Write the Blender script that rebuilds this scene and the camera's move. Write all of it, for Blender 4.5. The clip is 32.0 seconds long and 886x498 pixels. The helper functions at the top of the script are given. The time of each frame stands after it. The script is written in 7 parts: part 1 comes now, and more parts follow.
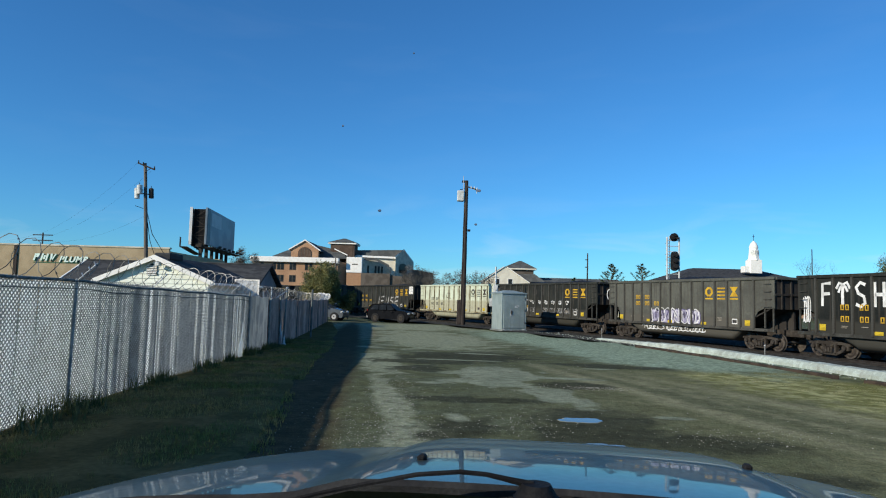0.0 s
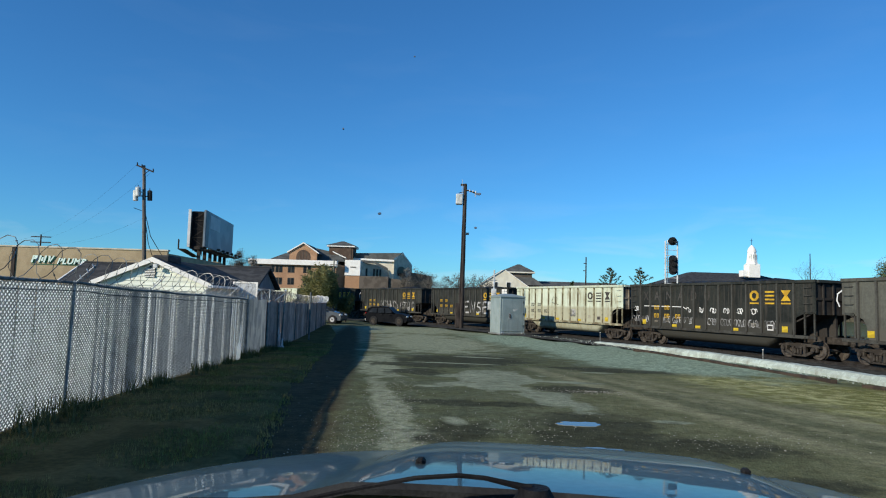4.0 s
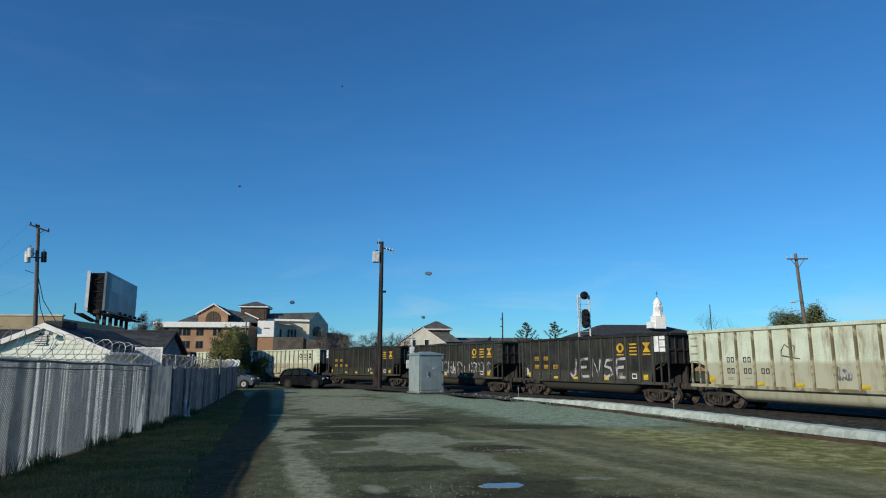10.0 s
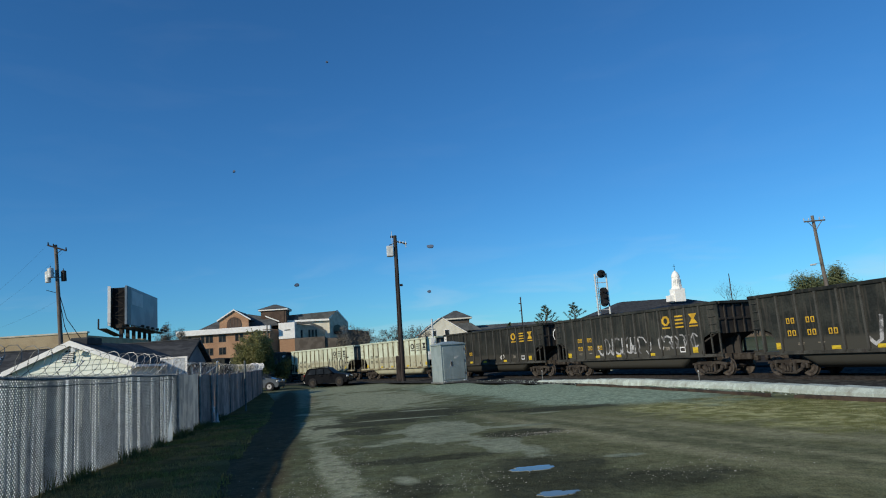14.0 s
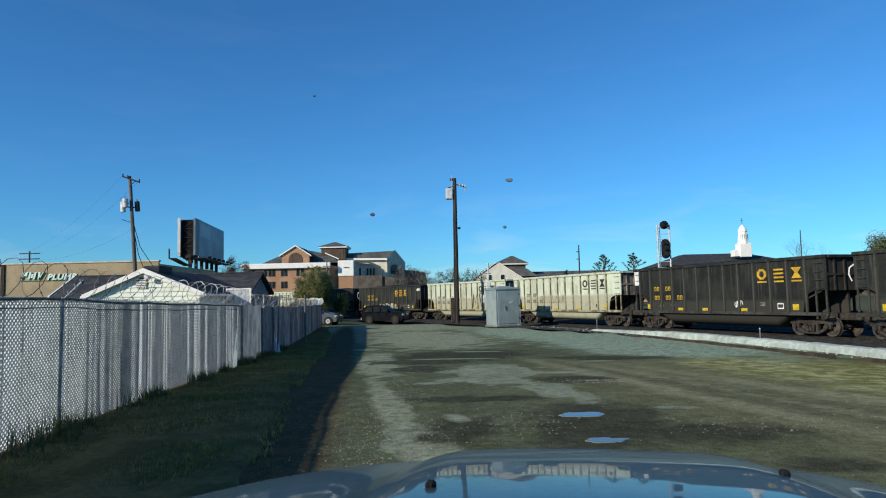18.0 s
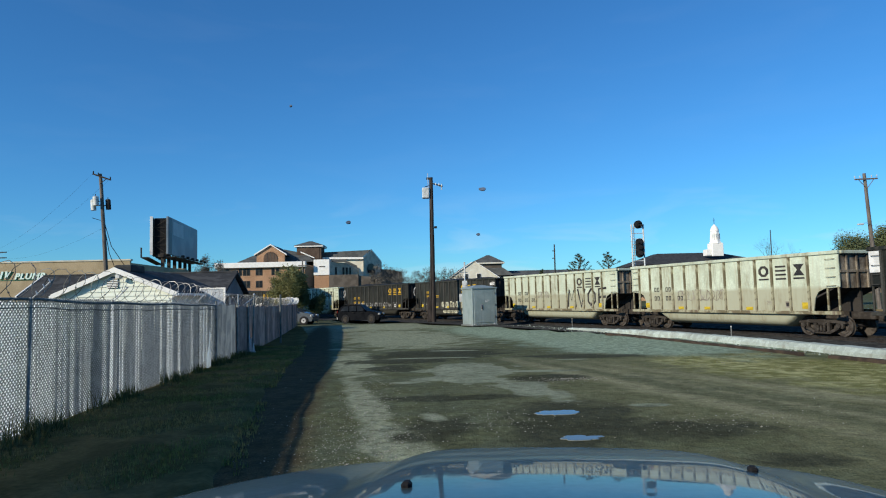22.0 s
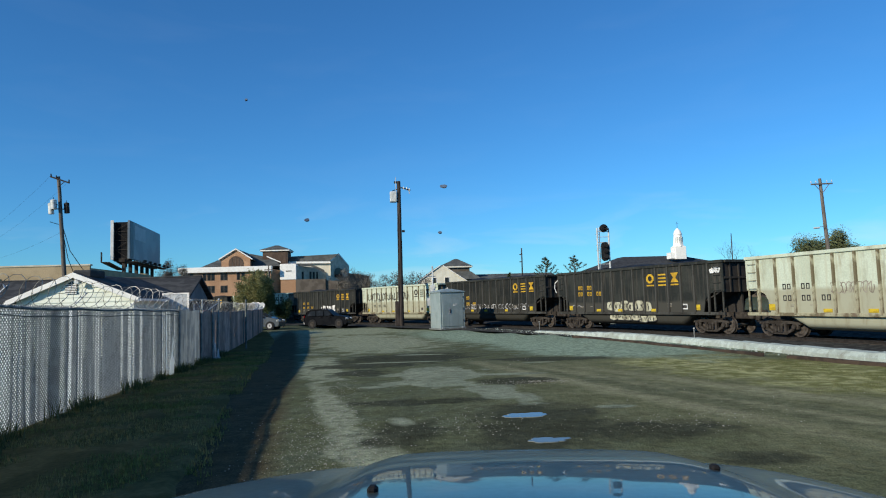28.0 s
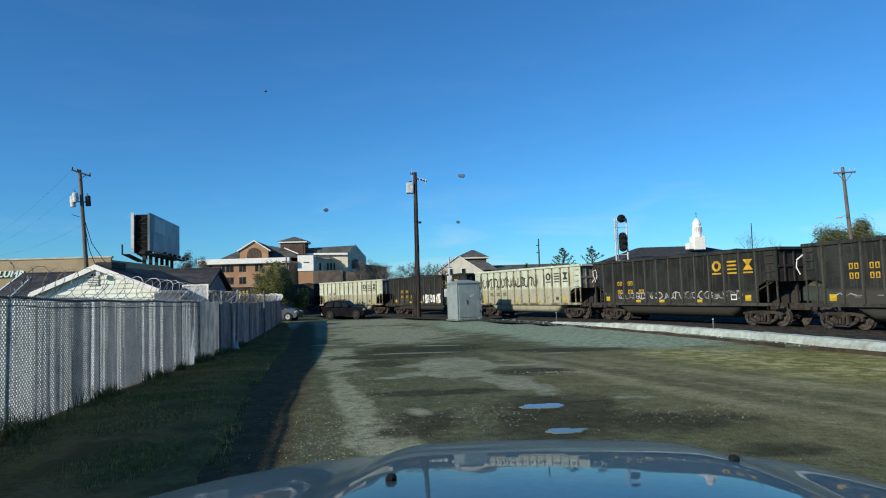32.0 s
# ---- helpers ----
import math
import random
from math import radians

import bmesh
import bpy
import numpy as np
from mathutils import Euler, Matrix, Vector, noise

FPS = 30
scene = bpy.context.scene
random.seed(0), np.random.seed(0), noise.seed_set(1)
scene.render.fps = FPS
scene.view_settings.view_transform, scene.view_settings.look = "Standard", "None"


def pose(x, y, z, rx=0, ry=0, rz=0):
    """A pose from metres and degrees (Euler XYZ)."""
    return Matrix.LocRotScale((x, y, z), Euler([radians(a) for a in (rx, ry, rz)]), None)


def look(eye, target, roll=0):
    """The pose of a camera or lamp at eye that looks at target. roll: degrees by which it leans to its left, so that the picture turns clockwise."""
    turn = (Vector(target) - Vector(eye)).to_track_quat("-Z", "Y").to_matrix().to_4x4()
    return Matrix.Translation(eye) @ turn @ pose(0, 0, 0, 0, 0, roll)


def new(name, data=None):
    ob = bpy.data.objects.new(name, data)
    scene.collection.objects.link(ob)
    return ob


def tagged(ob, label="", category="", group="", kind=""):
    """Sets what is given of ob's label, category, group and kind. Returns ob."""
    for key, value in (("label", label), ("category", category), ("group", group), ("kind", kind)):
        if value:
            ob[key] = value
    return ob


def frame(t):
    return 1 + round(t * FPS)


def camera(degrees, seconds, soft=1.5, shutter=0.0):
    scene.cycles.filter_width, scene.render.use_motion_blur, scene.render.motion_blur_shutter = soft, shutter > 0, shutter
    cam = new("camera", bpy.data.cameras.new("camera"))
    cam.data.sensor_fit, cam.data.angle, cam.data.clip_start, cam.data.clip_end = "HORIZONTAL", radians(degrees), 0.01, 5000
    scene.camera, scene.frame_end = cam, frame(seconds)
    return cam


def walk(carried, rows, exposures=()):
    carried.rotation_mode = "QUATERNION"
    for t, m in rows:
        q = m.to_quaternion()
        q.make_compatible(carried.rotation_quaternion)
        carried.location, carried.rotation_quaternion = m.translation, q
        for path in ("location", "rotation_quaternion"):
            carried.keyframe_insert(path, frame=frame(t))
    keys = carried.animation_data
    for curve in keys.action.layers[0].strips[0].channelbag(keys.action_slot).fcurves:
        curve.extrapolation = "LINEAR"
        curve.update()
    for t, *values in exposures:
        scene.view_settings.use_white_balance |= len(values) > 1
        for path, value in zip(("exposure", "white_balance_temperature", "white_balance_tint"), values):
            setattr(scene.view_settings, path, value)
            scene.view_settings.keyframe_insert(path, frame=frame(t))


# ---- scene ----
from math import cos, sin, pi, hypot

# ---- camera: held behind the windscreen of a parked vehicle ----
cam = camera(68.0, 32.0, soft=1.1)
PATH = [
    (0, 0, 0, 1.85, -0.11, 4.47, -1.52),
    (0.5, -0, 0, 1.85, -0.14, 4.49, -1.53),
    (1, -0, 0, 1.85, -0.14, 4.56, -1.5),
    (1.5, -0, 0, 1.85, -0.12, 4.59, -1.39),
    (2, -0, 0, 1.85, -0.19, 4.7, -1.4),
    (2.5, -0, 0, 1.85, -0.2, 4.72, -1.52),
    (3, -0, 0, 1.85, -0.23, 4.74, -1.7),
    (3.5, -0.001, 0, 1.85, -0.26, 4.74, -1.66),
    (5.5, -0.001, 0, 1.85, -0.5, 4.81, -2.12),
    (6, -0.001, 0, 1.85, -0.84, 4.74, -2.18),
    (6.5, -0.012, 0.005, 1.853, -2.77, 4.8, -2.19),
    (7, -0.018, 0.03, 1.868, -10.43, 6.74, -1.95),
    (7.5, -0.022, 0.065, 1.882, -8.14, 9.59, -1.91),
    (8, -0.017, 0.095, 1.887, -5.95, 9.2, -1.86),
    (8.5, -0.015, 0.113, 1.887, -6.78, 9.43, -1.03),
    (9, -0.014, 0.121, 1.885, -7.21, 9.66, -0.69),
    (9.5, -0.013, 0.128, 1.885, -7.35, 9.85, -0.35),
    (10, -0.013, 0.129, 1.884, -7.32, 9.85, 0.09),
    (10.5, -0.013, 0.130, 1.883, -7.12, 9.77, 0.39),
    (11, -0.009, 0.129, 1.882, -7.03, 9.64, 0.48),
    (11.5, -0.006, 0.130, 1.878, -6.66, 9.45, 1.49),
    (12, -0.007, 0.125, 1.877, -6.34, 9.35, 2.29),
    (12.5, -0.003, 0.130, 1.876, -5.97, 9.26, 3.03),
    (13, -0.003, 0.129, 1.876, -5.98, 9.17, 3.42),
    (13.5, -0.005, 0.130, 1.875, -5.82, 9.14, 3.69),
    (14, -0.006, 0.131, 1.874, -5.43, 9.03, 4.19),
    (14.5, -0.010, 0.132, 1.873, -4.43, 8.99, 4.21),
    (16.5, -0.018, 0.130, 1.874, -1.37, 8.27, 3.07),
    (17, -0.019, 0.130, 1.875, -1.45, 7.4, 2.34),
    (17.5, -0.017, 0.135, 1.87, -0.98, 5.14, 1.74),
    (18, -0.016, 0.14, 1.87, -0.68, 4.35, 1.35),
    (18.5, -0.016, 0.139, 1.87, -0.81, 4.02, 1.08),
    (19, -0.016, 0.137, 1.871, -1.17, 3.78, 0.86),
    (19.5, -0.016, 0.136, 1.872, -1.47, 3.76, 0.64),
    (20, -0.015, 0.135, 1.872, -1.8, 3.75, 0.63),
    (20.5, -0.015, 0.133, 1.872, -2.09, 3.87, 0.69),
    (21, -0.015, 0.132, 1.873, -2.32, 3.97, 0.98),
    (21.5, -0.015, 0.132, 1.873, -2.57, 4.1, 1.32),
    (22, -0.015, 0.132, 1.874, -2.73, 4.22, 1.46),
    (22.5, -0.015, 0.132, 1.874, -2.9, 4.34, 1.36),
    (23, -0.015, 0.132, 1.874, -3.02, 4.49, 1.27),
    (23.5, -0.015, 0.132, 1.874, -3.14, 4.62, 1.21),
    (24, -0.015, 0.131, 1.875, -3.22, 4.7, 1.53),
    (24.5, -0.015, 0.131, 1.875, -3.29, 4.79, 1.72),
    (26.5, -0.015, 0.131, 1.876, -4.33, 4.98, 1.11),
    (27, -0.014, 0.133, 1.874, -5.17, 4.93, 0.63),
    (27.5, -0.012, 0.135, 1.873, -5.57, 4.68, 1.15),
    (28, -0.011, 0.137, 1.871, -5.51, 4.48, 1.81),
    (28.5, -0.011, 0.137, 1.871, -5.19, 4.19, 2.56),
    (29, -0.011, 0.137, 1.871, -4.71, 4.01, 2.93),
    (29.5, -0.011, 0.137, 1.871, -4.42, 3.85, 3.2),
    (30, -0.012, 0.136, 1.87, -4.24, 3.81, 3.05),
    (30.5, -0.012, 0.136, 1.87, -4.13, 3.75, 3.02),
    (31, -0.012, 0.136, 1.87, -4.04, 3.69, 2.67),
    (31.5, -0.012, 0.136, 1.87, -4.05, 3.67, 2.22),
    (32, -0.012, 0.136, 1.87, -4.05, 3.75, 1.89),
]

walk(cam, [(t, pose(x, y, z, 90 + pitch, roll, yaw)) for t, x, y, z, yaw, pitch, roll in PATH],
     exposures=[(0.0, 0.15), (6.4, 0.14), (8.0, -0.14), (16.6, -0.14), (17.2, -0.06), (17.9, 0.11), (32.0, 0.11)])

# ---- light: clear sky and a low sun behind the camera, to its left ----
SUN_EL, SUN_AZ = radians(23.3), math.atan2(-0.78, -0.62)
world = bpy.data.worlds.new("world")
scene.world = world
world.use_nodes = True
sky = world.node_tree.nodes.new("ShaderNodeTexSky")
sky.sky_type, sky.sun_disc = "NISHITA", False
sky.sun_elevation, sky.sun_rotation = SUN_EL, SUN_AZ
sky.altitude, sky.air_density, sky.dust_density, sky.ozone_density = 1500, 1.25, 0.0, 6.0
back = world.node_tree.nodes["Background"]
back.inputs["Strength"].default_value = 0.1055
tint = world.node_tree.nodes.new("ShaderNodeMix")
tint.data_type, tint.blend_type = "RGBA", "MULTIPLY"
tint.inputs["Factor"].default_value = 1.0
tint.inputs[7].default_value = (0.455, 0.945, 1.205, 1)
world.node_tree.links.new(sky.outputs[0], tint.inputs[6])


def thin_cloud():
    """Faint wisps low over the horizon and a trace of high cirrus."""
    nt = world.node_tree
    N, K = nt.nodes.new, nt.links.new
    co, mp, tex, sep = N("ShaderNodeTexCoord"), N("ShaderNodeMapping"), N("ShaderNodeTexNoise"), N("ShaderNodeSeparateXYZ")
    mp.inputs["Scale"].default_value = (1.0, 1.0, 4.5)
    tex.inputs["Scale"].default_value, tex.inputs["Detail"].default_value, tex.inputs["Distortion"].default_value = 5.0, 6, 0.5
    K(co.outputs["Generated"], mp.inputs["Vector"])
    K(mp.outputs[0], tex.inputs["Vector"])
    K(co.outputs["Generated"], sep.inputs[0])
    puff, low = N("ShaderNodeMapRange"), N("ShaderNodeMapRange")
    for node, vals in ((puff, (0.52, 0.74, 0.0, 1.0)), (low, (0.06, 0.16, 0.32, 0.015))):
        for key, val in zip(("From Min", "From Max", "To Min", "To Max"), vals):
            node.inputs[key].default_value = val
    K(tex.outputs[0], puff.inputs["Value"])
    K(sep.outputs[2], low.inputs["Value"])
    both, mixed = N("ShaderNodeMath"), N("ShaderNodeMix")
    both.operation = "MULTIPLY"
    K(puff.outputs[0], both.inputs[0])
    K(low.outputs[0], both.inputs[1])
    mixed.data_type = "RGBA"
    mixed.inputs[7].default_value = (6.6, 7.4, 8.0, 1)
    K(both.outputs[0], mixed.inputs["Factor"])
    K(tint.outputs[2], mixed.inputs[6])
    K(mixed.outputs[2], back.inputs["Color"])


thin_cloud()
sun = new("sun", bpy.data.lights.new("sun", "SUN"))
sun.data.energy, sun.data.angle, sun.data.color = 4.3, radians(0.55), (1.0, 0.91, 0.74)
SUN_AT = Vector((sin(SUN_AZ) * cos(SUN_EL), cos(SUN_AZ) * cos(SUN_EL), sin(SUN_EL)))
sun.matrix_world = look(SUN_AT * 50, (0, 0, 0))


# ---- ground height, track line ----
def gz(x, y):
    """The lot falls gently towards the track."""
    u = min(1.0, max(0.0, (hypot(x, y) - 8) / 32))
    return -0.36 * u * u * (3 - 2 * u)


RAIL_Z = -0.36
KNOTS = [(-45, -0.018), (-25, 0.189), (-5, 0.327), (15, 0.416), (35, 0.554), (55, 0.651), (75, 0.773)]


def heading(s):
    if s <= KNOTS[0][0]:
        return KNOTS[0][1]
    for (a, u), (b, v) in zip(KNOTS, KNOTS[1:]):
        if s <= b:
            return u + (v - u) * (s - a) / (b - a)
    return KNOTS[-1][1]


def track_table():
    step, table = 0.5, {0: (16.699, 40.263)}
    x, y = table[0]
    for i in range(0, 900):
        h = heading((i + 0.5) * step)
        x, y = x - sin(h) * step, y + cos(h) * step
        table[i + 1] = (x, y)
    x, y = table[0]
    for i in range(0, -700, -1):
        h = heading((i - 0.5) * step)
        x, y = x + sin(h) * step, y - cos(h) * step
        table[i - 1] = (x, y)
    return table


TRACK = track_table()


def on_track(s, left=0.0):
    """The point of the track at s metres, so far to its left."""
    i = math.floor(s * 2)
    f = s * 2 - i
    (ax, ay), (bx, by) = TRACK[i], TRACK[i + 1]
    h = heading(s)
    return ax + (bx - ax) * f - cos(h) * left, ay + (by - ay) * f - sin(h) * left


# ---- mesh builder ----
class Geo:
    def __init__(self):
        self.v, self.f, self.smooth = [], [], []

    def add(self, verts, faces, smooth=False):
        n = len(self.v)
        self.v += [tuple(p) for p in verts]
        self.f += [tuple(i + n for i in f) for f in faces]
        self.smooth += [smooth] * len(faces)
        return self

    def box(self, x0, y0, z0, x1, y1, z1, m=None):
        p = [(x, y, z) for z in (z0, z1) for y in (y0, y1) for x in (x0, x1)]
        if m is not None:
            p = [m @ Vector(q) for q in p]
        return self.add(p, [(0, 2, 3, 1), (4, 5, 7, 6), (0, 1, 5, 4), (2, 6, 7, 3), (0, 4, 6, 2), (1, 3, 7, 5)])

    def cbox(self, x0, y0, z0, x1, y1, z1, c=0.02, m=None):
        """A box with chamfered edges."""
        xs, ys, zs = (x0, x1), (y0, y1), (z0, z1)
        v, idx = [], {}
        for i in (0, 1):
            for j in (0, 1):
                for k in (0, 1):
                    sx, sy, sz = (c, -c)[i], (c, -c)[j], (c, -c)[k]
                    for a, d in enumerate(((0, sy, sz), (sx, 0, sz), (sx, sy, 0))):
                        idx[i, j, k, a] = len(v)
                        v.append((xs[i] + d[0], ys[j] + d[1], zs[k] + d[2]))
        f = []
        for i in (0, 1):
            f.append([idx[i, j, k, 0] for j, k in ((0, 0), (1, 0), (1, 1), (0, 1))][:: 1 if i else -1])
            f.append([idx[j, i, k, 1] for j, k in ((0, 0), (1, 0), (1, 1), (0, 1))][:: -1 if i else 1])
            f.append([idx[j, k, i, 2] for j, k in ((0, 0), (1, 0), (1, 1), (0, 1))][:: 1 if i else -1])
        for i in (0, 1):
            for j in (0, 1):
                f.append([idx[i, j, 0, 0], idx[i, j, 1, 0], idx[i, j, 1, 1], idx[i, j, 0, 1]])
                f.append([idx[i, 0, j, 0], idx[i, 1, j, 0], idx[i, 1, j, 2], idx[i, 0, j, 2]])
                f.append([idx[0, i, j, 1], idx[1, i, j, 1], idx[1, i, j, 2], idx[0, i, j, 2]])
                for k in (0, 1):
                    f.append([idx[i, j, k, a] for a in range(3)])
        if m is not None:
            v = [m @ Vector(q) for q in v]
        return self.add(v, f)

    def cyl(self, a, b, r0, r1=None, n=10, caps=True, smooth=True):
        a, b = Vector(a), Vector(b)
        r1 = r0 if r1 is None else r1
        d = (b - a).normalized()
        u = d.orthogonal().normalized()
        w = d.cross(u)
        ring = [(cos(2 * pi * i / n), sin(2 * pi * i / n)) for i in range(n)]
        v = [a + (u * c + w * s) * r0 for c, s in ring] + [b + (u * c + w * s) * r1 for c, s in ring]
        self.add(v, [(i, (i + 1) % n, n + (i + 1) % n, n + i) for i in range(n)], smooth)
        if caps:
            self.add(v[:n], [tuple(range(n - 1, -1, -1))])
            self.add(v[n:], [tuple(range(n))])
        return self

    def tube(self, pts, r, n=5, closed=False):
        """A round bar along points."""
        pts = [Vector(p) for p in pts]
        k = len(pts)
        v, prev = [], None
        for i, p in enumerate(pts):
            d = (pts[(i + 1) % k] if closed or i + 1 < k else p) - (pts[i - 1] if closed or i else p)
            d.normalize()
            u = (prev - d * prev.dot(d)) if prev is not None else d.orthogonal()
            u.normalize()
            prev = u
            w = d.cross(u)
            rr = r[i] if isinstance(r, (list, tuple)) else r
            v += [p + (u * cos(2 * pi * j / n) + w * sin(2 * pi * j / n)) * rr for j in range(n)]
        f = []
        for i in range(k if closed else k - 1):
            a, b = i * n, ((i + 1) % k) * n
            f += [(a + j, a + (j + 1) % n, b + (j + 1) % n, b + j) for j in range(n)]
        self.add(v, f, True)
        if not closed:
            self.add(v[:n], [tuple(range(n - 1, -1, -1))])
            self.add(v[-n:], [tuple(range(n))])
        return self

    def slab(self, pts, axis, a, b, m=None):
        """A flat outline pushed from a to b along an axis (outline in the other two, in order xyz)."""
        def full(p, h):
            q = list(p)
            q.insert("xyz".index(axis), h)
            return m @ Vector(q) if m is not None else tuple(q)
        n = len(pts)
        v = [full(p, a) for p in pts] + [full(p, b) for p in pts]
        f = [tuple(range(n - 1, -1, -1)), tuple(range(n, 2 * n))]
        f += [(i, (i + 1) % n, n + (i + 1) % n, n + i) for i in range(n)]
        return self.add(v, f)

    def loft(self, rings, smooth=True, caps=True):
        """Skin over closed rings of equal length."""
        n = len(rings[0])
        v = [p for r in rings for p in r]
        f = []
        for i in range(len(rings) - 1):
            f += [(i * n + j, i * n + (j + 1) % n, (i + 1) * n + (j + 1) % n, (i + 1) * n + j) for j in range(n)]
        self.add(v, f, smooth)
        if caps:
            self.add(rings[0], [tuple(range(n - 1, -1, -1))])
            self.add(rings[-1], [tuple(range(n))])
        return self

    def sheet(self, rows, smooth=True):
        """Skin over open rows of equal length."""
        n = len(rows[0])
        v = [p for r in rows for p in r]
        f = [(i * n + j, i * n + j + 1, (i + 1) * n + j + 1, (i + 1) * n + j) for i in range(len(rows) - 1) for j in range(n - 1)]
        return self.add(v, f, smooth)

    def mesh(self, name, material, fix=True):
        me = bpy.data.meshes.new(name)
        me.from_pydata(self.v, [], self.f)
        if any(self.smooth):
            me.polygons.foreach_set("use_smooth", self.smooth)
        if fix and len(self.f) < 20000:
            bm = bmesh.new()
            bm.from_mesh(me)
            bmesh.ops.recalc_face_normals(bm, faces=bm.faces)
            bm.to_mesh(me)
            bm.free()
        if any(self.smooth):
            me.set_sharp_from_angle(angle=0.7)
        me.materials.append(material)
        me.update()
        return me


def part(name, geo, material, parent=None, label="", at=None, fix=True):
    """One mesh object, under a thing or a part if one is given."""
    ob = new(name, geo if isinstance(geo, bpy.types.Mesh) else geo.mesh(name, material, fix))
    if parent is not None:
        ob.parent = parent
    if at is not None:
        ob.matrix_basis = at
    if label:
        ob["label"] = label
    if name == "graffiti":
        ob["kind"] = "stuff"
    return ob


def thing(name, label, category, at=None, group="", kind=""):
    ob = new(name)
    ob.empty_display_size = 0.3
    if at is not None:
        ob.matrix_basis = at
    return tagged(ob, label, category, group, kind)


# ---- materials ----
def surf(name, c1, c2=None, scale=2.0, rough=0.7, metal=0.0, bump=0.15, fine=18.0, spread=0.25, vary=0.0, coat=0.0,
         streak=None, low=None, grime=None, stretch=(1, 1, 1), spec=0.12, contrast=0.5):
    """Two colours mixed by a coarse noise, darkened by a fine one; streak: colour of upright run marks; low: (colour, height) of dirt below a height."""
    mt = bpy.data.materials.new(name)
    mt.use_nodes = True
    nt = mt.node_tree
    N, K = nt.nodes.new, nt.links.new
    bsdf = nt.nodes["Principled BSDF"]
    co = N("ShaderNodeTexCoord")
    mp = N("ShaderNodeMapping")
    mp.inputs["Scale"].default_value = stretch
    K(co.outputs["Object"], mp.inputs["Vector"])
    if vary:
        info = N("ShaderNodeObjectInfo")
        shift = N("ShaderNodeMath")
        shift.operation = "MULTIPLY"
        shift.inputs[1].default_value = 37.0
        K(info.outputs["Random"], shift.inputs[0])
        K(shift.outputs[0], mp.inputs["Location"])

    def tex(s, detail, vec=None):
        t = N("ShaderNodeTexNoise")
        t.inputs["Scale"].default_value, t.inputs["Detail"].default_value = s, detail
        K(vec or mp.outputs[0], t.inputs["Vector"])
        return t

    def ramp(src, a, b):
        r = N("ShaderNodeMapRange")
        r.inputs["From Min"].default_value, r.inputs["From Max"].default_value = a, b
        K(src, r.inputs["Value"])
        return r.outputs[0]

    def mix(fac, a, b, mode="MIX"):
        x = N("ShaderNodeMix")
        x.data_type, x.blend_type = "RGBA", mode
        for sock, val in ((x.inputs["Factor"], fac), (x.inputs[6], a), (x.inputs[7], b)):
            if isinstance(val, bpy.types.NodeSocket):
                K(val, sock)
            elif isinstance(val, (int, float)):
                sock.default_value = val
            else:
                sock.default_value = (*val, 1)
        return x.outputs[2]

    big, small = tex(scale, 4), tex(scale * fine, 3)
    half = 0.5 * (1 - contrast) * 0.6
    col = mix(ramp(big.outputs[0], 0.3 + half, 0.7 - half), c1, c2 or [c * 0.7 for c in c1])
    dark = mix(ramp(small.outputs[0], 0.3, 0.7), (1 - spread,) * 3, (1 + spread * 0.4,) * 3)
    col = mix(1.0, col, dark, "MULTIPLY")
    if streak:
        m2 = N("ShaderNodeMapping")
        m2.inputs["Scale"].default_value = (3.0, 3.0, 0.22)
        K(co.outputs["Object"], m2.inputs["Vector"])
        run = tex(2.2, 5, m2.outputs[0])
        col = mix(ramp(run.outputs[0], 0.52, 0.72), col, streak)
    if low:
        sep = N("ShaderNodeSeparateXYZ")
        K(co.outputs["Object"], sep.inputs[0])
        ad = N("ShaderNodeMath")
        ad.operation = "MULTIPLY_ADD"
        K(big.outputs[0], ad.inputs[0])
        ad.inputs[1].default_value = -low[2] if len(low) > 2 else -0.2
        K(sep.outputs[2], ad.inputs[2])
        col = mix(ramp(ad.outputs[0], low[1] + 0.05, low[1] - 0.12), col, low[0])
    if grime:
        m3 = N("ShaderNodeMapping")
        m3.inputs["Scale"].default_value = (2.3, 2.3, 0.5)
        if vary:
            K(shift.outputs[0], m3.inputs["Location"])
        K(co.outputs["Object"], m3.inputs["Vector"])
        spots, fine_spots = tex(1.1, 6, m3.outputs[0]), tex(5.0, 4, m3.outputs[0])
        both = N("ShaderNodeMath")
        both.operation = "MULTIPLY"
        K(ramp(spots.outputs[0], 0.48, 0.80), both.inputs[0])
        K(ramp(fine_spots.outputs[0], 0.3, 0.6), both.inputs[1])
        col = mix(both.outputs[0], col, grime)
    if vary:
        br = N("ShaderNodeMapRange")
        br.inputs["To Min"].default_value, br.inputs["To Max"].default_value = 1 - vary, 1 + vary
        K(info.outputs["Random"], br.inputs["Value"])
        hsv = N("ShaderNodeHueSaturation")
        K(br.outputs[0], hsv.inputs["Value"])
        K(col, hsv.inputs["Color"])
        col = hsv.outputs[0]
    K(col, bsdf.inputs["Base Color"])
    rr = N("ShaderNodeMapRange")
    rr.inputs["To Min"].default_value, rr.inputs["To Max"].default_value = max(0.02, rough - 0.08), min(1, rough + 0.1)
    K(small.outputs[0], rr.inputs["Value"])
    K(rr.outputs[0], bsdf.inputs["Roughness"])
    bsdf.inputs["Metallic"].default_value = metal
    bsdf.inputs["Specular IOR Level"].default_value = spec
    bsdf.inputs["Coat Weight"].default_value = coat
    bsdf.inputs["Coat Roughness"].default_value = 0.03
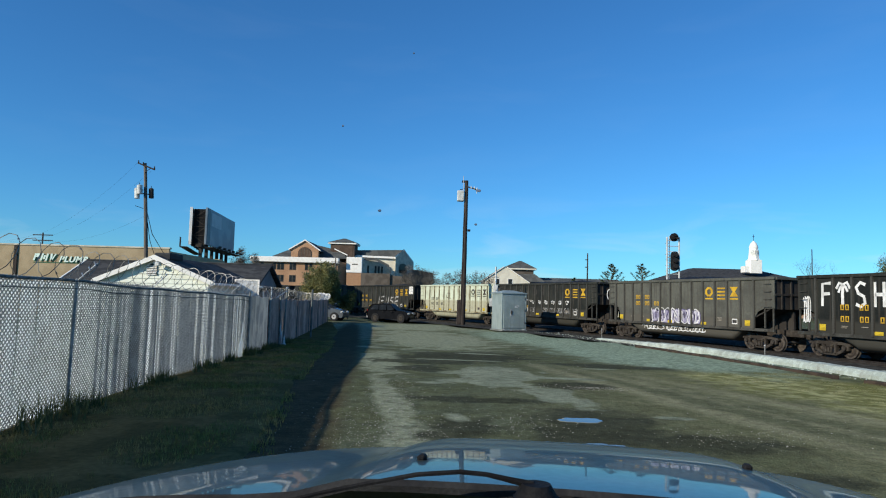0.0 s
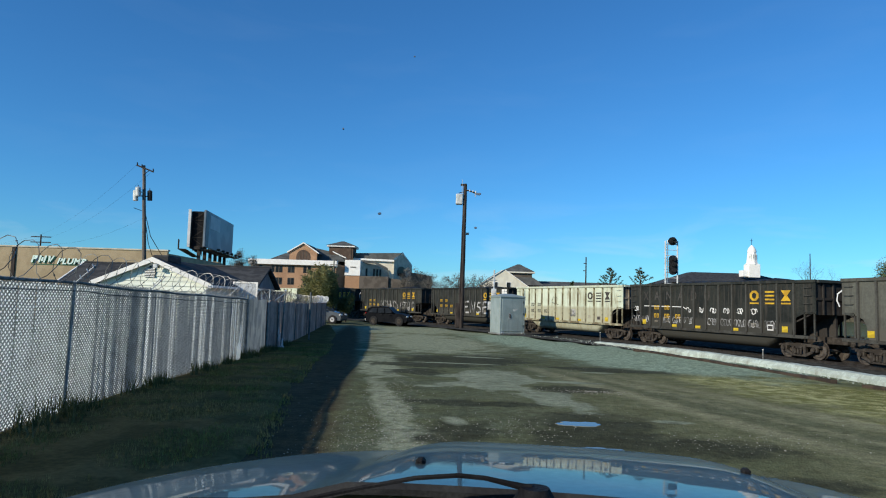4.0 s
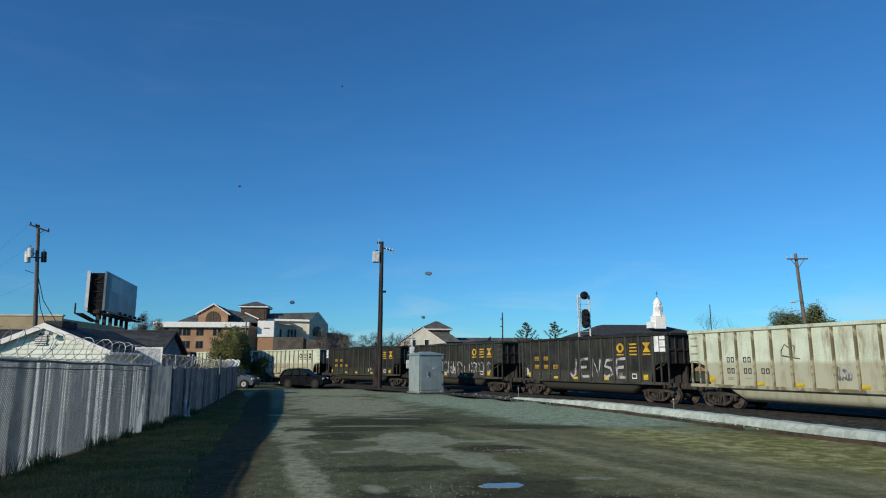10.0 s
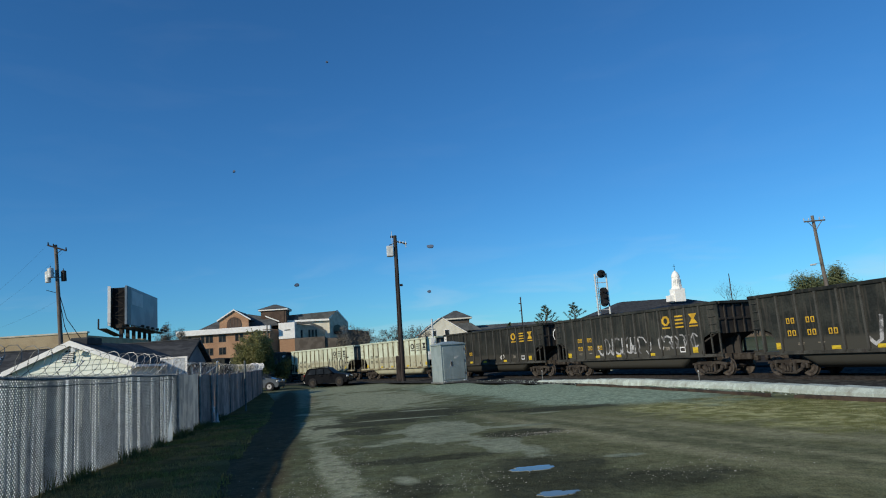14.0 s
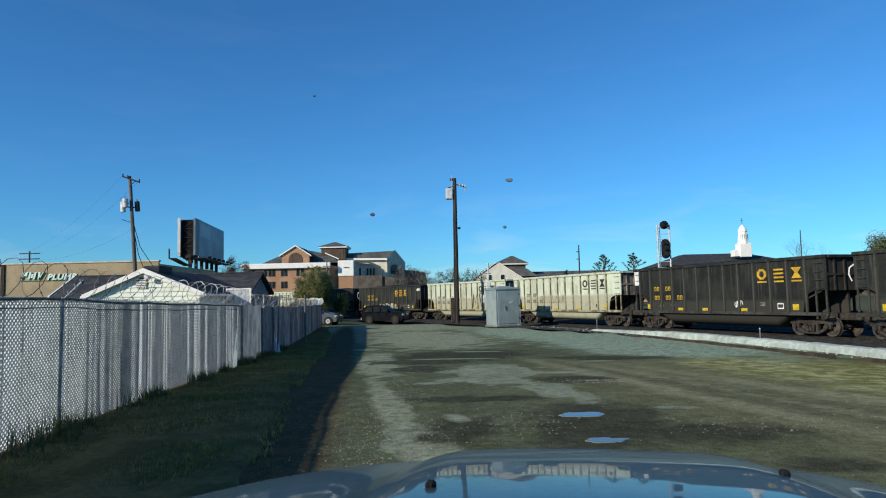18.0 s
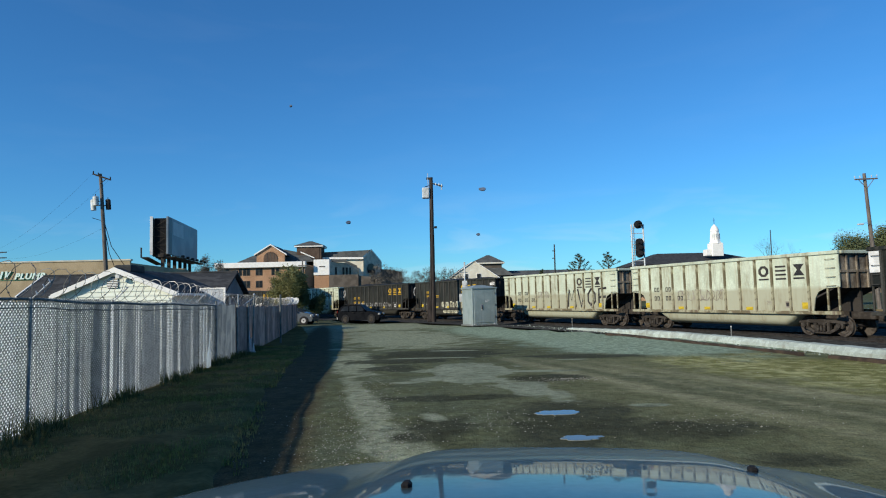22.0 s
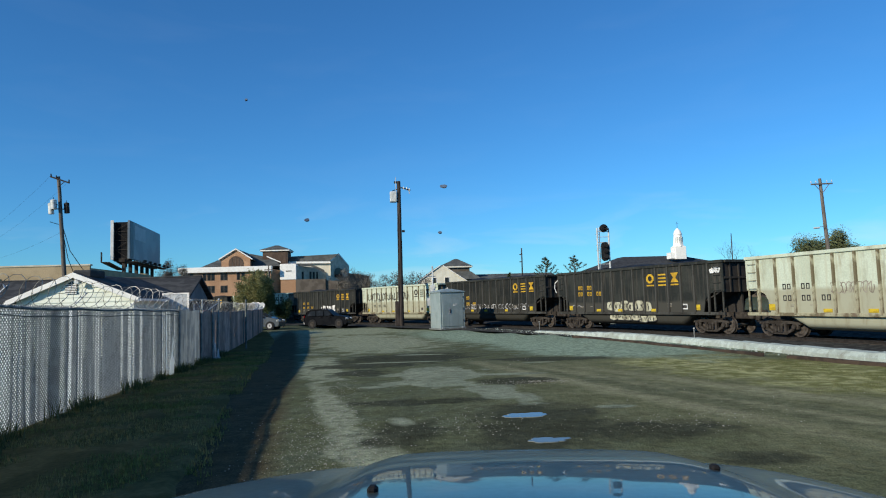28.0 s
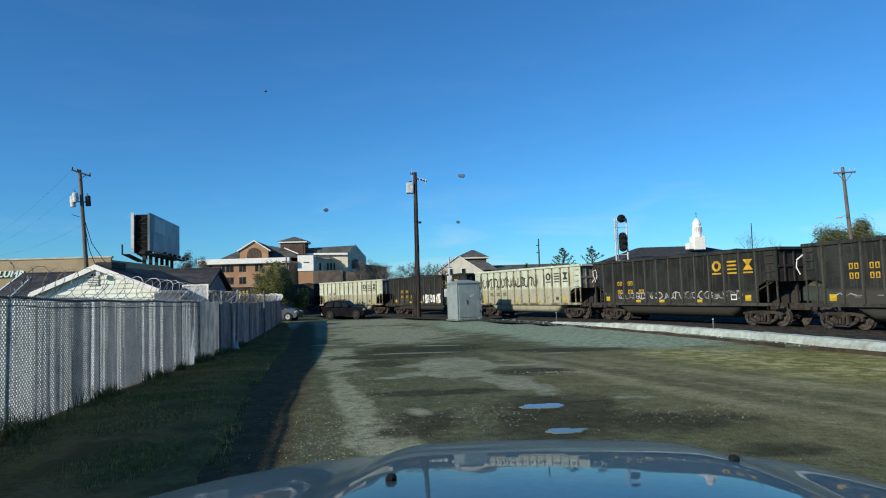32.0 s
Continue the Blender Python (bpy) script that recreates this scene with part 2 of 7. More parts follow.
    if bump:
        b = N("ShaderNodeBump")
        b.inputs["Strength"].default_value, b.inputs["Distance"].default_value = bump, 0.02
        K(small.outputs[0], b.inputs["Height"])
        K(b.outputs[0], bsdf.inputs["Normal"])
    return mt


RUST = (0.11, 0.055, 0.03)
M = dict(
    ballast=surf("ballast", (0.048, 0.049, 0.046), (0.086, 0.086, 0.079), 3, 0.95, bump=0.8, fine=9, spec=0.0),
    tie=surf("tie", (0.060, 0.051, 0.045), (0.10, 0.088, 0.076), 4, 0.95, vary=0.2, spec=0.0),
    rail=surf("rail", (0.060, 0.054, 0.050), (0.040, 0.035, 0.031), 5, 0.55, 0.5),
    curb=surf("curb", (0.49, 0.56, 0.50), (0.40, 0.455, 0.40), 3.0, 0.85, bump=0.12, fine=14, spread=0.28, vary=0.10, contrast=0.4, grime=(0.22, 0.21, 0.165)),
    rustpipe=surf("rustpipe", (0.075, 0.055, 0.041), (0.045, 0.035, 0.028), 2.5, 0.85),
    slat=surf("slat", (0.91, 0.935, 0.945), (0.86, 0.89, 0.90), 1.2, 0.5, vary=0.06, bump=0.05, spread=0.05),
    wire=surf("wire", (0.36, 0.385, 0.375), (0.26, 0.28, 0.27), 6, 0.6, 0.2, bump=0.0),
    railpipe=surf("railpipe", (0.17, 0.185, 0.18), (0.11, 0.12, 0.115), 6, 0.6, 0.2, bump=0.0),
    slatdull=surf("slatdull", (0.53, 0.56, 0.575), (0.45, 0.475, 0.495), 1.2, 0.6, vary=0.12, bump=0.05, spread=0.08),
    greypost=surf("greypost", (0.29, 0.30, 0.29), (0.19, 0.20, 0.19), 4, 0.6, 0.3),
    sheetmetal=surf("sheetmetal", (0.52, 0.34, 0.27), (0.36, 0.23, 0.19), 1.5, 0.7, 0.0, vary=0.25, streak=(0.56, 0.40, 0.32)),
    gatesheet=surf("gatesheet", (0.44, 0.47, 0.48), (0.33, 0.36, 0.38), 1.5, 0.65, vary=0.14, streak=(0.55, 0.58, 0.58), spread=0.1),
    razor=surf("razor", (0.36, 0.36, 0.34), (0.16, 0.16, 0.15), 5, 0.5, 0.4, bump=0.0),
    galv=surf("galv", (0.55, 0.57, 0.58), (0.42, 0.44, 0.45), 3, 0.45, 0.6, vary=0.05),
    cabinet=surf("cabinet", (0.36, 0.43, 0.42), (0.31, 0.38, 0.37), 1.2, 0.5, 0.35, spread=0.12, streak=(0.27, 0.32, 0.31)),
    pole=surf("pole", (0.075, 0.062, 0.055), (0.045, 0.038, 0.034), 3, 0.9, bump=0.5, stretch=(3, 3, 0.35), spread=0.4),
    polegrey=surf("polegrey", (0.20, 0.175, 0.15), (0.13, 0.112, 0.096), 3, 0.9, bump=0.5, stretch=(3, 3, 0.35), spread=0.4),
    can=surf("can", (0.66, 0.68, 0.66), (0.5, 0.52, 0.5), 3, 0.5, 0.1),
    black=surf("black", (0.015, 0.015, 0.016), (0.028, 0.028, 0.03), 4, 0.55),
    rubber=surf("rubber", (0.02, 0.02, 0.021), (0.03, 0.03, 0.03), 6, 0.8),
    steel=surf("steel", (0.080, 0.070, 0.060), (0.048, 0.041, 0.035), 4, 0.75, 0.3, spread=0.4),
    wheelsteel=surf("wheelsteel", (0.125, 0.108, 0.092), (0.07, 0.058, 0.05), 5, 0.6, 0.4),
    # dark ground colour that stands for the train's shade
    trainshade=surf("trainshade", (0.048, 0.044, 0.038), (0.072, 0.064, 0.054), 2, 0.95, bump=0.6, fine=8, spec=0.0),
    coal=surf("coal", (0.012, 0.012, 0.013), (0.028, 0.028, 0.03), 4, 0.6, bump=1.0, fine=6),
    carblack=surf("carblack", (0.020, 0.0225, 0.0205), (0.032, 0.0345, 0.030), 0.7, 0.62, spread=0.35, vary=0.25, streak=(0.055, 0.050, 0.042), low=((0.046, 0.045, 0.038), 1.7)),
    # black cars' ribs: paint lightened to show sun along their faces
    ribblacklit=surf("ribblacklit", (0.072, 0.072, 0.064), (0.044, 0.044, 0.038), 1.6, 0.6, spread=0.4, streak=(0.035, 0.03, 0.027)),
    ribgrey=surf("ribgrey", (0.085, 0.084, 0.074), (0.055, 0.053, 0.046), 1.6, 0.6, spread=0.4, streak=(0.04, 0.036, 0.03)),
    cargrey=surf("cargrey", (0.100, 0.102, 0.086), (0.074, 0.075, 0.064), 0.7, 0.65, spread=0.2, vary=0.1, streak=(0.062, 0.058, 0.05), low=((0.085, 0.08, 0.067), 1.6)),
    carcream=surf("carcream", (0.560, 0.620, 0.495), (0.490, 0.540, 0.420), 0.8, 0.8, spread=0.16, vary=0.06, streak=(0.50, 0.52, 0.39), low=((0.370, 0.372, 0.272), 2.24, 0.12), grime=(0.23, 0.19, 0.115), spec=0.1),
    endblack=surf("endblack", (0.034, 0.031, 0.029), (0.050, 0.045, 0.040), 1.5, 0.75),
    # cream end walls: stained colour darkened further to carry their shade
    endcreamshade=surf("endcreamshade", (0.30, 0.26, 0.205), (0.12, 0.098, 0.075), 0.9, 0.8, spread=0.35, streak=(0.08, 0.065, 0.05)),
    creamrib=surf("creamrib", (0.36, 0.345, 0.235), (0.16, 0.135, 0.082), 2.2, 0.7, streak=(0.16, 0.12, 0.085)),
    yellow=surf("yellow", (0.62, 0.38, 0.035), (0.46, 0.27, 0.03), 3, 0.6, spread=0.3),
    bright=surf("bright", (0.60, 0.43, 0.035), (0.44, 0.31, 0.03), 5, 0.5),
    white=surf("white", (0.75, 0.75, 0.73), (0.6, 0.6, 0.58), 2.5, 0.6, spread=0.15),
    creamspray=surf("creamspray", (0.50, 0.49, 0.36), (0.32, 0.31, 0.22), 2.0, 0.7, spread=0.35),
    spray=surf("spray", (0.42, 0.42, 0.42), (0.13, 0.13, 0.13), 2.2, 0.7, spread=0.4),
    inkblack=surf("inkblack", (0.03, 0.03, 0.032), (0.06, 0.055, 0.05), 2, 0.7),
    lilac=surf("lilac", (0.50, 0.48, 0.58), (0.30, 0.28, 0.38), 1.8, 0.7, spread=0.3),
    violet=surf("violet", (0.10, 0.085, 0.17), (0.05, 0.045, 0.08), 2, 0.7),
    ghost=surf("ghost", (0.075, 0.07, 0.065), (0.055, 0.05, 0.046), 2.5, 0.7),
    faded=surf("faded", (0.33, 0.30, 0.25), (0.22, 0.19, 0.15), 2.5, 0.7),
    siding=surf("siding", (0.80, 0.83, 0.72), (0.72, 0.75, 0.65), 1.5, 0.7, spread=0.08, vary=0.03),
    greywall=surf("greywall", (0.21, 0.215, 0.22), (0.155, 0.16, 0.17), 0.8, 0.8, spread=0.2),
    trimwhite=surf("trimwhite", (0.88, 0.865, 0.81), (0.81, 0.795, 0.745), 2, 0.6, spread=0.06),
    shingle=surf("shingle", (0.045, 0.047, 0.05), (0.072, 0.074, 0.076), 1.2, 0.95, bump=0.6, stretch=(1, 1, 3), vary=0.1),
    brownroof=surf("brownroof", (0.10, 0.085, 0.07), (0.14, 0.12, 0.10), 0.8, 0.95, bump=0.4),
    tanwall=surf("tanwall", (0.42, 0.335, 0.215), (0.36, 0.285, 0.18), 0.7, 0.9, bump=0.3, spread=0.2),
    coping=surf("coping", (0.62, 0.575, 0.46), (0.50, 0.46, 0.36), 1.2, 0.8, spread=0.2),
    greensign=surf("greensign", (0.02, 0.16, 0.09), (0.02, 0.12, 0.07), 3, 0.5),
    brick=surf("brick", (0.47, 0.285, 0.170), (0.40, 0.238, 0.142), 0.35, 0.9, bump=0.4, fine=14, spread=0.3),
    slate=surf("slate", (0.12, 0.125, 0.12), (0.085, 0.09, 0.088), 0.8, 0.9, bump=0.4),
    darkbrick=surf("darkbrick", (0.125, 0.088, 0.066), (0.095, 0.066, 0.050), 0.35, 0.9, bump=0.4, fine=14, spread=0.3),
    mint=surf("mint", (0.74, 0.90, 0.82), (0.68, 0.84, 0.76), 2, 0.6),
    glassdark=surf("glassdark", (0.015, 0.018, 0.02), (0.03, 0.034, 0.038), 1, 0.12, spec=0.12, bump=0),
    stucco=surf("stucco", (0.72, 0.685, 0.565), (0.64, 0.605, 0.495), 0.6, 0.9, bump=0.2, spread=0.08),
    boardface=surf("boardface", (0.20, 0.25, 0.29), (0.14, 0.185, 0.225), 0.35, 0.4, spread=0.1),
    boarddark=surf("boarddark", (0.050, 0.072, 0.10), (0.036, 0.052, 0.075), 0.35, 0.4, spread=0.1),
    boardart=surf("boardart", (0.42, 0.46, 0.48), (0.36, 0.40, 0.42), 0.7, 0.5, spread=0.1),
    suvpaint=surf("suvpaint", (0.007, 0.008, 0.010), (0.010, 0.011, 0.013), 2, 0.35, coat=0.0, bump=0, spread=0.1, spec=0.015),
    silverpaint=surf("silverpaint", (0.13, 0.145, 0.155), (0.11, 0.125, 0.135), 2, 0.12, 0.3, coat=0.0, bump=0, spread=0.1, spec=0.4),
    alloy=surf("alloy", (0.52, 0.52, 0.52), (0.36, 0.36, 0.37), 4, 0.4, 0.5, bump=0),
    redlamp=surf("redlamp", (0.35, 0.01, 0.01), (0.25, 0.01, 0.01), 4, 0.2),
    lampclear=surf("lampclear", (0.7, 0.72, 0.72), (0.6, 0.62, 0.62), 4, 0.15),
    plate=surf("plate", (0.6, 0.6, 0.58), (0.5, 0.5, 0.5), 4, 0.5),
    hood=surf("hood", (0.050, 0.076, 0.070), (0.035, 0.056, 0.052), 2.5, 0.42, 0.15, coat=0.55, bump=0.0, spread=0.15, spec=0.4),
    trimblack=surf("trimblack", (0.010, 0.010, 0.011), (0.018, 0.018, 0.019), 8, 0.6, spec=0.05),
    beige=surf("beige", (0.36, 0.38, 0.32), (0.30, 0.32, 0.27), 4, 0.6),
    frit=surf("frit", (0.008, 0.024, 0.07), (0.012, 0.03, 0.08), 30, 0.5),
    dirtspeck=surf("dirtspeck", (0.07, 0.10, 0.15), (0.12, 0.16, 0.22), 30, 0.8),
    bark=surf("bark", (0.10, 0.075, 0.055), (0.06, 0.045, 0.035), 4, 0.95, bump=0.6, stretch=(2, 2, 0.5)),
    leafmid=surf("leafmid", (0.16, 0.18, 0.085), (0.10, 0.12, 0.055), 0.8, 0.8, spread=0.4),
    twig=surf("twig", (0.175, 0.160, 0.130), (0.125, 0.112, 0.09), 0.5, 0.95, spread=0.3),
    leaf=surf("leaf", (0.34, 0.335, 0.165), (0.25, 0.26, 0.12), 0.8, 0.8, spread=0.4),
    leafgreen=surf("leafgreen", (0.105, 0.125, 0.055), (0.07, 0.085, 0.04), 0.8, 0.8, spread=0.4),
    needle=surf("needle", (0.075, 0.10, 0.058), (0.11, 0.125, 0.065), 0.8, 0.85, spread=0.4),
    grass=surf("grass", (0.205, 0.215, 0.072), (0.31, 0.255, 0.105), 0.6, 0.9, spread=0.5, spec=0.0),
    drygrass=surf("drygrass", (0.17, 0.17, 0.085), (0.12, 0.13, 0.055), 0.9, 0.9, spread=0.35, spec=0.0),
    soil=surf("soil", (0.130, 0.104, 0.044), (0.185, 0.142, 0.062), 1.2, 0.95, bump=0.7, fine=12, spec=0.0),
    pebble=surf("pebble", (0.40, 0.39, 0.33), (0.22, 0.21, 0.17), 30, 0.9, spec=0.0),
    farwood=surf("farwood", (0.13, 0.105, 0.08), (0.10, 0.09, 0.065), 0.1, 0.95, spread=0.4),
)


def translucent(mt, share, colour):
    """Lets thin plastic or leaves glow where the sun falls on their far side."""
    nt = mt.node_tree
    bsdf, out = nt.nodes["Principled BSDF"], nt.nodes["Material Output"]
    t, m = nt.nodes.new("ShaderNodeBsdfTranslucent"), nt.nodes.new("ShaderNodeMixShader")
    t.inputs["Color"].default_value = (*(colour or (1, 1, 1)), 1)
    m.inputs[0].default_value = share
    nt.links.new(bsdf.outputs[0], m.inputs[1])
    paint = bsdf.inputs["Base Color"].links
    if colour is None and paint:
        nt.links.new(paint[0].from_socket, t.inputs["Color"])
    nt.links.new(t.outputs[0], m.inputs[2])
    nt.links.new(m.outputs[0], out.inputs["Surface"])


translucent(M["slat"], 0.92, None)
translucent(M["slatdull"], 0.88, None)
translucent(M["gatesheet"], 0.8, None)
translucent(M["leaf"], 0.5, (0.30, 0.29, 0.11))
translucent(M["leafgreen"], 0.25, (0.12, 0.16, 0.05))


def lot_material():
    """Worn lot: damp dark dirt, dry pale gravel in patches, greenish crushed stone by the track, brown earth to the side."""
    mt = bpy.data.materials.new("lot")
    mt.use_nodes = True
    nt = mt.node_tree
    N, K = nt.nodes.new, nt.links.new
    bsdf = nt.nodes["Principled BSDF"]
    co = N("ShaderNodeTexCoord")

    def noise_(s, d, dist=0.0):
        t = N("ShaderNodeTexNoise")
        t.inputs["Scale"].default_value, t.inputs["Detail"].default_value, t.inputs["Distortion"].default_value = s, d, dist
        K(co.outputs["Object"], t.inputs["Vector"])
        return t.outputs[0]

    def rng(src, a, b, c=0.0, d=1.0):
        r = N("ShaderNodeMapRange")
        for key, val in zip(("From Min", "From Max", "To Min", "To Max"), (a, b, c, d)):
            r.inputs[key].default_value = val
        K(src, r.inputs["Value"])
        return r.outputs[0]

    def mix(fac, a, b, mode="MIX"):
        x = N("ShaderNodeMix")
        x.data_type, x.blend_type = "RGBA", mode
        for sock, val in ((x.inputs["Factor"], fac), (x.inputs[6], a), (x.inputs[7], b)):
            if isinstance(val, bpy.types.NodeSocket):
                K(val, sock)
            elif isinstance(val, (int, float)):
                sock.default_value = val
            else:
                sock.default_value = (*val, 1)
        return x.outputs[2]

    def calc(op, a, b):
        m = N("ShaderNodeMath")
        m.operation = op
        for sock, val in zip(m.inputs, (a, b)):
            if isinstance(val, bpy.types.NodeSocket):
                K(val, sock)
            else:
                sock.default_value = val
        return m.outputs[0]

    coarse, mid, fine, grit = noise_(0.16, 5, 0.6), noise_(0.9, 6, 0.4), noise_(7, 5), noise_(38, 3)
    tuft = noise_(2.6, 5, 0.3)

    def patch(cx, cy, rx, ry, turn=0.0, ragged=0.9, soft=0.35):
        mp = N("ShaderNodeMapping")
        mp.vector_type = "TEXTURE"
        mp.inputs["Location"].default_value = (cx, cy, 0)
        mp.inputs["Rotation"].default_value = (0, 0, radians(turn))
        mp.inputs["Scale"].default_value = (rx, ry, 50)
        K(co.outputs["Object"], mp.inputs["Vector"])
        ln = N("ShaderNodeVectorMath")
        ln.operation = "LENGTH"
        K(mp.outputs[0], ln.inputs[0])
        d = calc("ADD", ln.outputs["Value"], calc("ADD", rng(mid, 0.25, 0.75, -ragged * 0.5, ragged * 0.5), rng(tuft, 0.25, 0.75, -ragged * 0.28, ragged * 0.28)))
        return rng(d, 1 + soft * 0.5, 1 - soft * 0.5)

    def many(list_):
        out = None
        for p in list_:
            q = patch(*p)
            out = q if out is None else calc("MAXIMUM", out, q)
        return out

    damp = mix(rng(coarse, 0.35, 0.65), (0.068, 0.070, 0.042), (0.110, 0.112, 0.068))
    far = rng(noise_(0.05, 2), 0.3, 0.7)
    col = mix(rng(mid, 0.42, 0.6, 0.0, 0.8), damp, (0.098, 0.096, 0.05))
    # earth and worn grass towards the kerb, brown wheel lanes that curve away from it
    col = mix(patch(8.0, 13, 5.5, 8.5, 12, 0.8, 0.6), col, (0.135, 0.124, 0.066))
    lanes = many([(5.9, 12.5, 0.55, 7.5, 14, 0.7, 0.8), (7.3, 12.2, 0.35, 6.0, 17, 0.9, 0.9), (4.4, 14.5, 0.4, 7.0, 12, 0.9, 0.9), (9.3, 8.8, 0.5, 4.5, 38, 0.7, 0.8)])
    col = mix(calc("MULTIPLY", lanes, 0.62), col, (0.245, 0.215, 0.130))
    col = mix(many([(5.2, 13.5, 0.35, 6.5, 13, 0.9, 0.9), (6.6, 11.0, 0.3, 4.5, 15, 0.9, 0.9)]), col, (0.115, 0.108, 0.060))
    turf = many([(10.3, 15.2, 2.8, 5.0, 14, 0.9, 0.6), (11.5, 11.0, 2.6, 4.5, 20, 0.9, 0.6), (8.6, 18.6, 1.5, 2.0, 0, 1.0, 0.7)])
    col = mix(turf, col, mix(rng(tuft, 0.45, 0.58), (0.180, 0.165, 0.060), (0.31, 0.275, 0.130)))
    # crushed stone in front of the track
    chips = mix(rng(fine, 0.35, 0.65), (0.175, 0.208, 0.142), (0.285, 0.318, 0.228))
    col = mix(many([(9.2, 30, 4.2, 9.5, 6, 0.5, 0.4), (7.6, 39, 4.4, 13, 14, 0.5, 0.5), (9, 24.5, 3.5, 3.6, 20, 0.5, 0.4)]), col, chips)
    # dry silt in sharp-edged sheets, wheel tracks of dry gravel
    pale = many([(-0.93, 12.4, 0.28, 4.8, 9, 0.9, 0.5), (-0.1, 8.5, 0.5, 1.6, 8), (-0.6, 38, 3.4, 10, 8), (-1.9, 22, 0.7, 5, 7), (-3.9, 54, 7, 7, 20), (-4.6, 29.4, 2.6, 0.55, -14, 0.5, 0.3)])
    col = mix(calc("MULTIPLY", pale, rng(fine, 0.3, 0.6, 0.6, 1.0)), col, (0.245, 0.24, 0.16))
    # dark ground in patches, wet round the puddles
    col = mix(calc("MULTIPLY", many([(0.9, 24.2, 2.3, 3.2, -24, 0.7, 0.3), (-0.8, 21.4, 1.7, 0.9, -20, 0.7, 0.3), (5.6, 21.5, 1.9, 0.9, -20, 0.9), (-0.6, 19.0, 0.9, 0.9, 0), (0.8, 12.7, 1.3, 0.42, -3, 0.8, 0.4),
                                      (2.35, 9.9, 1.05, 1.9, -14, 0.8, 0.6), (3.0, 15.5, 0.9, 0.75, -8, 0.8, 0.3), (0.3, 9.6, 0.5, 1.3, 0, 0.9, 0.6), (4.2, 7.35, 0.45, 0.3, -10, 0.8, 0.6), (3.6, 9.0, 1.1, 0.7, -10, 1.0, 0.9)]), 0.9), col, (0.045, 0.043, 0.027))
    silt = many([(1.5, 17.8, 1.2, 2.0, 0, 1.1, 0.16), (1.2, 15.7, 1.1, 0.8, -12, 1.1, 0.16), (2.3, 13.7, 0.5, 1.6, 12, 1.2, 0.3), (3.2, 17.1, 1.0, 0.28, -5, 0.5, 0.14), (0.29, 10.65, 0.22, 0.36, 12, 1.3, 0.5),
                 (-0.2, 15.35, 0.34, 0.22, 0, 0.6, 0.2), (3.95, 11.15, 0.34, 0.16, -4, 0.35, 0.3), (0.4, 22.4, 1.5, 0.28, -8, 0.8, 0.3), (1.6, 26.2, 1.1, 0.3, -12, 0.8, 0.3), (4.9, 20.4, 0.5, 0.2, 0, 0.6, 0.2)])
    col = mix(calc("MULTIPLY", silt, rng(fine, 0.25, 0.5, 0.82, 1.0)), col, mix(rng(mid, 0.35, 0.65), (0.185, 0.186, 0.126), (0.235, 0.232, 0.164)))
    # paler ground further off; asphalt along the grass, darkened for the fence's shade
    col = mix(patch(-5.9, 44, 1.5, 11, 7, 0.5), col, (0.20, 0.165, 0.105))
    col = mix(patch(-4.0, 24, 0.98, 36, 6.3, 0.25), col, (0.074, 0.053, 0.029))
    # fields beyond the lot
    ln = N("ShaderNodeVectorMath")
    ln.operation = "LENGTH"
    K(co.outputs["Object"], ln.inputs[0])
    col = mix(rng(ln.outputs["Value"], 110, 160), col, mix(far, (0.09, 0.08, 0.045), (0.06, 0.07, 0.03)))
    col = mix(1.0, col, mix(rng(tuft, 0.3, 0.7), (0.78,) * 3, (1.2,) * 3), "MULTIPLY")
    col = mix(1.0, col, mix(rng(fine, 0.3, 0.7), (0.80,) * 3, (1.17,) * 3), "MULTIPLY")
    col = mix(1.0, col, mix(rng(grit, 0.3, 0.7), (0.68,) * 3, (1.28,) * 3), "MULTIPLY")
    col = mix(1.0, col, (1.19, 1.31, 1.27), "MULTIPLY")
    K(col, bsdf.inputs["Base Color"])
    K(rng(mid, 0.3, 0.7, 0.75, 0.95), bsdf.inputs["Roughness"])
    bsdf.inputs["Specular IOR Level"].default_value = 0.02
    b = N("ShaderNodeBump")
    b.inputs["Strength"].default_value, b.inputs["Distance"].default_value = 0.8, 0.03
    K(calc("ADD", calc("MULTIPLY", fine, 1.0), calc("MULTIPLY", grit, 0.5)), b.inputs["Height"])
    K(b.outputs[0], bsdf.inputs["Normal"])
    return mt


def water_material():
    mt = bpy.data.materials.new("water")
    mt.use_nodes = True
    b = mt.node_tree.nodes["Principled BSDF"]
    b.inputs["Base Color"].default_value = (0.15, 0.16, 0.14, 1)
    b.inputs["Roughness"].default_value = 0.02
    b.inputs["IOR"].default_value = 1.33
    b.inputs["Specular IOR Level"].default_value = 0.42
    return mt


# ---- ground ----
def off_track(x, y):
    """Distance from the track's middle line."""
    return min(hypot(x - TRACK[i][0], y - TRACK[i][1]) for i in range(-116, 300, 3))


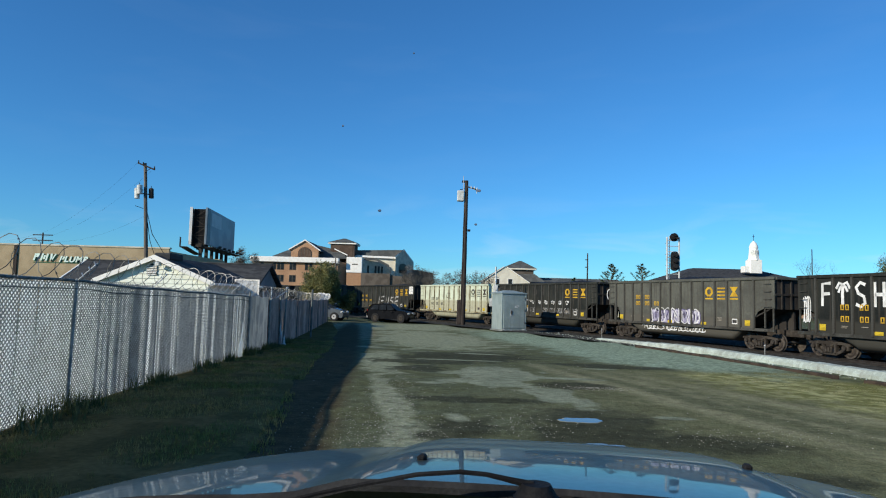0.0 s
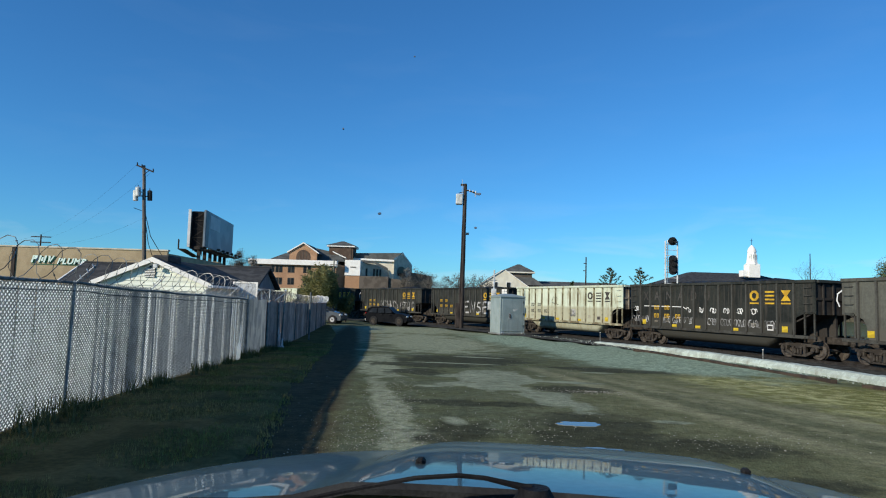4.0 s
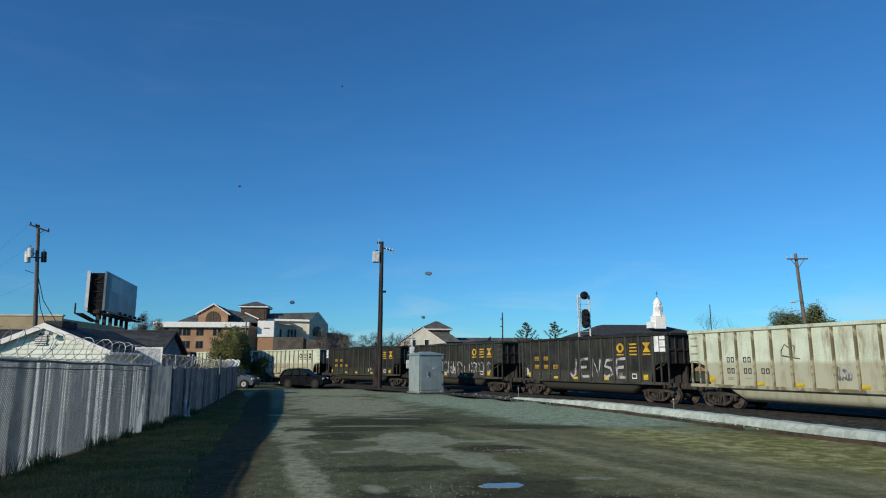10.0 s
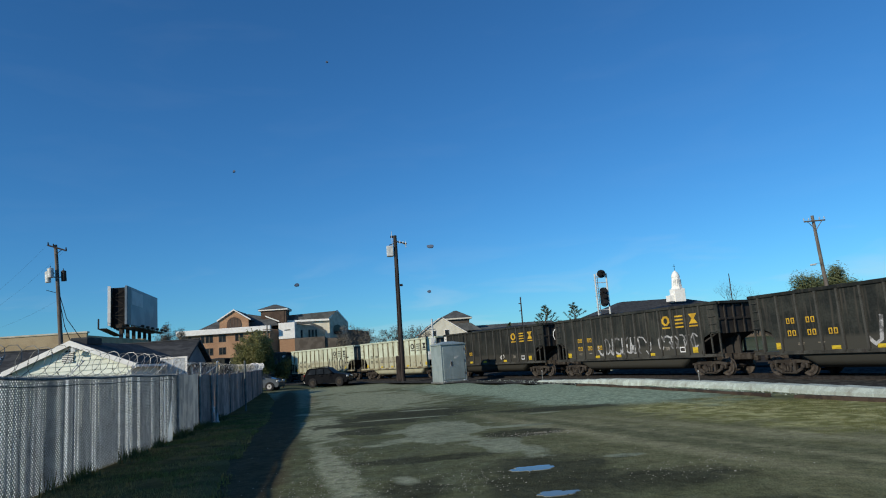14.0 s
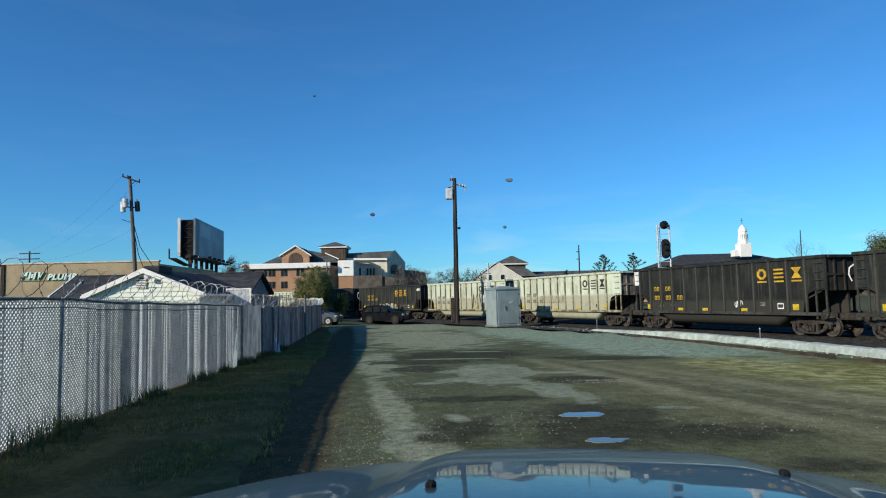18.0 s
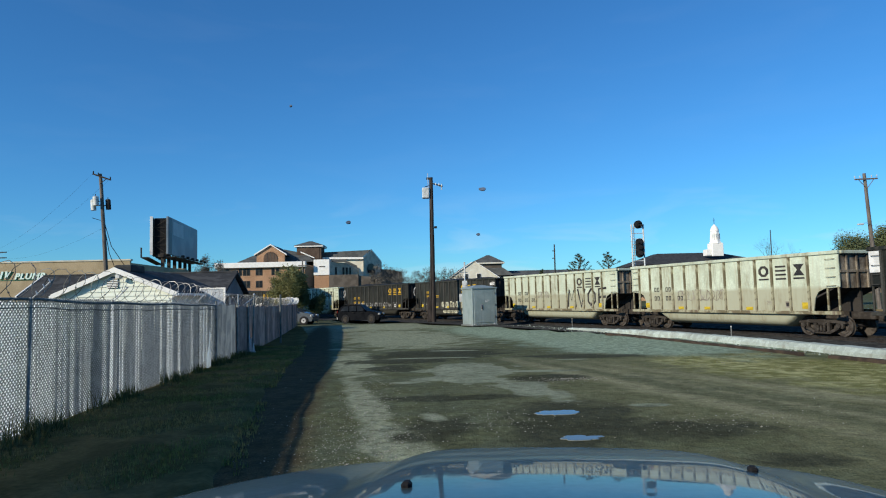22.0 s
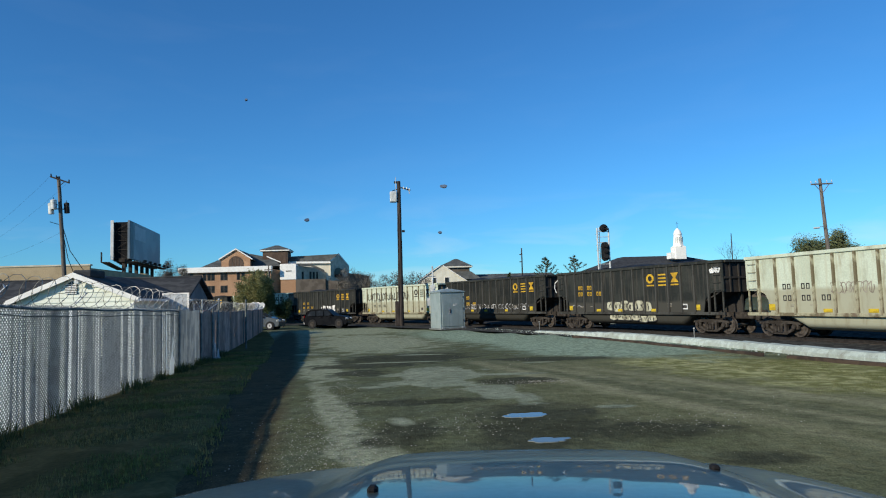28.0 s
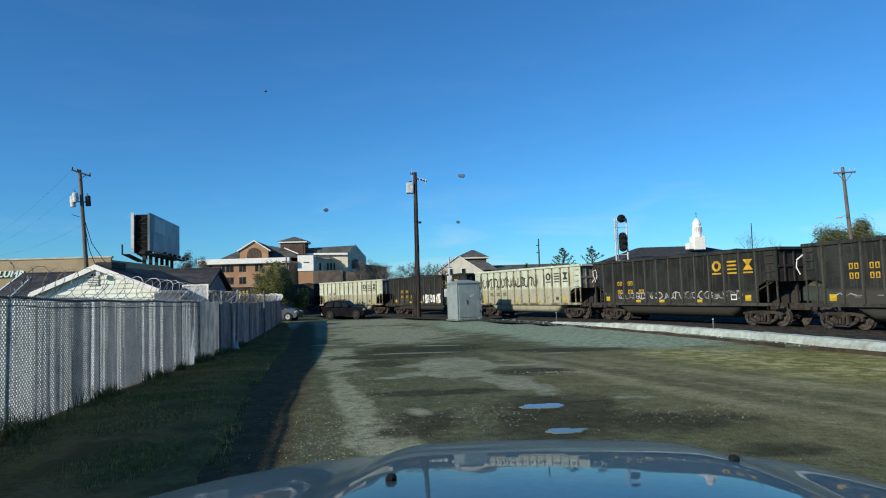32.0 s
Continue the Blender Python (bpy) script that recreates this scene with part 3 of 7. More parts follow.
def build_ground():
    radii = [0, 1.5, 3, 4.5, 6, 7, 8]
    r = 8
    while r < 3500:
        r *= 1.07 if r < 60 else 1.25
        radii.append(r)
    n = 96
    g = Geo()
    rows = []
    for r in radii:
        ring = []
        for i in range(n + 1):
            x, y = r * sin(2 * pi * i / n), r * cos(2 * pi * i / n)
            dip = 0.025 * noise.noise((x * 0.25, y * 0.25, 0)) if r < 40 else 0
            sink = 0.45 * min(1.0, max(0.0, (6.2 - off_track(x, y)) / 1.8))
            ring.append((x, y, gz(x, y) + dip - (0.03 if r >= 40 else 0) - sink))
        rows.append(ring)
    g.sheet(rows)
    tagged(part("ground", g, lot_material()), "worn dirt and gravel lot, dark and damp in patches, with a shade-darkened asphalt strip", "ground", kind="structure")


def puddle(cx, cy, rx, ry, seed, label):
    pts = []
    for i in range(40):
        a = 2 * pi * i / 40
        k = 1 + 0.45 * noise.noise((cos(a) * 1.6, sin(a) * 1.6, seed)) + 0.22 * noise.noise((cos(a) * 5, sin(a) * 5, seed))
        pts.append((cx + rx * k * cos(a), cy + ry * k * sin(a)))
    z = gz(cx, cy) + 0.025 * noise.noise((cx * 0.25, cy * 0.25, 0)) + 0.01
    g = Geo().add([(x, y, z) for x, y in pts] + [(cx + (x - cx) * 1.02, cy + (y - cy) * 1.02, z - 0.02) for x, y in pts],
                  [tuple(range(40))] + [(i, i + 40, (i + 1) % 40 + 40, (i + 1) % 40) for i in range(40)])
    tagged(part("puddle", g, water), label, "puddle", group="puddles on the lot", kind="structure")


FENCE_A = [(-4.55, 0.0), (-5.62, 8.6), (-6.0, 13.5), (-6.38, 20.2), (-6.52, 22.2)]
FENCE_GATE = [(-6.52, 22.2), (-6.94, 28.19)]
FENCE_B = [(-6.95, 28.2), (-8.95, 47.5), (-10.3, 59.5)]
GRASS_EDGE = [(-1.4, 2.0), (-2.08, 8.0), (-2.95, 13.5), (-3.9, 20.5), (-4.4, 26), (-7.0, 45), (-9.6, 58)]


def along(line, y):
    for (ax, ay), (bx, by) in zip(line, line[1:]):
        if y <= by:
            break
    return ax + (bx - ax) * (y - ay) / (by - ay)


def fence_x(y):
    return along(FENCE_A + FENCE_GATE[1:] + FENCE_B[1:], y)


def blades(name, spots, tall, mat, label, lean=0.5, wide=1.0):
    """Tufts of single upright blades at the given spots."""
    v, f = [], []
    rnd = random.Random(5)
    for x, y, k in spots:
        for _ in range(k):
            a, h = rnd.uniform(0, 2 * pi), tall * rnd.uniform(0.4, 1.3)
            w = wide * (0.004 + 0.003 * rnd.random() + 0.0004 * y)
            bx, by = x + rnd.gauss(0, 0.05), y + rnd.gauss(0, 0.05)
            z, l = gz(bx, by), rnd.uniform(0, lean) * h
            n = len(v)
            v += [(bx - w * cos(a), by - w * sin(a), z), (bx + w * cos(a), by + w * sin(a), z),
                  (bx + l * cos(a + 1.3), by + l * sin(a + 1.3), z + h)]
            f.append((n, n + 1, n + 2))
    me = bpy.data.meshes.new(name)
    me.from_pydata(v, [], f)
    me.materials.append(mat)
    tagged(new(name, me), label, "grass", kind="stuff")


def build_verge():
    g = Geo()
    rows = []
    for i in range(0, 116):
        y = 1.5 + i * 0.5
        a, b = fence_x(y) - 0.6, along(GRASS_EDGE, y) + 0.16 * noise.noise((y * 0.7, 3, 0)) + 0.05 * noise.noise((y * 3.1, 7, 0))
        rows.append([(a + (b - a) * u, y, gz(a + (b - a) * u, y) + (0.035 if u < 1 else -0.04) + 0.03 * noise.noise((u * 6, y, 1))) for u in (0, 0.2, 0.4, 0.6, 0.8, 0.95, 1)])
    g.sheet(rows)
    tagged(part("verge", g, M["soil"]), "strip of dark earth under thin grass beside the fence", "ground", kind="structure")
    rnd = random.Random(2)
    spots, weeds = [], []
    for _ in range(24000):
        y = 3 + 30 * rnd.random() ** 1.5
        u = rnd.random()
        x = fence_x(y) + 0.05 + (along(GRASS_EDGE, y) - fence_x(y)) * u
        if noise.noise((x * 1.1, y * 0.8, 0)) + 0.4 * noise.noise((x * 4, y * 3, 2)) > -0.15:
            spots.append((x, y, 5 if u < 0.85 else 2))
    blades("verge_grass", spots, 0.075, M["grass"], "thin green and brown grass along the fence")
    for _ in range(1500):
        y = 3 + 30 * rnd.random()
        if noise.noise((0, y * 0.9, 4)) > 0.08:
            weeds.append((fence_x(y) + 0.06 + abs(rnd.gauss(0, 0.16)), y, 6))
    blades("fence_weeds", weeds, 0.26, M["leafgreen"], "taller green weeds at the foot of the fence", 0.7)
    clumps = []
    for cy, n in ((8.6, 10), (9.35, 20), (10.0, 16), (10.7, 5), (12.3, 6), (16.0, 6), (21.6, 8)):
        for _ in range(n):
            y = rnd.gauss(cy, 0.16)
            clumps.append((fence_x(y) + 0.16 + abs(rnd.gauss(0, 0.16)), y, 4))
    blades("tall_weeds", clumps, 0.42, M["drygrass"], "clumps of tall ragged weeds beside the fence", 0.8, 1.3)
    spots = []
    for _ in range(9000):
        x, y = rnd.gauss(11.0, 1.5), rnd.uniform(8.5, 21)
        if x < 12.6 and noise.noise((x * 0.9, y * 0.7, 2)) > -0.05:
            spots.append((x, y, 4))
    blades("lot_grass", spots, 0.035, M["drygrass"], "patchy yellow-green grass towards the kerb", 0.5, 0.3)


def build_stones():
    """Loose pale stones on the lot."""
    rnd = random.Random(9)
    base = [(1, 0, 0), (-1, 0, 0), (0, 1, 0), (0, -1, 0), (0, 0, 1), (0, 0, -1)]
    tri = [(0, 2, 4), (2, 1, 4), (1, 3, 4), (3, 0, 4), (2, 0, 5), (1, 2, 5), (3, 1, 5), (0, 3, 5)]
    g = Geo()
    lanes = [(-0.9, 11.5, 0.35, 3.2, 1300), (-0.45, 8.6, 0.35, 1.0, 700), (1.0, 10.2, 0.8, 0.7, 130), (2.6, 15.0, 0.9, 0.4, 60), (4.6, 9.9, 0.8, 0.25, 110), (3.5, 15.0, 0.5, 0.25, 160),
             (2.0, 12, 5, 6, 90), (7.5, 30, 3.5, 6, 160), (-1.5, 9.5, 0.45, 1.5, 160),
             (3.6, 15.1, 0.35, 0.10, 150), (4.3, 9.2, 0.7, 0.22, 110), (1.25, 10.2, 0.3, 0.5, 160), (3.0, 12.0, 4.0, 4.5, 260), (8.5, 18.2, 0.5, 0.25, 60), (6.5, 22.5, 2.5, 1.5, 120)]
    for cx, cy, sx, sy, n in lanes:
        for _ in range(n):
            x, y = rnd.gauss(cx, sx), rnd.gauss(cy, sy)
            if y < 4.5 or hypot(x, y) < 6:
                continue
            r = 0.0025 + 0.009 * rnd.random() ** 3 + 0.00025 * y
            z = gz(x, y) + 0.025 * noise.noise((x * 0.25, y * 0.25, 0)) + r * 0.3
            g.add([(x + px * r * rnd.uniform(0.7, 1.3), y + py * r * rnd.uniform(0.7, 1.3), z + pz * r * 0.7) for px, py, pz in base], tri)
    tagged(part("loose_stones", g, M["pebble"], fix=False), "loose pale stones scattered over the lot", "stones", kind="stuff")


# ---- track, kerb ----
def build_track():
    bed = Geo()
    rows = []
    for i in range(0, 104):
        s = -58 + i * 2
        row = []
        for l, z in ((6.6, None), (5.6, None), (4.4, -0.40), (2.7, RAIL_Z - 0.16), (1.5, RAIL_Z - 0.13), (-1.5, RAIL_Z - 0.13), (-2.7, RAIL_Z - 0.16), (-4.4, -0.42), (-6.6, None)):
            x, y = on_track(s, l)
            row.append((x, y, gz(x, y) + (0.02 if abs(l) < 6 else -0.03) if z is None else z + 0.03 * noise.noise((x, y, 0))))
        rows.append(row)
    bed.sheet(rows)
    track = thing("railway_track", "curved single railway track on dark ballast", "track", kind="structure")
    part("ballast_bed", bed, M["ballast"], track)
    # added dark strip that imitates the shade behind the train
    back_strip = Geo()
    back_strip.sheet([[(*on_track(-58 + i * 2, l), gz(*on_track(-58 + i * 2, l)) + 0.03 + 0.04 * noise.noise((i, l, 0))) for l in (-6.2, -9, -12, -15, -18, -21)] for i in range(104)])
    part("cinder_strip", back_strip, M["trainshade"], track, "dark strip added for the train's shade beyond the track")
    for l in (0.75, -0.75):
        r = Geo()
        rings = []
        for i in range(0, 140):
            s = -58 + i * 1.5
            rings.append([(*on_track(s, l + dx), RAIL_Z + z) for dx, z in ((-0.035, 0), (0.035, 0), (0.03, -0.04), (0.01, -0.05), (0.01, -0.13), (0.07, -0.15), (-0.07, -0.15), (-0.01, -0.13), (-0.01, -0.05), (-0.03, -0.04))])
        r.loft(rings, smooth=False)
        part("rail", r, M["rail"], track)
    tie = Geo().cbox(-1.3, -0.11, -0.2, 1.3, 0.11, 0.0, 0.015).mesh("tie", M["tie"])
    for i in range(240):
        s = -30 + i * 0.55
        h = heading(s)
        x, y = on_track(s)
        part("tie", tie, None, track, at=pose(x, y, RAIL_Z - 0.125, rz=math.degrees(h) + random.Random(i).uniform(-1, 1)))


CURB = [(13.9, 4.0), (13.35, 10.0), (13.1, 15.0), (13.05, 20.0), (13.0, 25.0), (12.65, 30.0), (12.0, 34.5), (11.0, 38.5), (9.9, 42.0)]


def beam(g, pts, w, h, lift):
    """A squared half-buried timber along points."""
    rings = []
    for i, (x, y) in enumerate(pts):
        z = gz(x, y) + lift + 0.02 * noise.noise((x, y, 5))
        j = 0.02 * noise.noise((x * 2, y * 2, 1))
        rings.append([(x - w / 2 + j, y, z - 0.1), (x - w / 2 + j, y, z + h - 0.015), (x - w / 2 + 0.02 + j, y, z + h), (x + w / 2 + j, y, z + h - 0.005), (x + w / 2 + j, y, z - 0.1)])
    return g.loft(rings, smooth=False)


def build_kerb():
    """White-washed masonry kerb between the lot and the track, in lengths under two metres, with rusty rails before it."""
    kerb = thing("kerb", "long white-painted concrete kerb beside the track, chipped and stained", "kerb", kind="structure")
    pts = []
    for (ax, ay), (bx, by) in zip(CURB, CURB[1:]):
        for i in range(3):
            pts.append((ax + (bx - ax) * i / 3, ay + (by - ay) * i / 3))
    pts.append(CURB[-1])
    rnd = random.Random(4)
    for (ax, ay), (bx, by) in zip(pts, pts[1:]):
        d = hypot(bx - ax, by - ay)
        turn = math.degrees(math.atan2(by - ay, bx - ax))
        z = gz((ax + bx) / 2, (ay + by) / 2)
        hgt = 0.24 + rnd.uniform(-0.006, 0.006) - 0.18 * min(1, max(0, (ay - 33) / 9))
        g = Geo()
        rings = []
        n = 13
        for i in range(n):
            x = d * i / (n - 1) + (0.004 if i == 0 else -0.004 if i == n - 1 else 0)
            j = [0.004 * noise.noise((ax * 3 + x * 2.6, ay * 4 + k, k * 3.3)) for k in range(7)]
            rings.append([(x, 0.10 + j[0], -0.25), (x, 0.07 + j[6], hgt * 0.45), (x, 0.0 + j[1], hgt - 0.05 + j[2]), (x, -0.05 + j[3], hgt + j[4] * 0.6), (x, -0.34 + j[5], hgt + 0.02 + j[2] * 0.5), (x, -0.38 + j[1], hgt - 0.05), (x, -0.40, -0.25)])
        g.loft(rings, smooth=False)
        part("kerb_stone", g, M["curb"], kerb, at=pose(ax, ay, z, rz=turn))
    rail = [(12.75, 12.0), (12.4, 15.3), (11.95, 18.6), None, (11.72, 19.6), (11.65, 22.0), (11.6, 24.7), (11.35, 28.5), (11.0, 31.8), (10.5, 35.5)]
    k = rail.index(None)
    for run_ in (rail[:k], rail[k + 1:]):
        fine_pts = []
        for (ax, ay), (bx, by) in zip(run_, run_[1:]):
            fine_pts += [(ax + (bx - ax) * i / 5, ay + (by - ay) * i / 5) for i in range(5)]
        fine_pts.append(run_[-1])
        part("rusty_rail", beam(Geo(), fine_pts, 0.16, 0.10, 0.0), M["rustpipe"], kerb, "rust-brown half-buried rail before the kerb")
    g = Geo()
    base = [(1, 0, 0), (-1, 0, 0), (0, 1, 0), (0, -1, 0), (0, 0, 1), (0, 0, -1)]
    tri = [(0, 2, 4), (2, 1, 4), (1, 3, 4), (3, 0, 4), (2, 0, 5), (1, 2, 5), (3, 1, 5), (0, 3, 5)]
    for _ in range(700):
        u = rnd.random()
        if rnd.random() < 0.5:
            y = 38 + 12 * u
            x = 11.0 - 0.30 * (y - 38) + rnd.gauss(0.1, 0.45)
        else:
            y = 12 + 28 * u
            x = along([(13.35, 10.0), (13.05, 20.0), (12.65, 30.0), (11.0, 38.5), (9.9, 42.0)], y) - 0.12 - abs(rnd.gauss(0, 0.35))
        r = 0.012 + 0.035 * rnd.random() ** 3
        g.add([(x + px * r * rnd.uniform(0.7, 1.3), y + py * r * rnd.uniform(0.7, 1.3), gz(x, y) + r * 0.3 + pz * r * 0.8) for px, py, pz in base], tri)
    tagged(part("rubble", g, M["curb"], fix=False), "crumbled white pieces of the kerb lying at its foot", "rubble", kind="stuff")
    for x, y in ((11.1, 45.6), (14.5, 29.6)):
        mk = thing("marker_stake", "thin weathered marker stake by the kerb", "stake", at=pose(x, y, gz(x, y)), group="marker stakes")
        part("stake", Geo().cbox(-0.022, -0.015, -0.15, 0.022, 0.015, 0.50, 0.005), M["greypost"], mk)
        part("cap", Geo().cbox(-0.026, -0.02, 0.50, 0.026, 0.02, 0.56, 0.005), M["can"], mk)


# ---- fences ----
def line_points(line, step):
    out = []
    for (ax, ay), (bx, by) in zip(line, line[1:]):
        d = hypot(bx - ax, by - ay)
        n = max(1, round(d / step))
        out += [(ax + (bx - ax) * i / n, ay + (by - ay) * i / n, math.atan2(by - ay, bx - ax)) for i in range(n)]
    out.append((*line[-1], out[-1][2]))
    return out


def lattice(line, h, pitch, r, push):
    """Two families of slanting wires that make the diamonds of a chain-link mesh."""
    g = Geo()
    pts = line_points(line, pitch)
    k = max(1, round(h * 1.15 / pitch))
    last = len(pts) - 1
    for side in (1, -1):
        for i in range(-k, len(pts) + k):
            j = i + k * side
            lo, hi = 0.0, 1.0
            for lim in (0, last):
                f = (lim - i) / (k * side)
                if (lim == 0) == (side > 0):
                    lo = max(lo, f)
                else:
                    hi = min(hi, f)
            if hi - lo < 0.02:
                continue
            ends = []
            for f in (lo, hi):
                x, y, t = pts[max(0, min(last, round(i + k * side * f)))]
                o = push + 0.006 * side
                ends.append((x + sin(t) * o, y - cos(t) * o, gz(x, y) + 0.03 + (h - 0.03) * f))
            g.cyl(ends[0], ends[1], r, n=3, caps=False, smooth=False)
    return g


def coil(line, z, rad, pitch, r, n=14, seed=1, gap=None):
    """A helix of razor wire along a line."""
    pts, rnd, u = [], random.Random(seed), 0.0
    base = line_points(line, 0.05)
    turn = 0.0
    for x, y, t in base:
        turn += 2 * pi * 0.05 / pitch * (1 + 0.35 * noise.noise((y * 0.6, seed, 0)))
        k = rad * (1 + 0.18 * noise.noise((y * 0.9, 0, seed)))
        pts.append((x + cos(turn) * k * sin(t) * 0.9 + 0.08 * sin(turn), y - cos(turn) * k * cos(t) * 0.12 + sin(turn * 0.5) * 0.05, gz(x, y) + z + k + sin(turn) * k))
    g = Geo().tube(pts, r, 3)
    for i in range(0, len(pts) - 1, 5):
        p, q = Vector(pts[i]), Vector(pts[i + 1])
        d = (q - p).normalized()
        u = d.orthogonal().normalized() * r * 2.0
        c = (p + q) / 2
        g.add([c - d * r * 2.6 + u, c + d * r * 2.6 + u, c + d * r * 1.3, c - d * r * 1.3, c - d * r * 2.6 - u, c + d * r * 2.6 - u], [(0, 1, 2, 3), (3, 2, 5, 4)])
    return g


def build_fences():
    H = 2.0
    fence = thing("chain_link_fence", "tall chain-link fence with pale slats and coiled razor wire", "fence")
    for line, r, tall in ((FENCE_A[:3], 0.0098, H + 0.04), (FENCE_A[2:], 0.0058, H + 0.02)):
        part("mesh", lattice(line, tall, 0.088, r, 0.02), M["wire"], fence, "diamond wire mesh", fix=False)["kind"] = "stuff"
    slats = line_points(FENCE_A, 0.078)
    rnd = random.Random(8)
    slat = {k: Geo().box(-0.0365, -0.002, 0.0, 0.0365, 0.002, 1.93).mesh("slat", M[k]) for k in ("slat", "slatdull")}
    rest = Geo()
    near = [p for p in slats if p[1] >= 5.5]
    picked = set(id(p) for p in near[:300])
    white_left = 0
    for p in slats:
        x, y, t = p
        z = gz(x, y) + 0.05 + rnd.uniform(-0.02, 0.02)
        m = pose(x, y, z, rnd.uniform(-0.4, 0.4), 0, math.degrees(t) + rnd.uniform(-7, 7))
        # dull grey slats (old) further along, with a white one here and there
        if white_left > 0:
            white_left -= 1
            old = False
        else:
            old = rnd.random() < (0.06 if y < 11.2 else 0.62 if y < 12.6 else 0.88)
            white_left = 0 if old or y < 11.2 else rnd.choice((0, 0, 1, 2))
        if id(p) in picked:
            part("slat", slat["slatdull" if old else "slat"], None, fence, "" if not old else "dull grey plastic slat", at=m)
        else:
            rest.box(-0.0365, -0.002, 0.0, 0.0365, 0.002, 1.93, m)
    part("slats_beyond", rest, M["slat"], fence)["kind"] = "stuff"
    for y, tilt in ((1.0, 0), (4.0, 0), (7.1, 0.4), (10.2, 0.6), (13.92, -0.4), (17.35, 0.3), (20.1, 0)):
        x = fence_x(y) + (0.055 if y < 12 else -0.08)
        g = Geo().cyl((0, 0, -0.1), (0, 0, H + 0.02), 0.027, n=8).cyl((0, 0, H + 0.02), (0, 0, H + 0.05), 0.031, 0.01, 8)
        post = part("post", g, M["wire" if y < 12 else "greypost"], fence, at=pose(x, y, gz(x, y), 0, tilt, 0))
        if y > 8:
            part("barb_arm", Geo().cyl((0, 0, H), (0.30, 0.02, H + 0.30), 0.012, n=6), M["galv"], post, "slanting galvanised arm")
            for k in (0.1, 0.2, 0.28):
                part("clip", Geo().cyl((k, 0, H + k - 0.02), (k - 0.03, 0, H + k + 0.04), 0.01, n=5), M["galv"], post)
    for y in (11.4, 12.6):
        x = fence_x(y) - 0.07
        part("line_post", Geo().cyl((0, 0, -0.1), (0, 0, H - 0.03), 0.022, n=8), M["railpipe"], fence, at=pose(x, y, gz(x, y)))
    sag = [(x + 0.045, y, gz(x, y) + H - 0.02 + 0.06 * min(1.0, max(0.0, (13.5 - y) / 4)) - 0.03 * abs(sin(y * 0.9))) for x, y, t in line_points(FENCE_A, 0.5)]
    part("top_rail", Geo().tube(sag, 0.022, 6), M["railpipe"], fence)
    part("tension_wire", Geo().tube([(x + 0.05, y, z - 0.13 + 0.02 * noise.noise((y, 0, 3))) for x, y, z in sag], 0.012, 4), M["railpipe"], fence)
    part("razor_wire", coil([(x + 0.14, y) for x, y in FENCE_A], H - 0.02, 0.27, 0.58, 0.0060), M["razor"], fence, "coil of razor wire")
    # sheet-metal gate
    gate = thing("sheet_metal_gate", "dull blue-grey sheet metal gate with ragged white edges", "gate")
    (ax, ay), (bx, by) = FENCE_GATE
    d, t = hypot(bx - ax, by - ay), math.degrees(math.atan2(by - ay, bx - ax))
    n = 7
    for i in range(n):
        x0, x1 = d * i / n, d * (i + 1) / n
        z = gz(ax, ay + (by - ay) * i / n)
        g = Geo()
        prof = []
        for j in range(9):
            u = x0 + (x1 - x0) * j / 8
            prof.append((u, 0.018 if j % 2 else -0.018))
        rows = [[(u, w, zz + 0.02 * noise.noise((u * 3, zz, i))) for u, w in prof] for zz in (-0.04, 1.0, 1.96 + 0.05 * (i % 2))]
        g.sheet(rows, smooth=False)
        g.sheet([[(u, w - 0.006, zz) for u, w, zz in r] for r in rows], smooth=False)
        part("panel", g, M["gatesheet" if i < 4 else "sheetmetal"], gate, at=pose(ax, ay, z, rz=t))
    for u in (0.0, d * 0.6, d):
        x, y = ax + (bx - ax) * u / d, ay + (by - ay) * u / d
        part("post", Geo().cyl((0, 0, -0.1), (0, 0, 2.12), 0.035, n=8), M["greypost"], gate, at=pose(x + 0.06, y, gz(x, y)))
    g = Geo().slab([(-0.3, 0.03), (0.28, 0.03), (0.22, 0.5), (0.1, 0.62), (0.12, 1.0), (0.02, 1.25), (-0.06, 0.8), (-0.16, 0.55), (-0.26, 0.42)], "y", -0.002, 0.002)
    part("torn_patch", g, M["slat"], gate, "torn pale sheet", at=pose(-6.3, 20.9, gz(-6.3, 20.9), 0, 6, t))
    g = Geo().slab([(-0.05, 0.3), (0.04, 0.25), (0.05, 1.1), (0.03, 1.9), (-0.03, 1.92), (-0.04, 1.2)], "y", -0.002, 0.002)
    part("torn_strip", g, M["slat"], gate, "pale torn strip", at=pose(-6.3, 20.4, gz(-6.3, 20.4), 0, 0, t))
    part("razor_wire", coil(FENCE_GATE, 1.98, 0.22, 0.5, 0.007, seed=3), M["razor"], gate, "coil of razor wire")
    x, y = ax + (bx - ax) * 0.6, ay + (by - ay) * 0.6
    high = part("tall_post", Geo().cyl((0, 0, 1.9), (0, 0, 2.42), 0.028, n=8), M["galv"], gate, "bright galvanised post top", at=pose(x + 0.10, y, gz(x, y)))
    part("barb_arm", Geo().cyl((0, 0, 2.0), (-0.05, -0.55, 2.30), 0.018, n=6), M["galv"], high, "slanting galvanised arm")
    tall = thing("line_post", "tall dark steel post standing before the far fence", "post", at=pose(-7.0, 35.6, gz(-7.0, 35.6)))
    part("upright", Geo().cyl((0, 0, -0.1), (0, 0, 2.55), 0.05, n=10), M["railpipe"], tall)
    part("cap", Geo().cyl((0, 0, 2.55), (0, 0, 2.6), 0.055, 0.02, 10), M["railpipe"], tall)
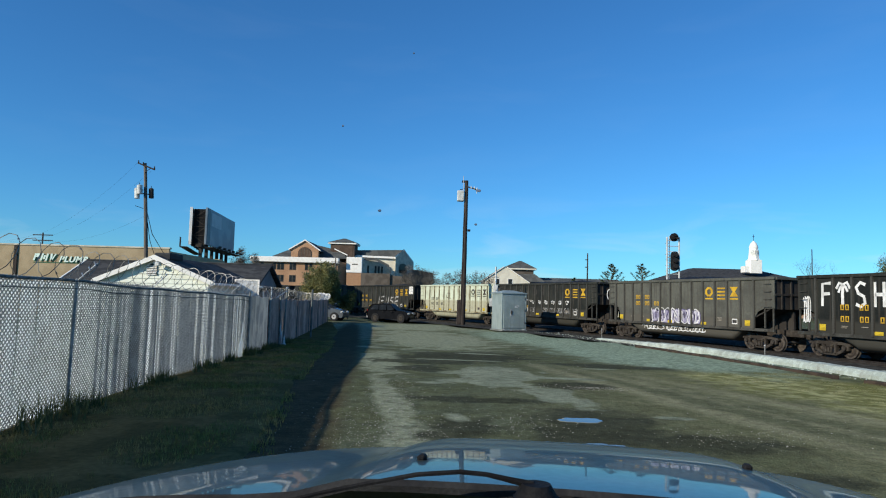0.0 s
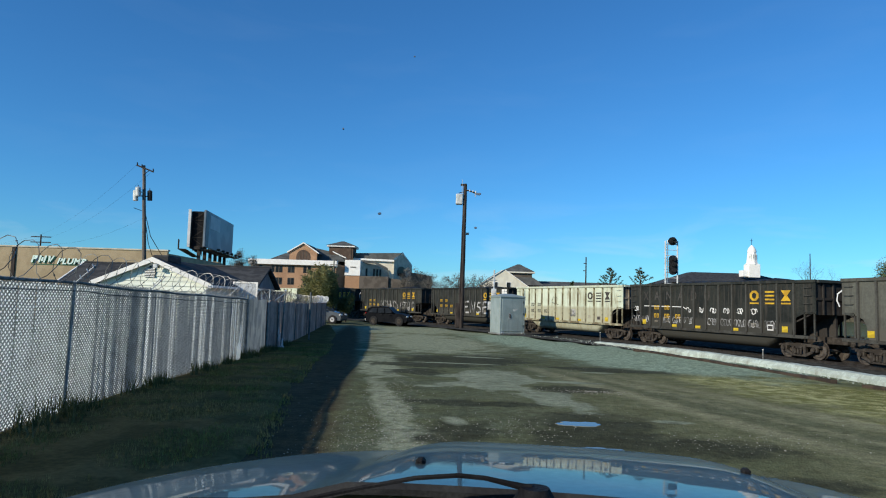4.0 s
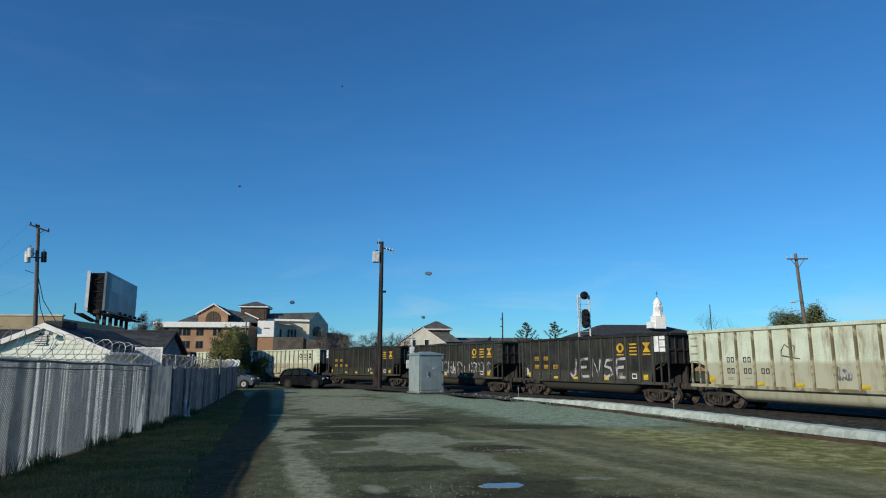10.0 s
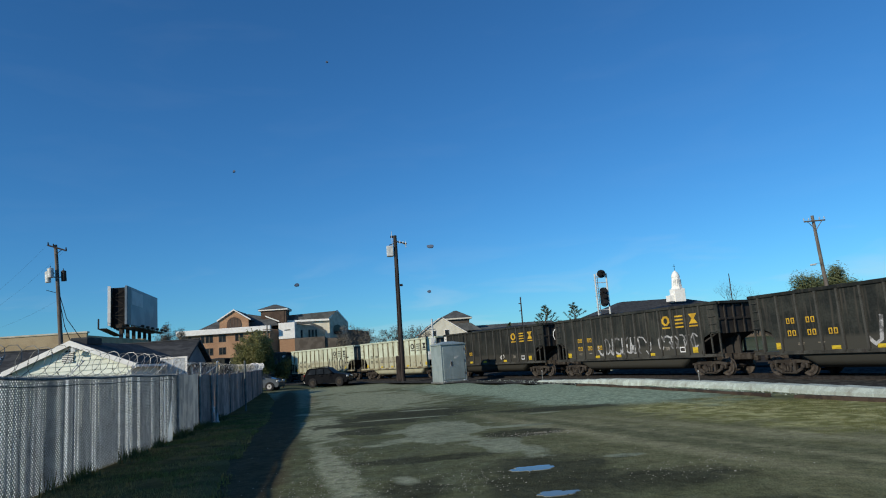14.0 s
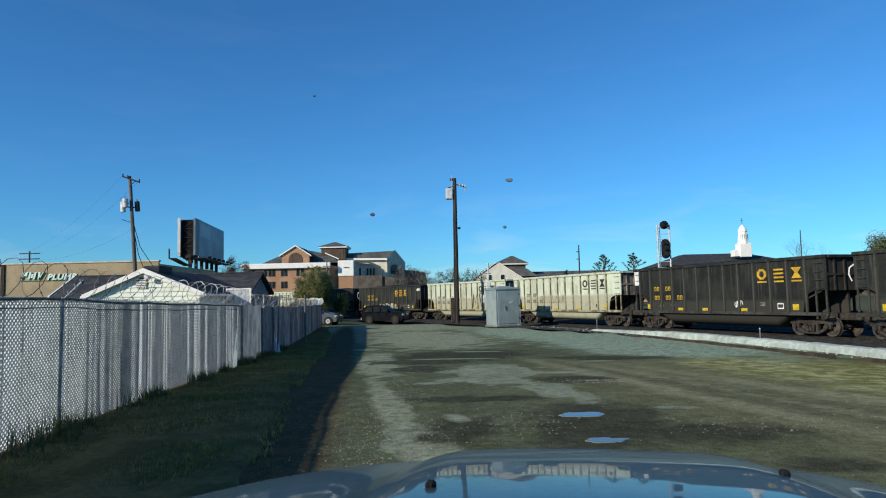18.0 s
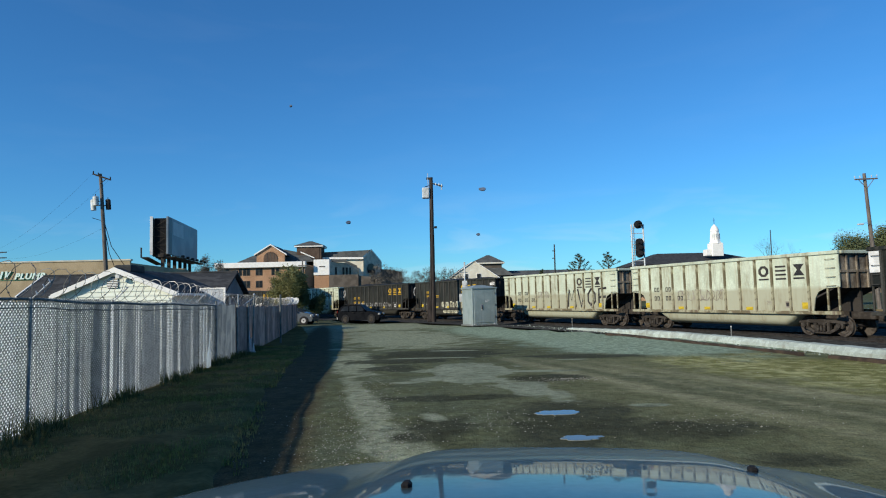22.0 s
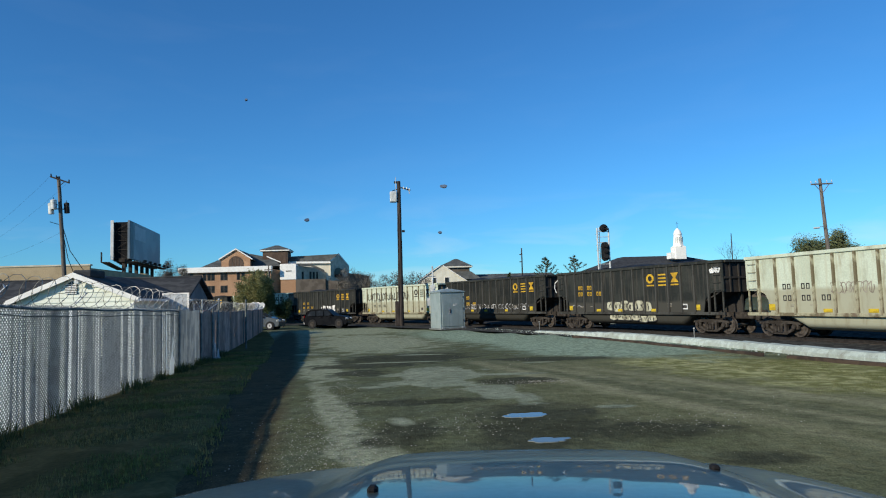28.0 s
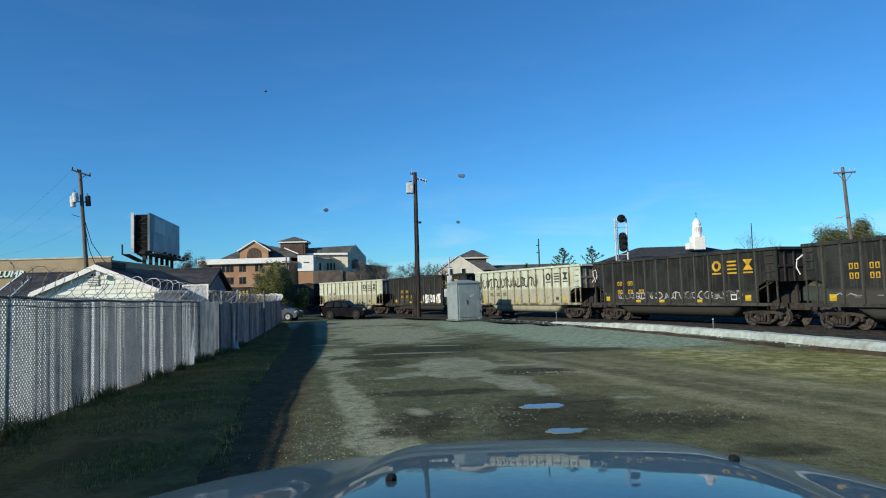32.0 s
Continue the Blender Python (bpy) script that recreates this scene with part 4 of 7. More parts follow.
    post = thing("gate_post", "leaning galvanised gate post with a loose strut", "post", at=pose(-6.75, 28.35, gz(-6.8, 28.3), 0, 2.0, 0))
    part("upright", Geo().cyl((0, 0, -0.1), (0, 0, 2.45), 0.035, n=10), M["greypost"], post)
    part("cap", Geo().cyl((0, 0, 2.45), (0, 0, 2.52), 0.06, 0.02, 10), M["galv"], post)
    part("strut", Geo().cyl((-0.35, -0.5, 2.0), (0.02, -0.05, 2.35), 0.02, n=6), M["galv"], post)
    for x, w, z0, z1 in ((-0.16, 0.09, 0.02, 0.95), (-0.07, 0.05, 0.1, 0.7), (0.05, 0.06, 0.0, 0.45)):
        part("sheet_edge", Geo().slab([(x - w, z0), (x + w, z0), (x + w * 0.7, z0 + (z1 - z0) * 0.5), (x + w * 0.2, z1), (x - w * 0.5, z1 * 0.8)], "y", -0.05, -0.035), M["slat"], post, "pale torn sheet wrapped round the post")
    part("footing", Geo().cbox(-0.2, -0.16, -0.05, 0.14, 0.14, 0.09, 0.04), M["can"], post, "pale concrete footing")
    # far fence
    far = thing("board_fence", "long shaded sheet-metal fence with dense coiled razor wire", "fence")
    pts = line_points(FENCE_B, 0.6)
    for (ax, ay, t), (bx, by, _) in zip(pts, pts[1:]):
        d = hypot(bx - ax, by - ay)
        g = Geo()
        prof = [(d * j / 6, 0.015 if j % 2 else -0.015) for j in range(7)]
        low, top = -0.05 + 0.04 * noise.noise((ax, ay, 1)), 2.0 + 0.09 * noise.noise((ax * 1.7, ay * 1.7, 5))
        for back in (0.0, 0.006):
            g.sheet([[(u, w - back + 0.012 * noise.noise((u * 4, zz * 2, ay)), zz + 0.03 * noise.noise((u * 3, ay, 2))) for u, w in prof] for zz in (low, 0.7, 1.4, top)], smooth=False)
        part("panel", g, M["sheetmetal"], far, at=pose(ax, ay, gz(ax, ay), rz=math.degrees(t) + 1.6 * noise.noise((ax * 2, ay * 2, 9))))
    for x, y, t in line_points(FENCE_B, 6.0):
        part("post", Geo().cyl((0, 0, -0.1), (0, 0, 2.1), 0.024, n=6), M["railpipe"], far, at=pose(x + 0.06, y, gz(x, y)))
    part("razor_wire", coil(FENCE_B[1:], 1.95, 0.28, 0.42, 0.014, seed=6), M["galv"], far, "dense bright coil of razor wire")
    part("razor_wire", coil(FENCE_B[:2], 1.95, 0.25, 0.5, 0.009, seed=7), M["razor"], far, "coil of razor wire")


water = water_material()
build_ground()
puddle(2.28, 10.62, 0.36, 0.2, 1.0, "shallow puddle that mirrors the blue sky")
puddle(2.16, 8.75, 0.26, 0.14, 2.0, "small puddle that mirrors the blue sky")
build_verge()
build_stones()
build_track()
build_kerb()
build_fences()


# ---- poles, cabinet, signal, billboard ----
def wood_pole(name, label, x, y, h, r, lean, mat, base=None):
    p = thing(name, label, "utility pole", at=pose(x, y, gz(x, y) if base is None else base, 0, lean, 0), group="utility poles")
    pts = [(0.03 * noise.noise((i * 0.7, x, 0)), 0.03 * noise.noise((i * 0.7, 0, y)), -0.2 + (h + 0.2) * i / 12) for i in range(13)]
    part("shaft", Geo().tube(pts, [r * (1 - 0.35 * i / 12) for i in range(13)], 12), mat, p)
    return p


def insulator(parent, x, y, z, s=1.0):
    g = Geo().cyl((x, y, z), (x, y, z + 0.1 * s), 0.02 * s, n=6).cyl((x, y, z + 0.1 * s), (x, y, z + 0.17 * s), 0.06 * s, 0.05 * s, 8).cyl((x, y, z + 0.17 * s), (x, y, z + 0.25 * s), 0.04 * s, 0.02 * s, 8)
    part("insulator", g, M["can"], parent)


def transformer(parent, x, y, z, r, h, mat):
    g = Geo().cyl((x, y, z), (x, y, z + h), r, n=14).cyl((x, y, z + h), (x, y, z + h + 0.07), r * 1.05, r * 0.6, 14)
    can = part("transformer", g, mat, parent, "grey transformer can")
    part("bushing", Geo().cyl((x, y, z + h), (x, y, z + h + 0.25), 0.03, n=6), M["black"], can)
    part("bracket", Geo().box(min(x, 0), y - 0.03, z + h * 0.4, max(x, 0), y + 0.03, z + h * 0.5), M["black"], can)


def crossarm(parent, z, half, rot=0.0, mat=None, y=-0.16):
    part("crossarm", Geo().cbox(-half, y - 0.05, z - 0.06, half, y + 0.05, z + 0.06, 0.012, pose(0, 0, 0, 0, 0, rot)), mat or M["pole"], parent)


def build_poles():
    p = wood_pole("utility_pole", "brown wooden utility pole with pale transformer box and small hardware", 1.98, 61.7, 13.6, 0.27, 0.35, M["pole"])
    part("butt", Geo().cbox(-0.55, -0.25, 0, -0.22, 0.25, 2.3, 0.04), M["pole"], p, "short timber stub strapped to the foot")
    part("conduit", Geo().cyl((-0.2, -0.22, 0.1), (-0.14, -0.16, 10.5), 0.05, n=6), M["pole"], p)
    part("box", Geo().cbox(-0.85, -0.35, 11.6, -0.2, 0.3, 12.6, 0.05), M["can"], p, "pale grey metal box")
    part("bracket", Geo().cyl((-0.6, 0, 12.7), (0.1, 0, 12.9), 0.04, n=6), M["black"], p)
    part("arm", Geo().tube([(0, 0, 13.0), (0.5, -0.05, 12.95), (0.95, -0.1, 12.7), (1.0, -0.1, 12.4)], 0.05, 6), M["galv"], p, "bent bracket arm")
    part("crossarm", Geo().cyl((-0.1, -0.15, 13.05), (1.1, -0.15, 12.72), 0.06, n=6), M["pole"], p)
    for x, z in ((0.45, 12.75), (0.75, 12.7), (1.0, 12.62)):
        insulator(p, x, -0.15, z, 1.3)
    for x, z in ((0.35, 8.85), (-0.3, 13.5)):
        part("cleat", Geo().cbox(x - 0.14, -0.1, z - 0.1, x + 0.14, 0.1, z + 0.1, 0.02), M["black"], p)
    part("ground_wire", Geo().tube([(-0.3, -0.05, 14.0), (-0.3, -0.1, 13.2), (-0.25, -0.2, 12.0)], 0.03, 5), M["galv"], p)

    p = wood_pole("utility_pole", "weathered wooden utility pole with crossarm, transformers and drooping cables", -24.99, 56, 13.35, 0.2, -3.87, M["polegrey"])
    part("crossarm", Geo().cbox(-0.62, -0.21, -0.06, 0.98, -0.11, 0.06, 0.012, pose(0, 0, 13.12, 0, 24, 0)), M["pole"], p)
    part("brace", Geo().cyl((0.55, -0.2, 12.85), (0, -0.15, 12.5), 0.03, n=5), M["pole"], p)
    for x in (-0.5, -0.1, 0.86):
        part("insulator", Geo().cyl((x, -0.16, 13.16 - x * 0.44), (x, -0.16, 13.38 - x * 0.44), 0.06, 0.045, 8), M["black"], p)
    transformer(p, -0.68, -0.1, 10.3, 0.21, 0.85, M["can"])
    transformer(p, -0.3, -0.45, 10.62, 0.23, 0.72, M["can"])
    # third can uses dark steel, its shade put into the colour
    transformer(p, 0.45, 0.1, 10.3, 0.2, 0.8, M["steel"])
    for i, (pts) in enumerate(([(0.1, 0, 9.2), (0.5, 0.1, 7.2), (1.3, 0.4, 5.6), (2.4, 0.8, 4.6)], [(0.1, 0, 8.6), (0.35, 0, 6.6), (0.8, 0.1, 5.0), (1.5, 0.3, 4.3)])):
        part("service_cable", Geo().tube(pts, 0.03, 5), M["black"], p)
    part("fuse", Geo().cyl((-0.75, -0.3, 9.65), (-0.15, -0.1, 9.4), 0.025, n=5), M["black"], p)

    p = wood_pole("utility_pole", "leaning wooden utility pole with crossarm and a small street light arm", 38.38, 52.5, 11.7, 0.19, -2.6, M["polegrey"], -0.4)
    crossarm(p, 11.2, 1.05, 5, M["polegrey"])
    part("brace", Geo().cyl((-0.7, -0.2, 11.2), (0, -0.15, 10.4), 0.03, n=5).cyl((0.7, -0.2, 11.2), (0, -0.15, 10.4), 0.03, n=5), M["polegrey"], p)
    for x in (-0.95, -0.5, 0.5, 0.95):
        insulator(p, x, -0.16, 11.26)
    arm = part("lamp_arm", Geo().tube([(0, -0.1, 7.4), (-0.5, -0.3, 7.55), (-0.95, -0.4, 7.5)], 0.025, 5), M["galv"], p)
    part("lamp_head", Geo().cbox(-1.35, -0.52, 7.38, -0.85, -0.3, 7.52, 0.04), M["can"], arm, "grey lamp head")

    p = wood_pole("utility_pole", "thin dark pole with two small crossarms far behind the train", 17.6, 80, 8.4, 0.11, 0.5, M["pole"])
    for z in (7.6, 6.7):
        part("crossarm", Geo().cbox(-0.3, -0.05, z - 0.05, 0.08, 0.05, z + 0.05, 0.01), M["pole"], p)
    p = wood_pole("utility_pole", "slim dark pole beyond the church", 78.9, 140, 15.2, 0.14, 0.0, M["pole"])
    p = wood_pole("utility_pole", "slim dark pole in front of the brick building", -19.6, 120, 9.5, 0.16, 0.0, M["polegrey"])
    part("crossarm", Geo().cbox(-0.8, -0.08, 8.6, 0.8, 0.08, 8.75, 0.01), M["polegrey"], p)
    p = wood_pole("utility_pole", "distant dark pole with crossarm behind the shop", -52.0, 85, 9.6, 0.14, 0.0, M["pole"])
    for z in (9.3, 8.6):
        part("crossarm", Geo().cbox(-1.3, -0.05, z - 0.06, 1.3, 0.05, z + 0.06, 0.01), M["pole"], p)
    # overhead lines that leave the left pole
    wires = thing("overhead_wires", "thin overhead lines between distant poles", "cable")
    for a, b in (((-26.4, 55.8, 13.0), (-52.9, 85, 8.9)), ((-25.0, 55.8, 12.5), (-51.0, 85, 8.9)), ((-25.6, 56, 8.4), (-52.0, 85, 8.2)), ((-51, 85, 8.9), (-80, 96, 8.5)), ((-53, 85, 8.9), (-80, 97, 8.2))):
        pts = []
        for i in range(13):
            u = i / 12
            pts.append((a[0] + (b[0] - a[0]) * u, a[1] + (b[1] - a[1]) * u, a[2] + (b[2] - a[2]) * u - 4 * u * (1 - u) * 0.9))
        part("wire", Geo().tube(pts, 0.005, 4), M["black"], wires)


def build_cabinet():
    """Signal equipment house with a hipped lid, on a pad."""
    c = thing("signal_cabinet", "pale grey-blue steel signal cabinet with a door and low peaked lid", "cabinet", at=pose(5.32, 52.3, gz(5.3, 52), rz=21))
    w, d, h = 1.02, 0.95, 2.85
    part("pad", Geo().cbox(-w - 0.1, -d - 0.1, -0.05, w + 0.1, d + 0.1, 0.06, 0.02), M["greypost"], c, "dark concrete pad")
    part("body", Geo().cbox(-w, -d, 0.05, w, d, h, 0.03), M["cabinet"], c)
    g = Geo()
    e = 0.08
    lid = [(-w - e, -d - e), (w + e, -d - e), (w + e, d + e), (-w - e, d + e)]
    g.loft([[(x, y, h) for x, y in lid], [(x, y, h + 0.07) for x, y in lid], [(x * 0.28, y * 0.28, h + 0.28) for x, y in lid]], smooth=False)
    part("lid", g, M["cabinet"], c)
    door = part("door", Geo().cbox(-w + 0.1, -d - 0.035, 0.2, w - 0.1, -d + 0.01, h - 0.12, 0.015), M["cabinet"], c)
    part("handle", Geo().cbox(-0.28, -d - 0.08, 1.25, -0.2, -d - 0.03, 1.55, 0.01), M["steel"], door, "dark handle")
    part("latch_plate", Geo().cbox(-0.33, -d - 0.045, 1.15, -0.15, -d - 0.032, 1.65, 0.004), M["galv"], door)
    part("stencil", Geo().cbox(0.05, -d - 0.043, 1.78, 0.3, -d - 0.034, 1.92, 0.002).cbox(0.2, -d - 0.043, 1.86, 0.4, -d - 0.034, 1.97, 0.002), M["can"], door, "faint pale mark")
    for z in (0.55, 1.5, 2.4):
        part("hinge", Geo().cyl((w - 0.1, -d - 0.045, z), (w - 0.1, -d - 0.045, z + 0.16), 0.025, n=6), M["steel"], door)
    for sx in (-1, 1):
        part("corner_post", Geo().cbox(sx * w - 0.05, -d - 0.02, 0.02, sx * w + 0.05, -d + 0.06, h, 0.01), M["cabinet"], c)
        part("lug", Geo().cbox(sx * (w - 0.15) - 0.1, -d - 0.12, 0.06, sx * (w - 0.15) + 0.1, -d, 0.14, 0.01), M["galv"], c)
    # stand with boxes beside it
    s = thing("relay_mast", "thin grey mast with small pale meter boxes behind the cabinet", "mast", at=pose(4.55, 56.0, gz(4.5, 56)))
    part("upright", Geo().cyl((0, 0, -0.1), (0, 0, 5.2), 0.07, n=8), M["galv"], s)
    part("meter_box", Geo().cbox(-0.22, -0.18, 3.0, 0.2, 0.1, 3.6, 0.03), M["can"], s)
    part("meter_box", Geo().cbox(-0.5, -0.2, 1.8, -0.05, 0.1, 2.5, 0.03), M["can"], s)
    part("dial", Geo().cyl((-0.02, -0.19, 3.3), (-0.02, -0.24, 3.3), 0.15, n=12), M["plate"], s)
    part("cross_bar", Geo().cyl((-0.5, 0, 4.3), (0.25, 0, 4.3), 0.04, n=6), M["galv"], s)


def build_signal():
    s = thing("railway_signal", "tall railway signal mast with two black signal heads and a ladder", "railway signal", at=pose(18.2, 51.5, -0.5))
    for x in (-0.58, 0.37):
        part("mast", Geo().cyl((x, 0, 0), (x, 0, 7.8), 0.065, n=8), M["can"], s)
    for i in range(9):
        part("rung", Geo().cyl((-0.58, 0, 4.0 + i * 0.44), (0.37, 0, 4.0 + i * 0.44), 0.03, n=5), M["can"], s)
    for i in range(9):
        part("step", Geo().cyl((-0.62, 0.3, 3.8 + i * 0.44), (-0.3, 0.3, 3.8 + i * 0.44), 0.02, n=5), M["galv"], s)
    part("ladder_rail", Geo().cyl((-0.3, 0.3, 0), (-0.3, 0.3, 7.9), 0.035, n=5), M["can"], s)
    head = part("signal_head", Geo().cyl((-0.03, -0.1, 7.78), (-0.03, 0.05, 7.78), 0.33, n=20), M["black"], s, "round black target")
    for a in range(3):
        x, z = -0.03 + 0.18 * cos(a * 2.09 + 1.57), 7.78 + 0.18 * sin(a * 2.09 + 1.57)
        part("hood", Geo().cyl((x, -0.35, z), (x, -0.1, z), 0.11, n=10), M["black"], head)
    out = [(0.31 * cos(a), 0.31 * sin(a)) for a in [pi * i / 8 for i in range(9)]]
    low = [(x, z + 6.36) for x, z in out] + [(-x, 5.43 - z) for x, z in out]
    head = part("signal_head", Geo().slab(low, "y", -0.1, 0.05), M["black"], s, "long black oval target")
    for z in (6.35, 5.9, 5.45):
        part("hood", Geo().cyl((0, -0.38, z), (0, -0.1, z), 0.14, n=10), M["black"], head)
    part("base", Geo().cbox(-0.9, -0.5, -0.1, 0.8, 0.5, 0.3, 0.03), M["curb"], s)


def build_billboard():
    b = thing("billboard", "large two-sided billboard on steel posts with walkways, face in shade", "billboard", at=pose(-26.9, 74, 0))
    L = 14.6
    t1 = math.degrees(math.atan2(14.6, -1.5))
    # right-hand face runs away from the lot
    m = pose(0, 0, 0, rz=t1)
    part("face", Geo().cbox(0, -0.12, 7.45, L, 0.12, 11.65, 0.03, m), M["boardface"], b, "blue-grey poster face")
    part("poster", Geo().cbox(L * 0.13, -0.140, 9.75, L * 0.47, -0.126, 11.3, 0.003, m), M["boardart"], b, "paler printed block")
    part("poster", Geo().cbox(0.05, -0.132, 7.55, L * 0.10, -0.122, 11.6, 0.003, m), M["boarddark"], b, "dark blue printed margin")
    m2 = pose(-1.85, 0.3, 0, rz=t1 + 9)
    part("face", Geo().cbox(0, -0.12, 7.45, L, 0.12, 11.65, 0.03, m2), M["endblack"], b, "dark back of the second face")
    part("edge_trim", Geo().cbox(-0.07, -0.15, 7.4, 0.0, 0.15, 11.7, 0.01, m2), M["trimwhite"], b, "white edge trim")
    # added dark panel that imitates the shaded hollow between the two faces
    part("end_board", Geo().cbox(-1.72, 0.75, 7.4, -0.1, 0.85, 11.55, 0.02), M["trimblack"], b, "dark panel added for the shaded gap between the faces")
    for i in range(4):
        z0 = 7.5 + i
        x0, x1 = (-1.65, -0.2) if i % 2 else (-0.2, -1.65)
        part("truss_bar", Geo().cyl((x0, 0.6, z0), (x1, 0.6, z0 + 1.0), 0.028, n=6).cyl((-1.7, 0.6, z0), (-0.12, 0.6, z0), 0.025, n=6), M["steel"], b, "dark truss bar between the faces")
    for i in range(6):
        u = 0.4 + i * (L - 0.8) / 5
        for mm, s in ((m, 0.2), (m2, -0.2)):
            part("stringer", Geo().cbox(u - 0.08, s - 0.06 if s > 0 else s, 7.2, u + 0.08, s + 0.06, 11.5, 0.01, mm), M["endblack"], b)
    for u in (0.8, 3.4, 6.0, 8.6, 11.2, 13.8):
        part("post", Geo().cbox(u - 0.16, 0.5, -0.4, u + 0.16, 0.85, 7.6, 0.02, m), M["steel"], b)
    part("beam", Geo().cbox(-0.3, 0.3, 7.1, L + 0.3, 0.9, 7.4, 0.02, m), M["steel"], b)
    part("catwalk", Geo().cbox(-0.4, -1.0, 7.05, L + 0.4, -0.15, 7.12, 0.01, m), M["steel"], b)
    part("catwalk", Geo().cbox(-0.85, 0.15, 7.05, L, 1.0, 7.12, 0.01, m2), M["steel"], b)
    for u in (-0.82, -0.4, 0.0):
        part("rail_post", Geo().cbox(u - 0.03, 0.94, 7.1, u + 0.03, 1.0, 8.15, 0.008, m2), M["steel"], b)
    for z in (7.6, 8.12):
        part("guard_rail", Geo().cbox(-0.85, 0.94, z, 0.1, 1.0, z + 0.05, 0.008, m2), M["steel"], b)
    for i in range(6):
        u = 1.2 + i * 2.4
        lamp = part("lamp_bracket", Geo().tube([(*(m @ Vector((u, -0.2, 7.1)))[:2], 7.1), (*(m @ Vector((u, -1.3, 7.1)))[:2], 7.2)], 0.03, 5), M["steel"], b)
        part("lamp", Geo().cbox(u - 0.2, -1.55, 7.1, u + 0.2, -1.25, 7.35, 0.03, m), M["steel"], lamp)


# ---- houses ----
def gable_house(name, label, x, y, w, depth, eave, peak, base, wall, roofmat, over=0.35, boards=True, vent=True, rot=0.0, corner=None):
    """A house whose gable end faces -y; x is the gable's middle."""
    h = thing(name, label, "house", at=pose(x, y, base, rz=rot))
    half = w / 2
    part("wall", Geo().slab([(-half, 0), (half, 0), (half, eave), (0, peak), (-half, eave)], "y", 0.0, 0.2), wall, h)
    part("wall", Geo().slab([(-half, 0), (half, 0), (half, eave), (0, peak), (-half, eave)], "y", depth - 0.2, depth), wall, h)
    for s in (-1, 1):
        part("wall", Geo().box(min(s * half, s * (half - 0.2)), 0.2, 0, max(s * half, s * (half - 0.2)), depth - 0.2, eave), wall, h)
    k = (peak - eave) / half
    for s in (-1, 1):
        pts = [(0, peak + 0.03), (s * (half + over), eave - k * over + 0.03), (s * (half + over), eave - k * over + 0.17), (0, peak + 0.19)]
        part("roof", Geo().slab(pts, "y", -over, depth + over), roofmat, h)
        pts = [(0, peak + 0.2), (s * (half + over + 0.03), eave - k * (over + 0.03) + 0.18), (s * (half + over + 0.03), eave - k * (over + 0.03) - 0.06), (0, peak - 0.06)]
        part("fascia", Geo().slab(pts, "y", -over - 0.05, -over - 0.001), M["trimwhite"], h)
        part("gutter", Geo().box(min(s * (half + over), s * (half + over + 0.12)), -over, eave - k * over - 0.02, max(s * (half + over), s * (half + over + 0.12)), depth + over, eave - k * over + 0.1), M["trimwhite"], h)
    if boards:
        step, z = 0.24, 0.1
        while z < peak - 0.15:
            hw = half if z < eave else half * (peak - z) / (peak - eave)
            hw2 = half if z + step < eave else half * (peak - z - step) / (peak - eave)
            if hw2 > 0.1:
                part("siding_board", Geo().add([(-hw, -0.06, z), (hw, -0.06, z), (hw2, -0.012, z + step), (-hw2, -0.012, z + step), (-hw, 0, z), (hw, 0, z), (hw2, 0, z + step), (-hw2, 0, z + step)],
                                               [(0, 1, 2, 3), (4, 5, 1, 0), (7, 6, 5, 4), (3, 2, 6, 7), (0, 3, 7, 4), (1, 5, 6, 2)]), wall, h)
            z += step
    if vent:
        v = part("vent", Geo().slab([(-0.45, peak - 0.84), (0.09, peak - 0.84), (0.09, peak - 0.42), (-0.18, peak - 0.24), (-0.45, peak - 0.42)], "y", -0.09, -0.03), M["glassdark"], h, "dark gable vent")
        for i in range(6):
            part("louver", Geo().box(-0.44, -0.115, peak - 0.83 + i * 0.085, 0.08, -0.088, peak - 0.785 + i * 0.085), M["trimwhite"], v)
    return h


def window(parent, x, y, z, w, h, frame="trimwhite", m=None):
    win = part("window", Geo().cbox(x - w / 2, y - 0.05, z, x + w / 2, y + 0.02, z + h, 0.01, m), M[frame], parent)
    part("pane", Geo().box(x - w / 2 + 0.08, y - 0.06, z + 0.08, x + w / 2 - 0.08, y - 0.045, z + h - 0.08, m), M["glassdark"], win)
    return win


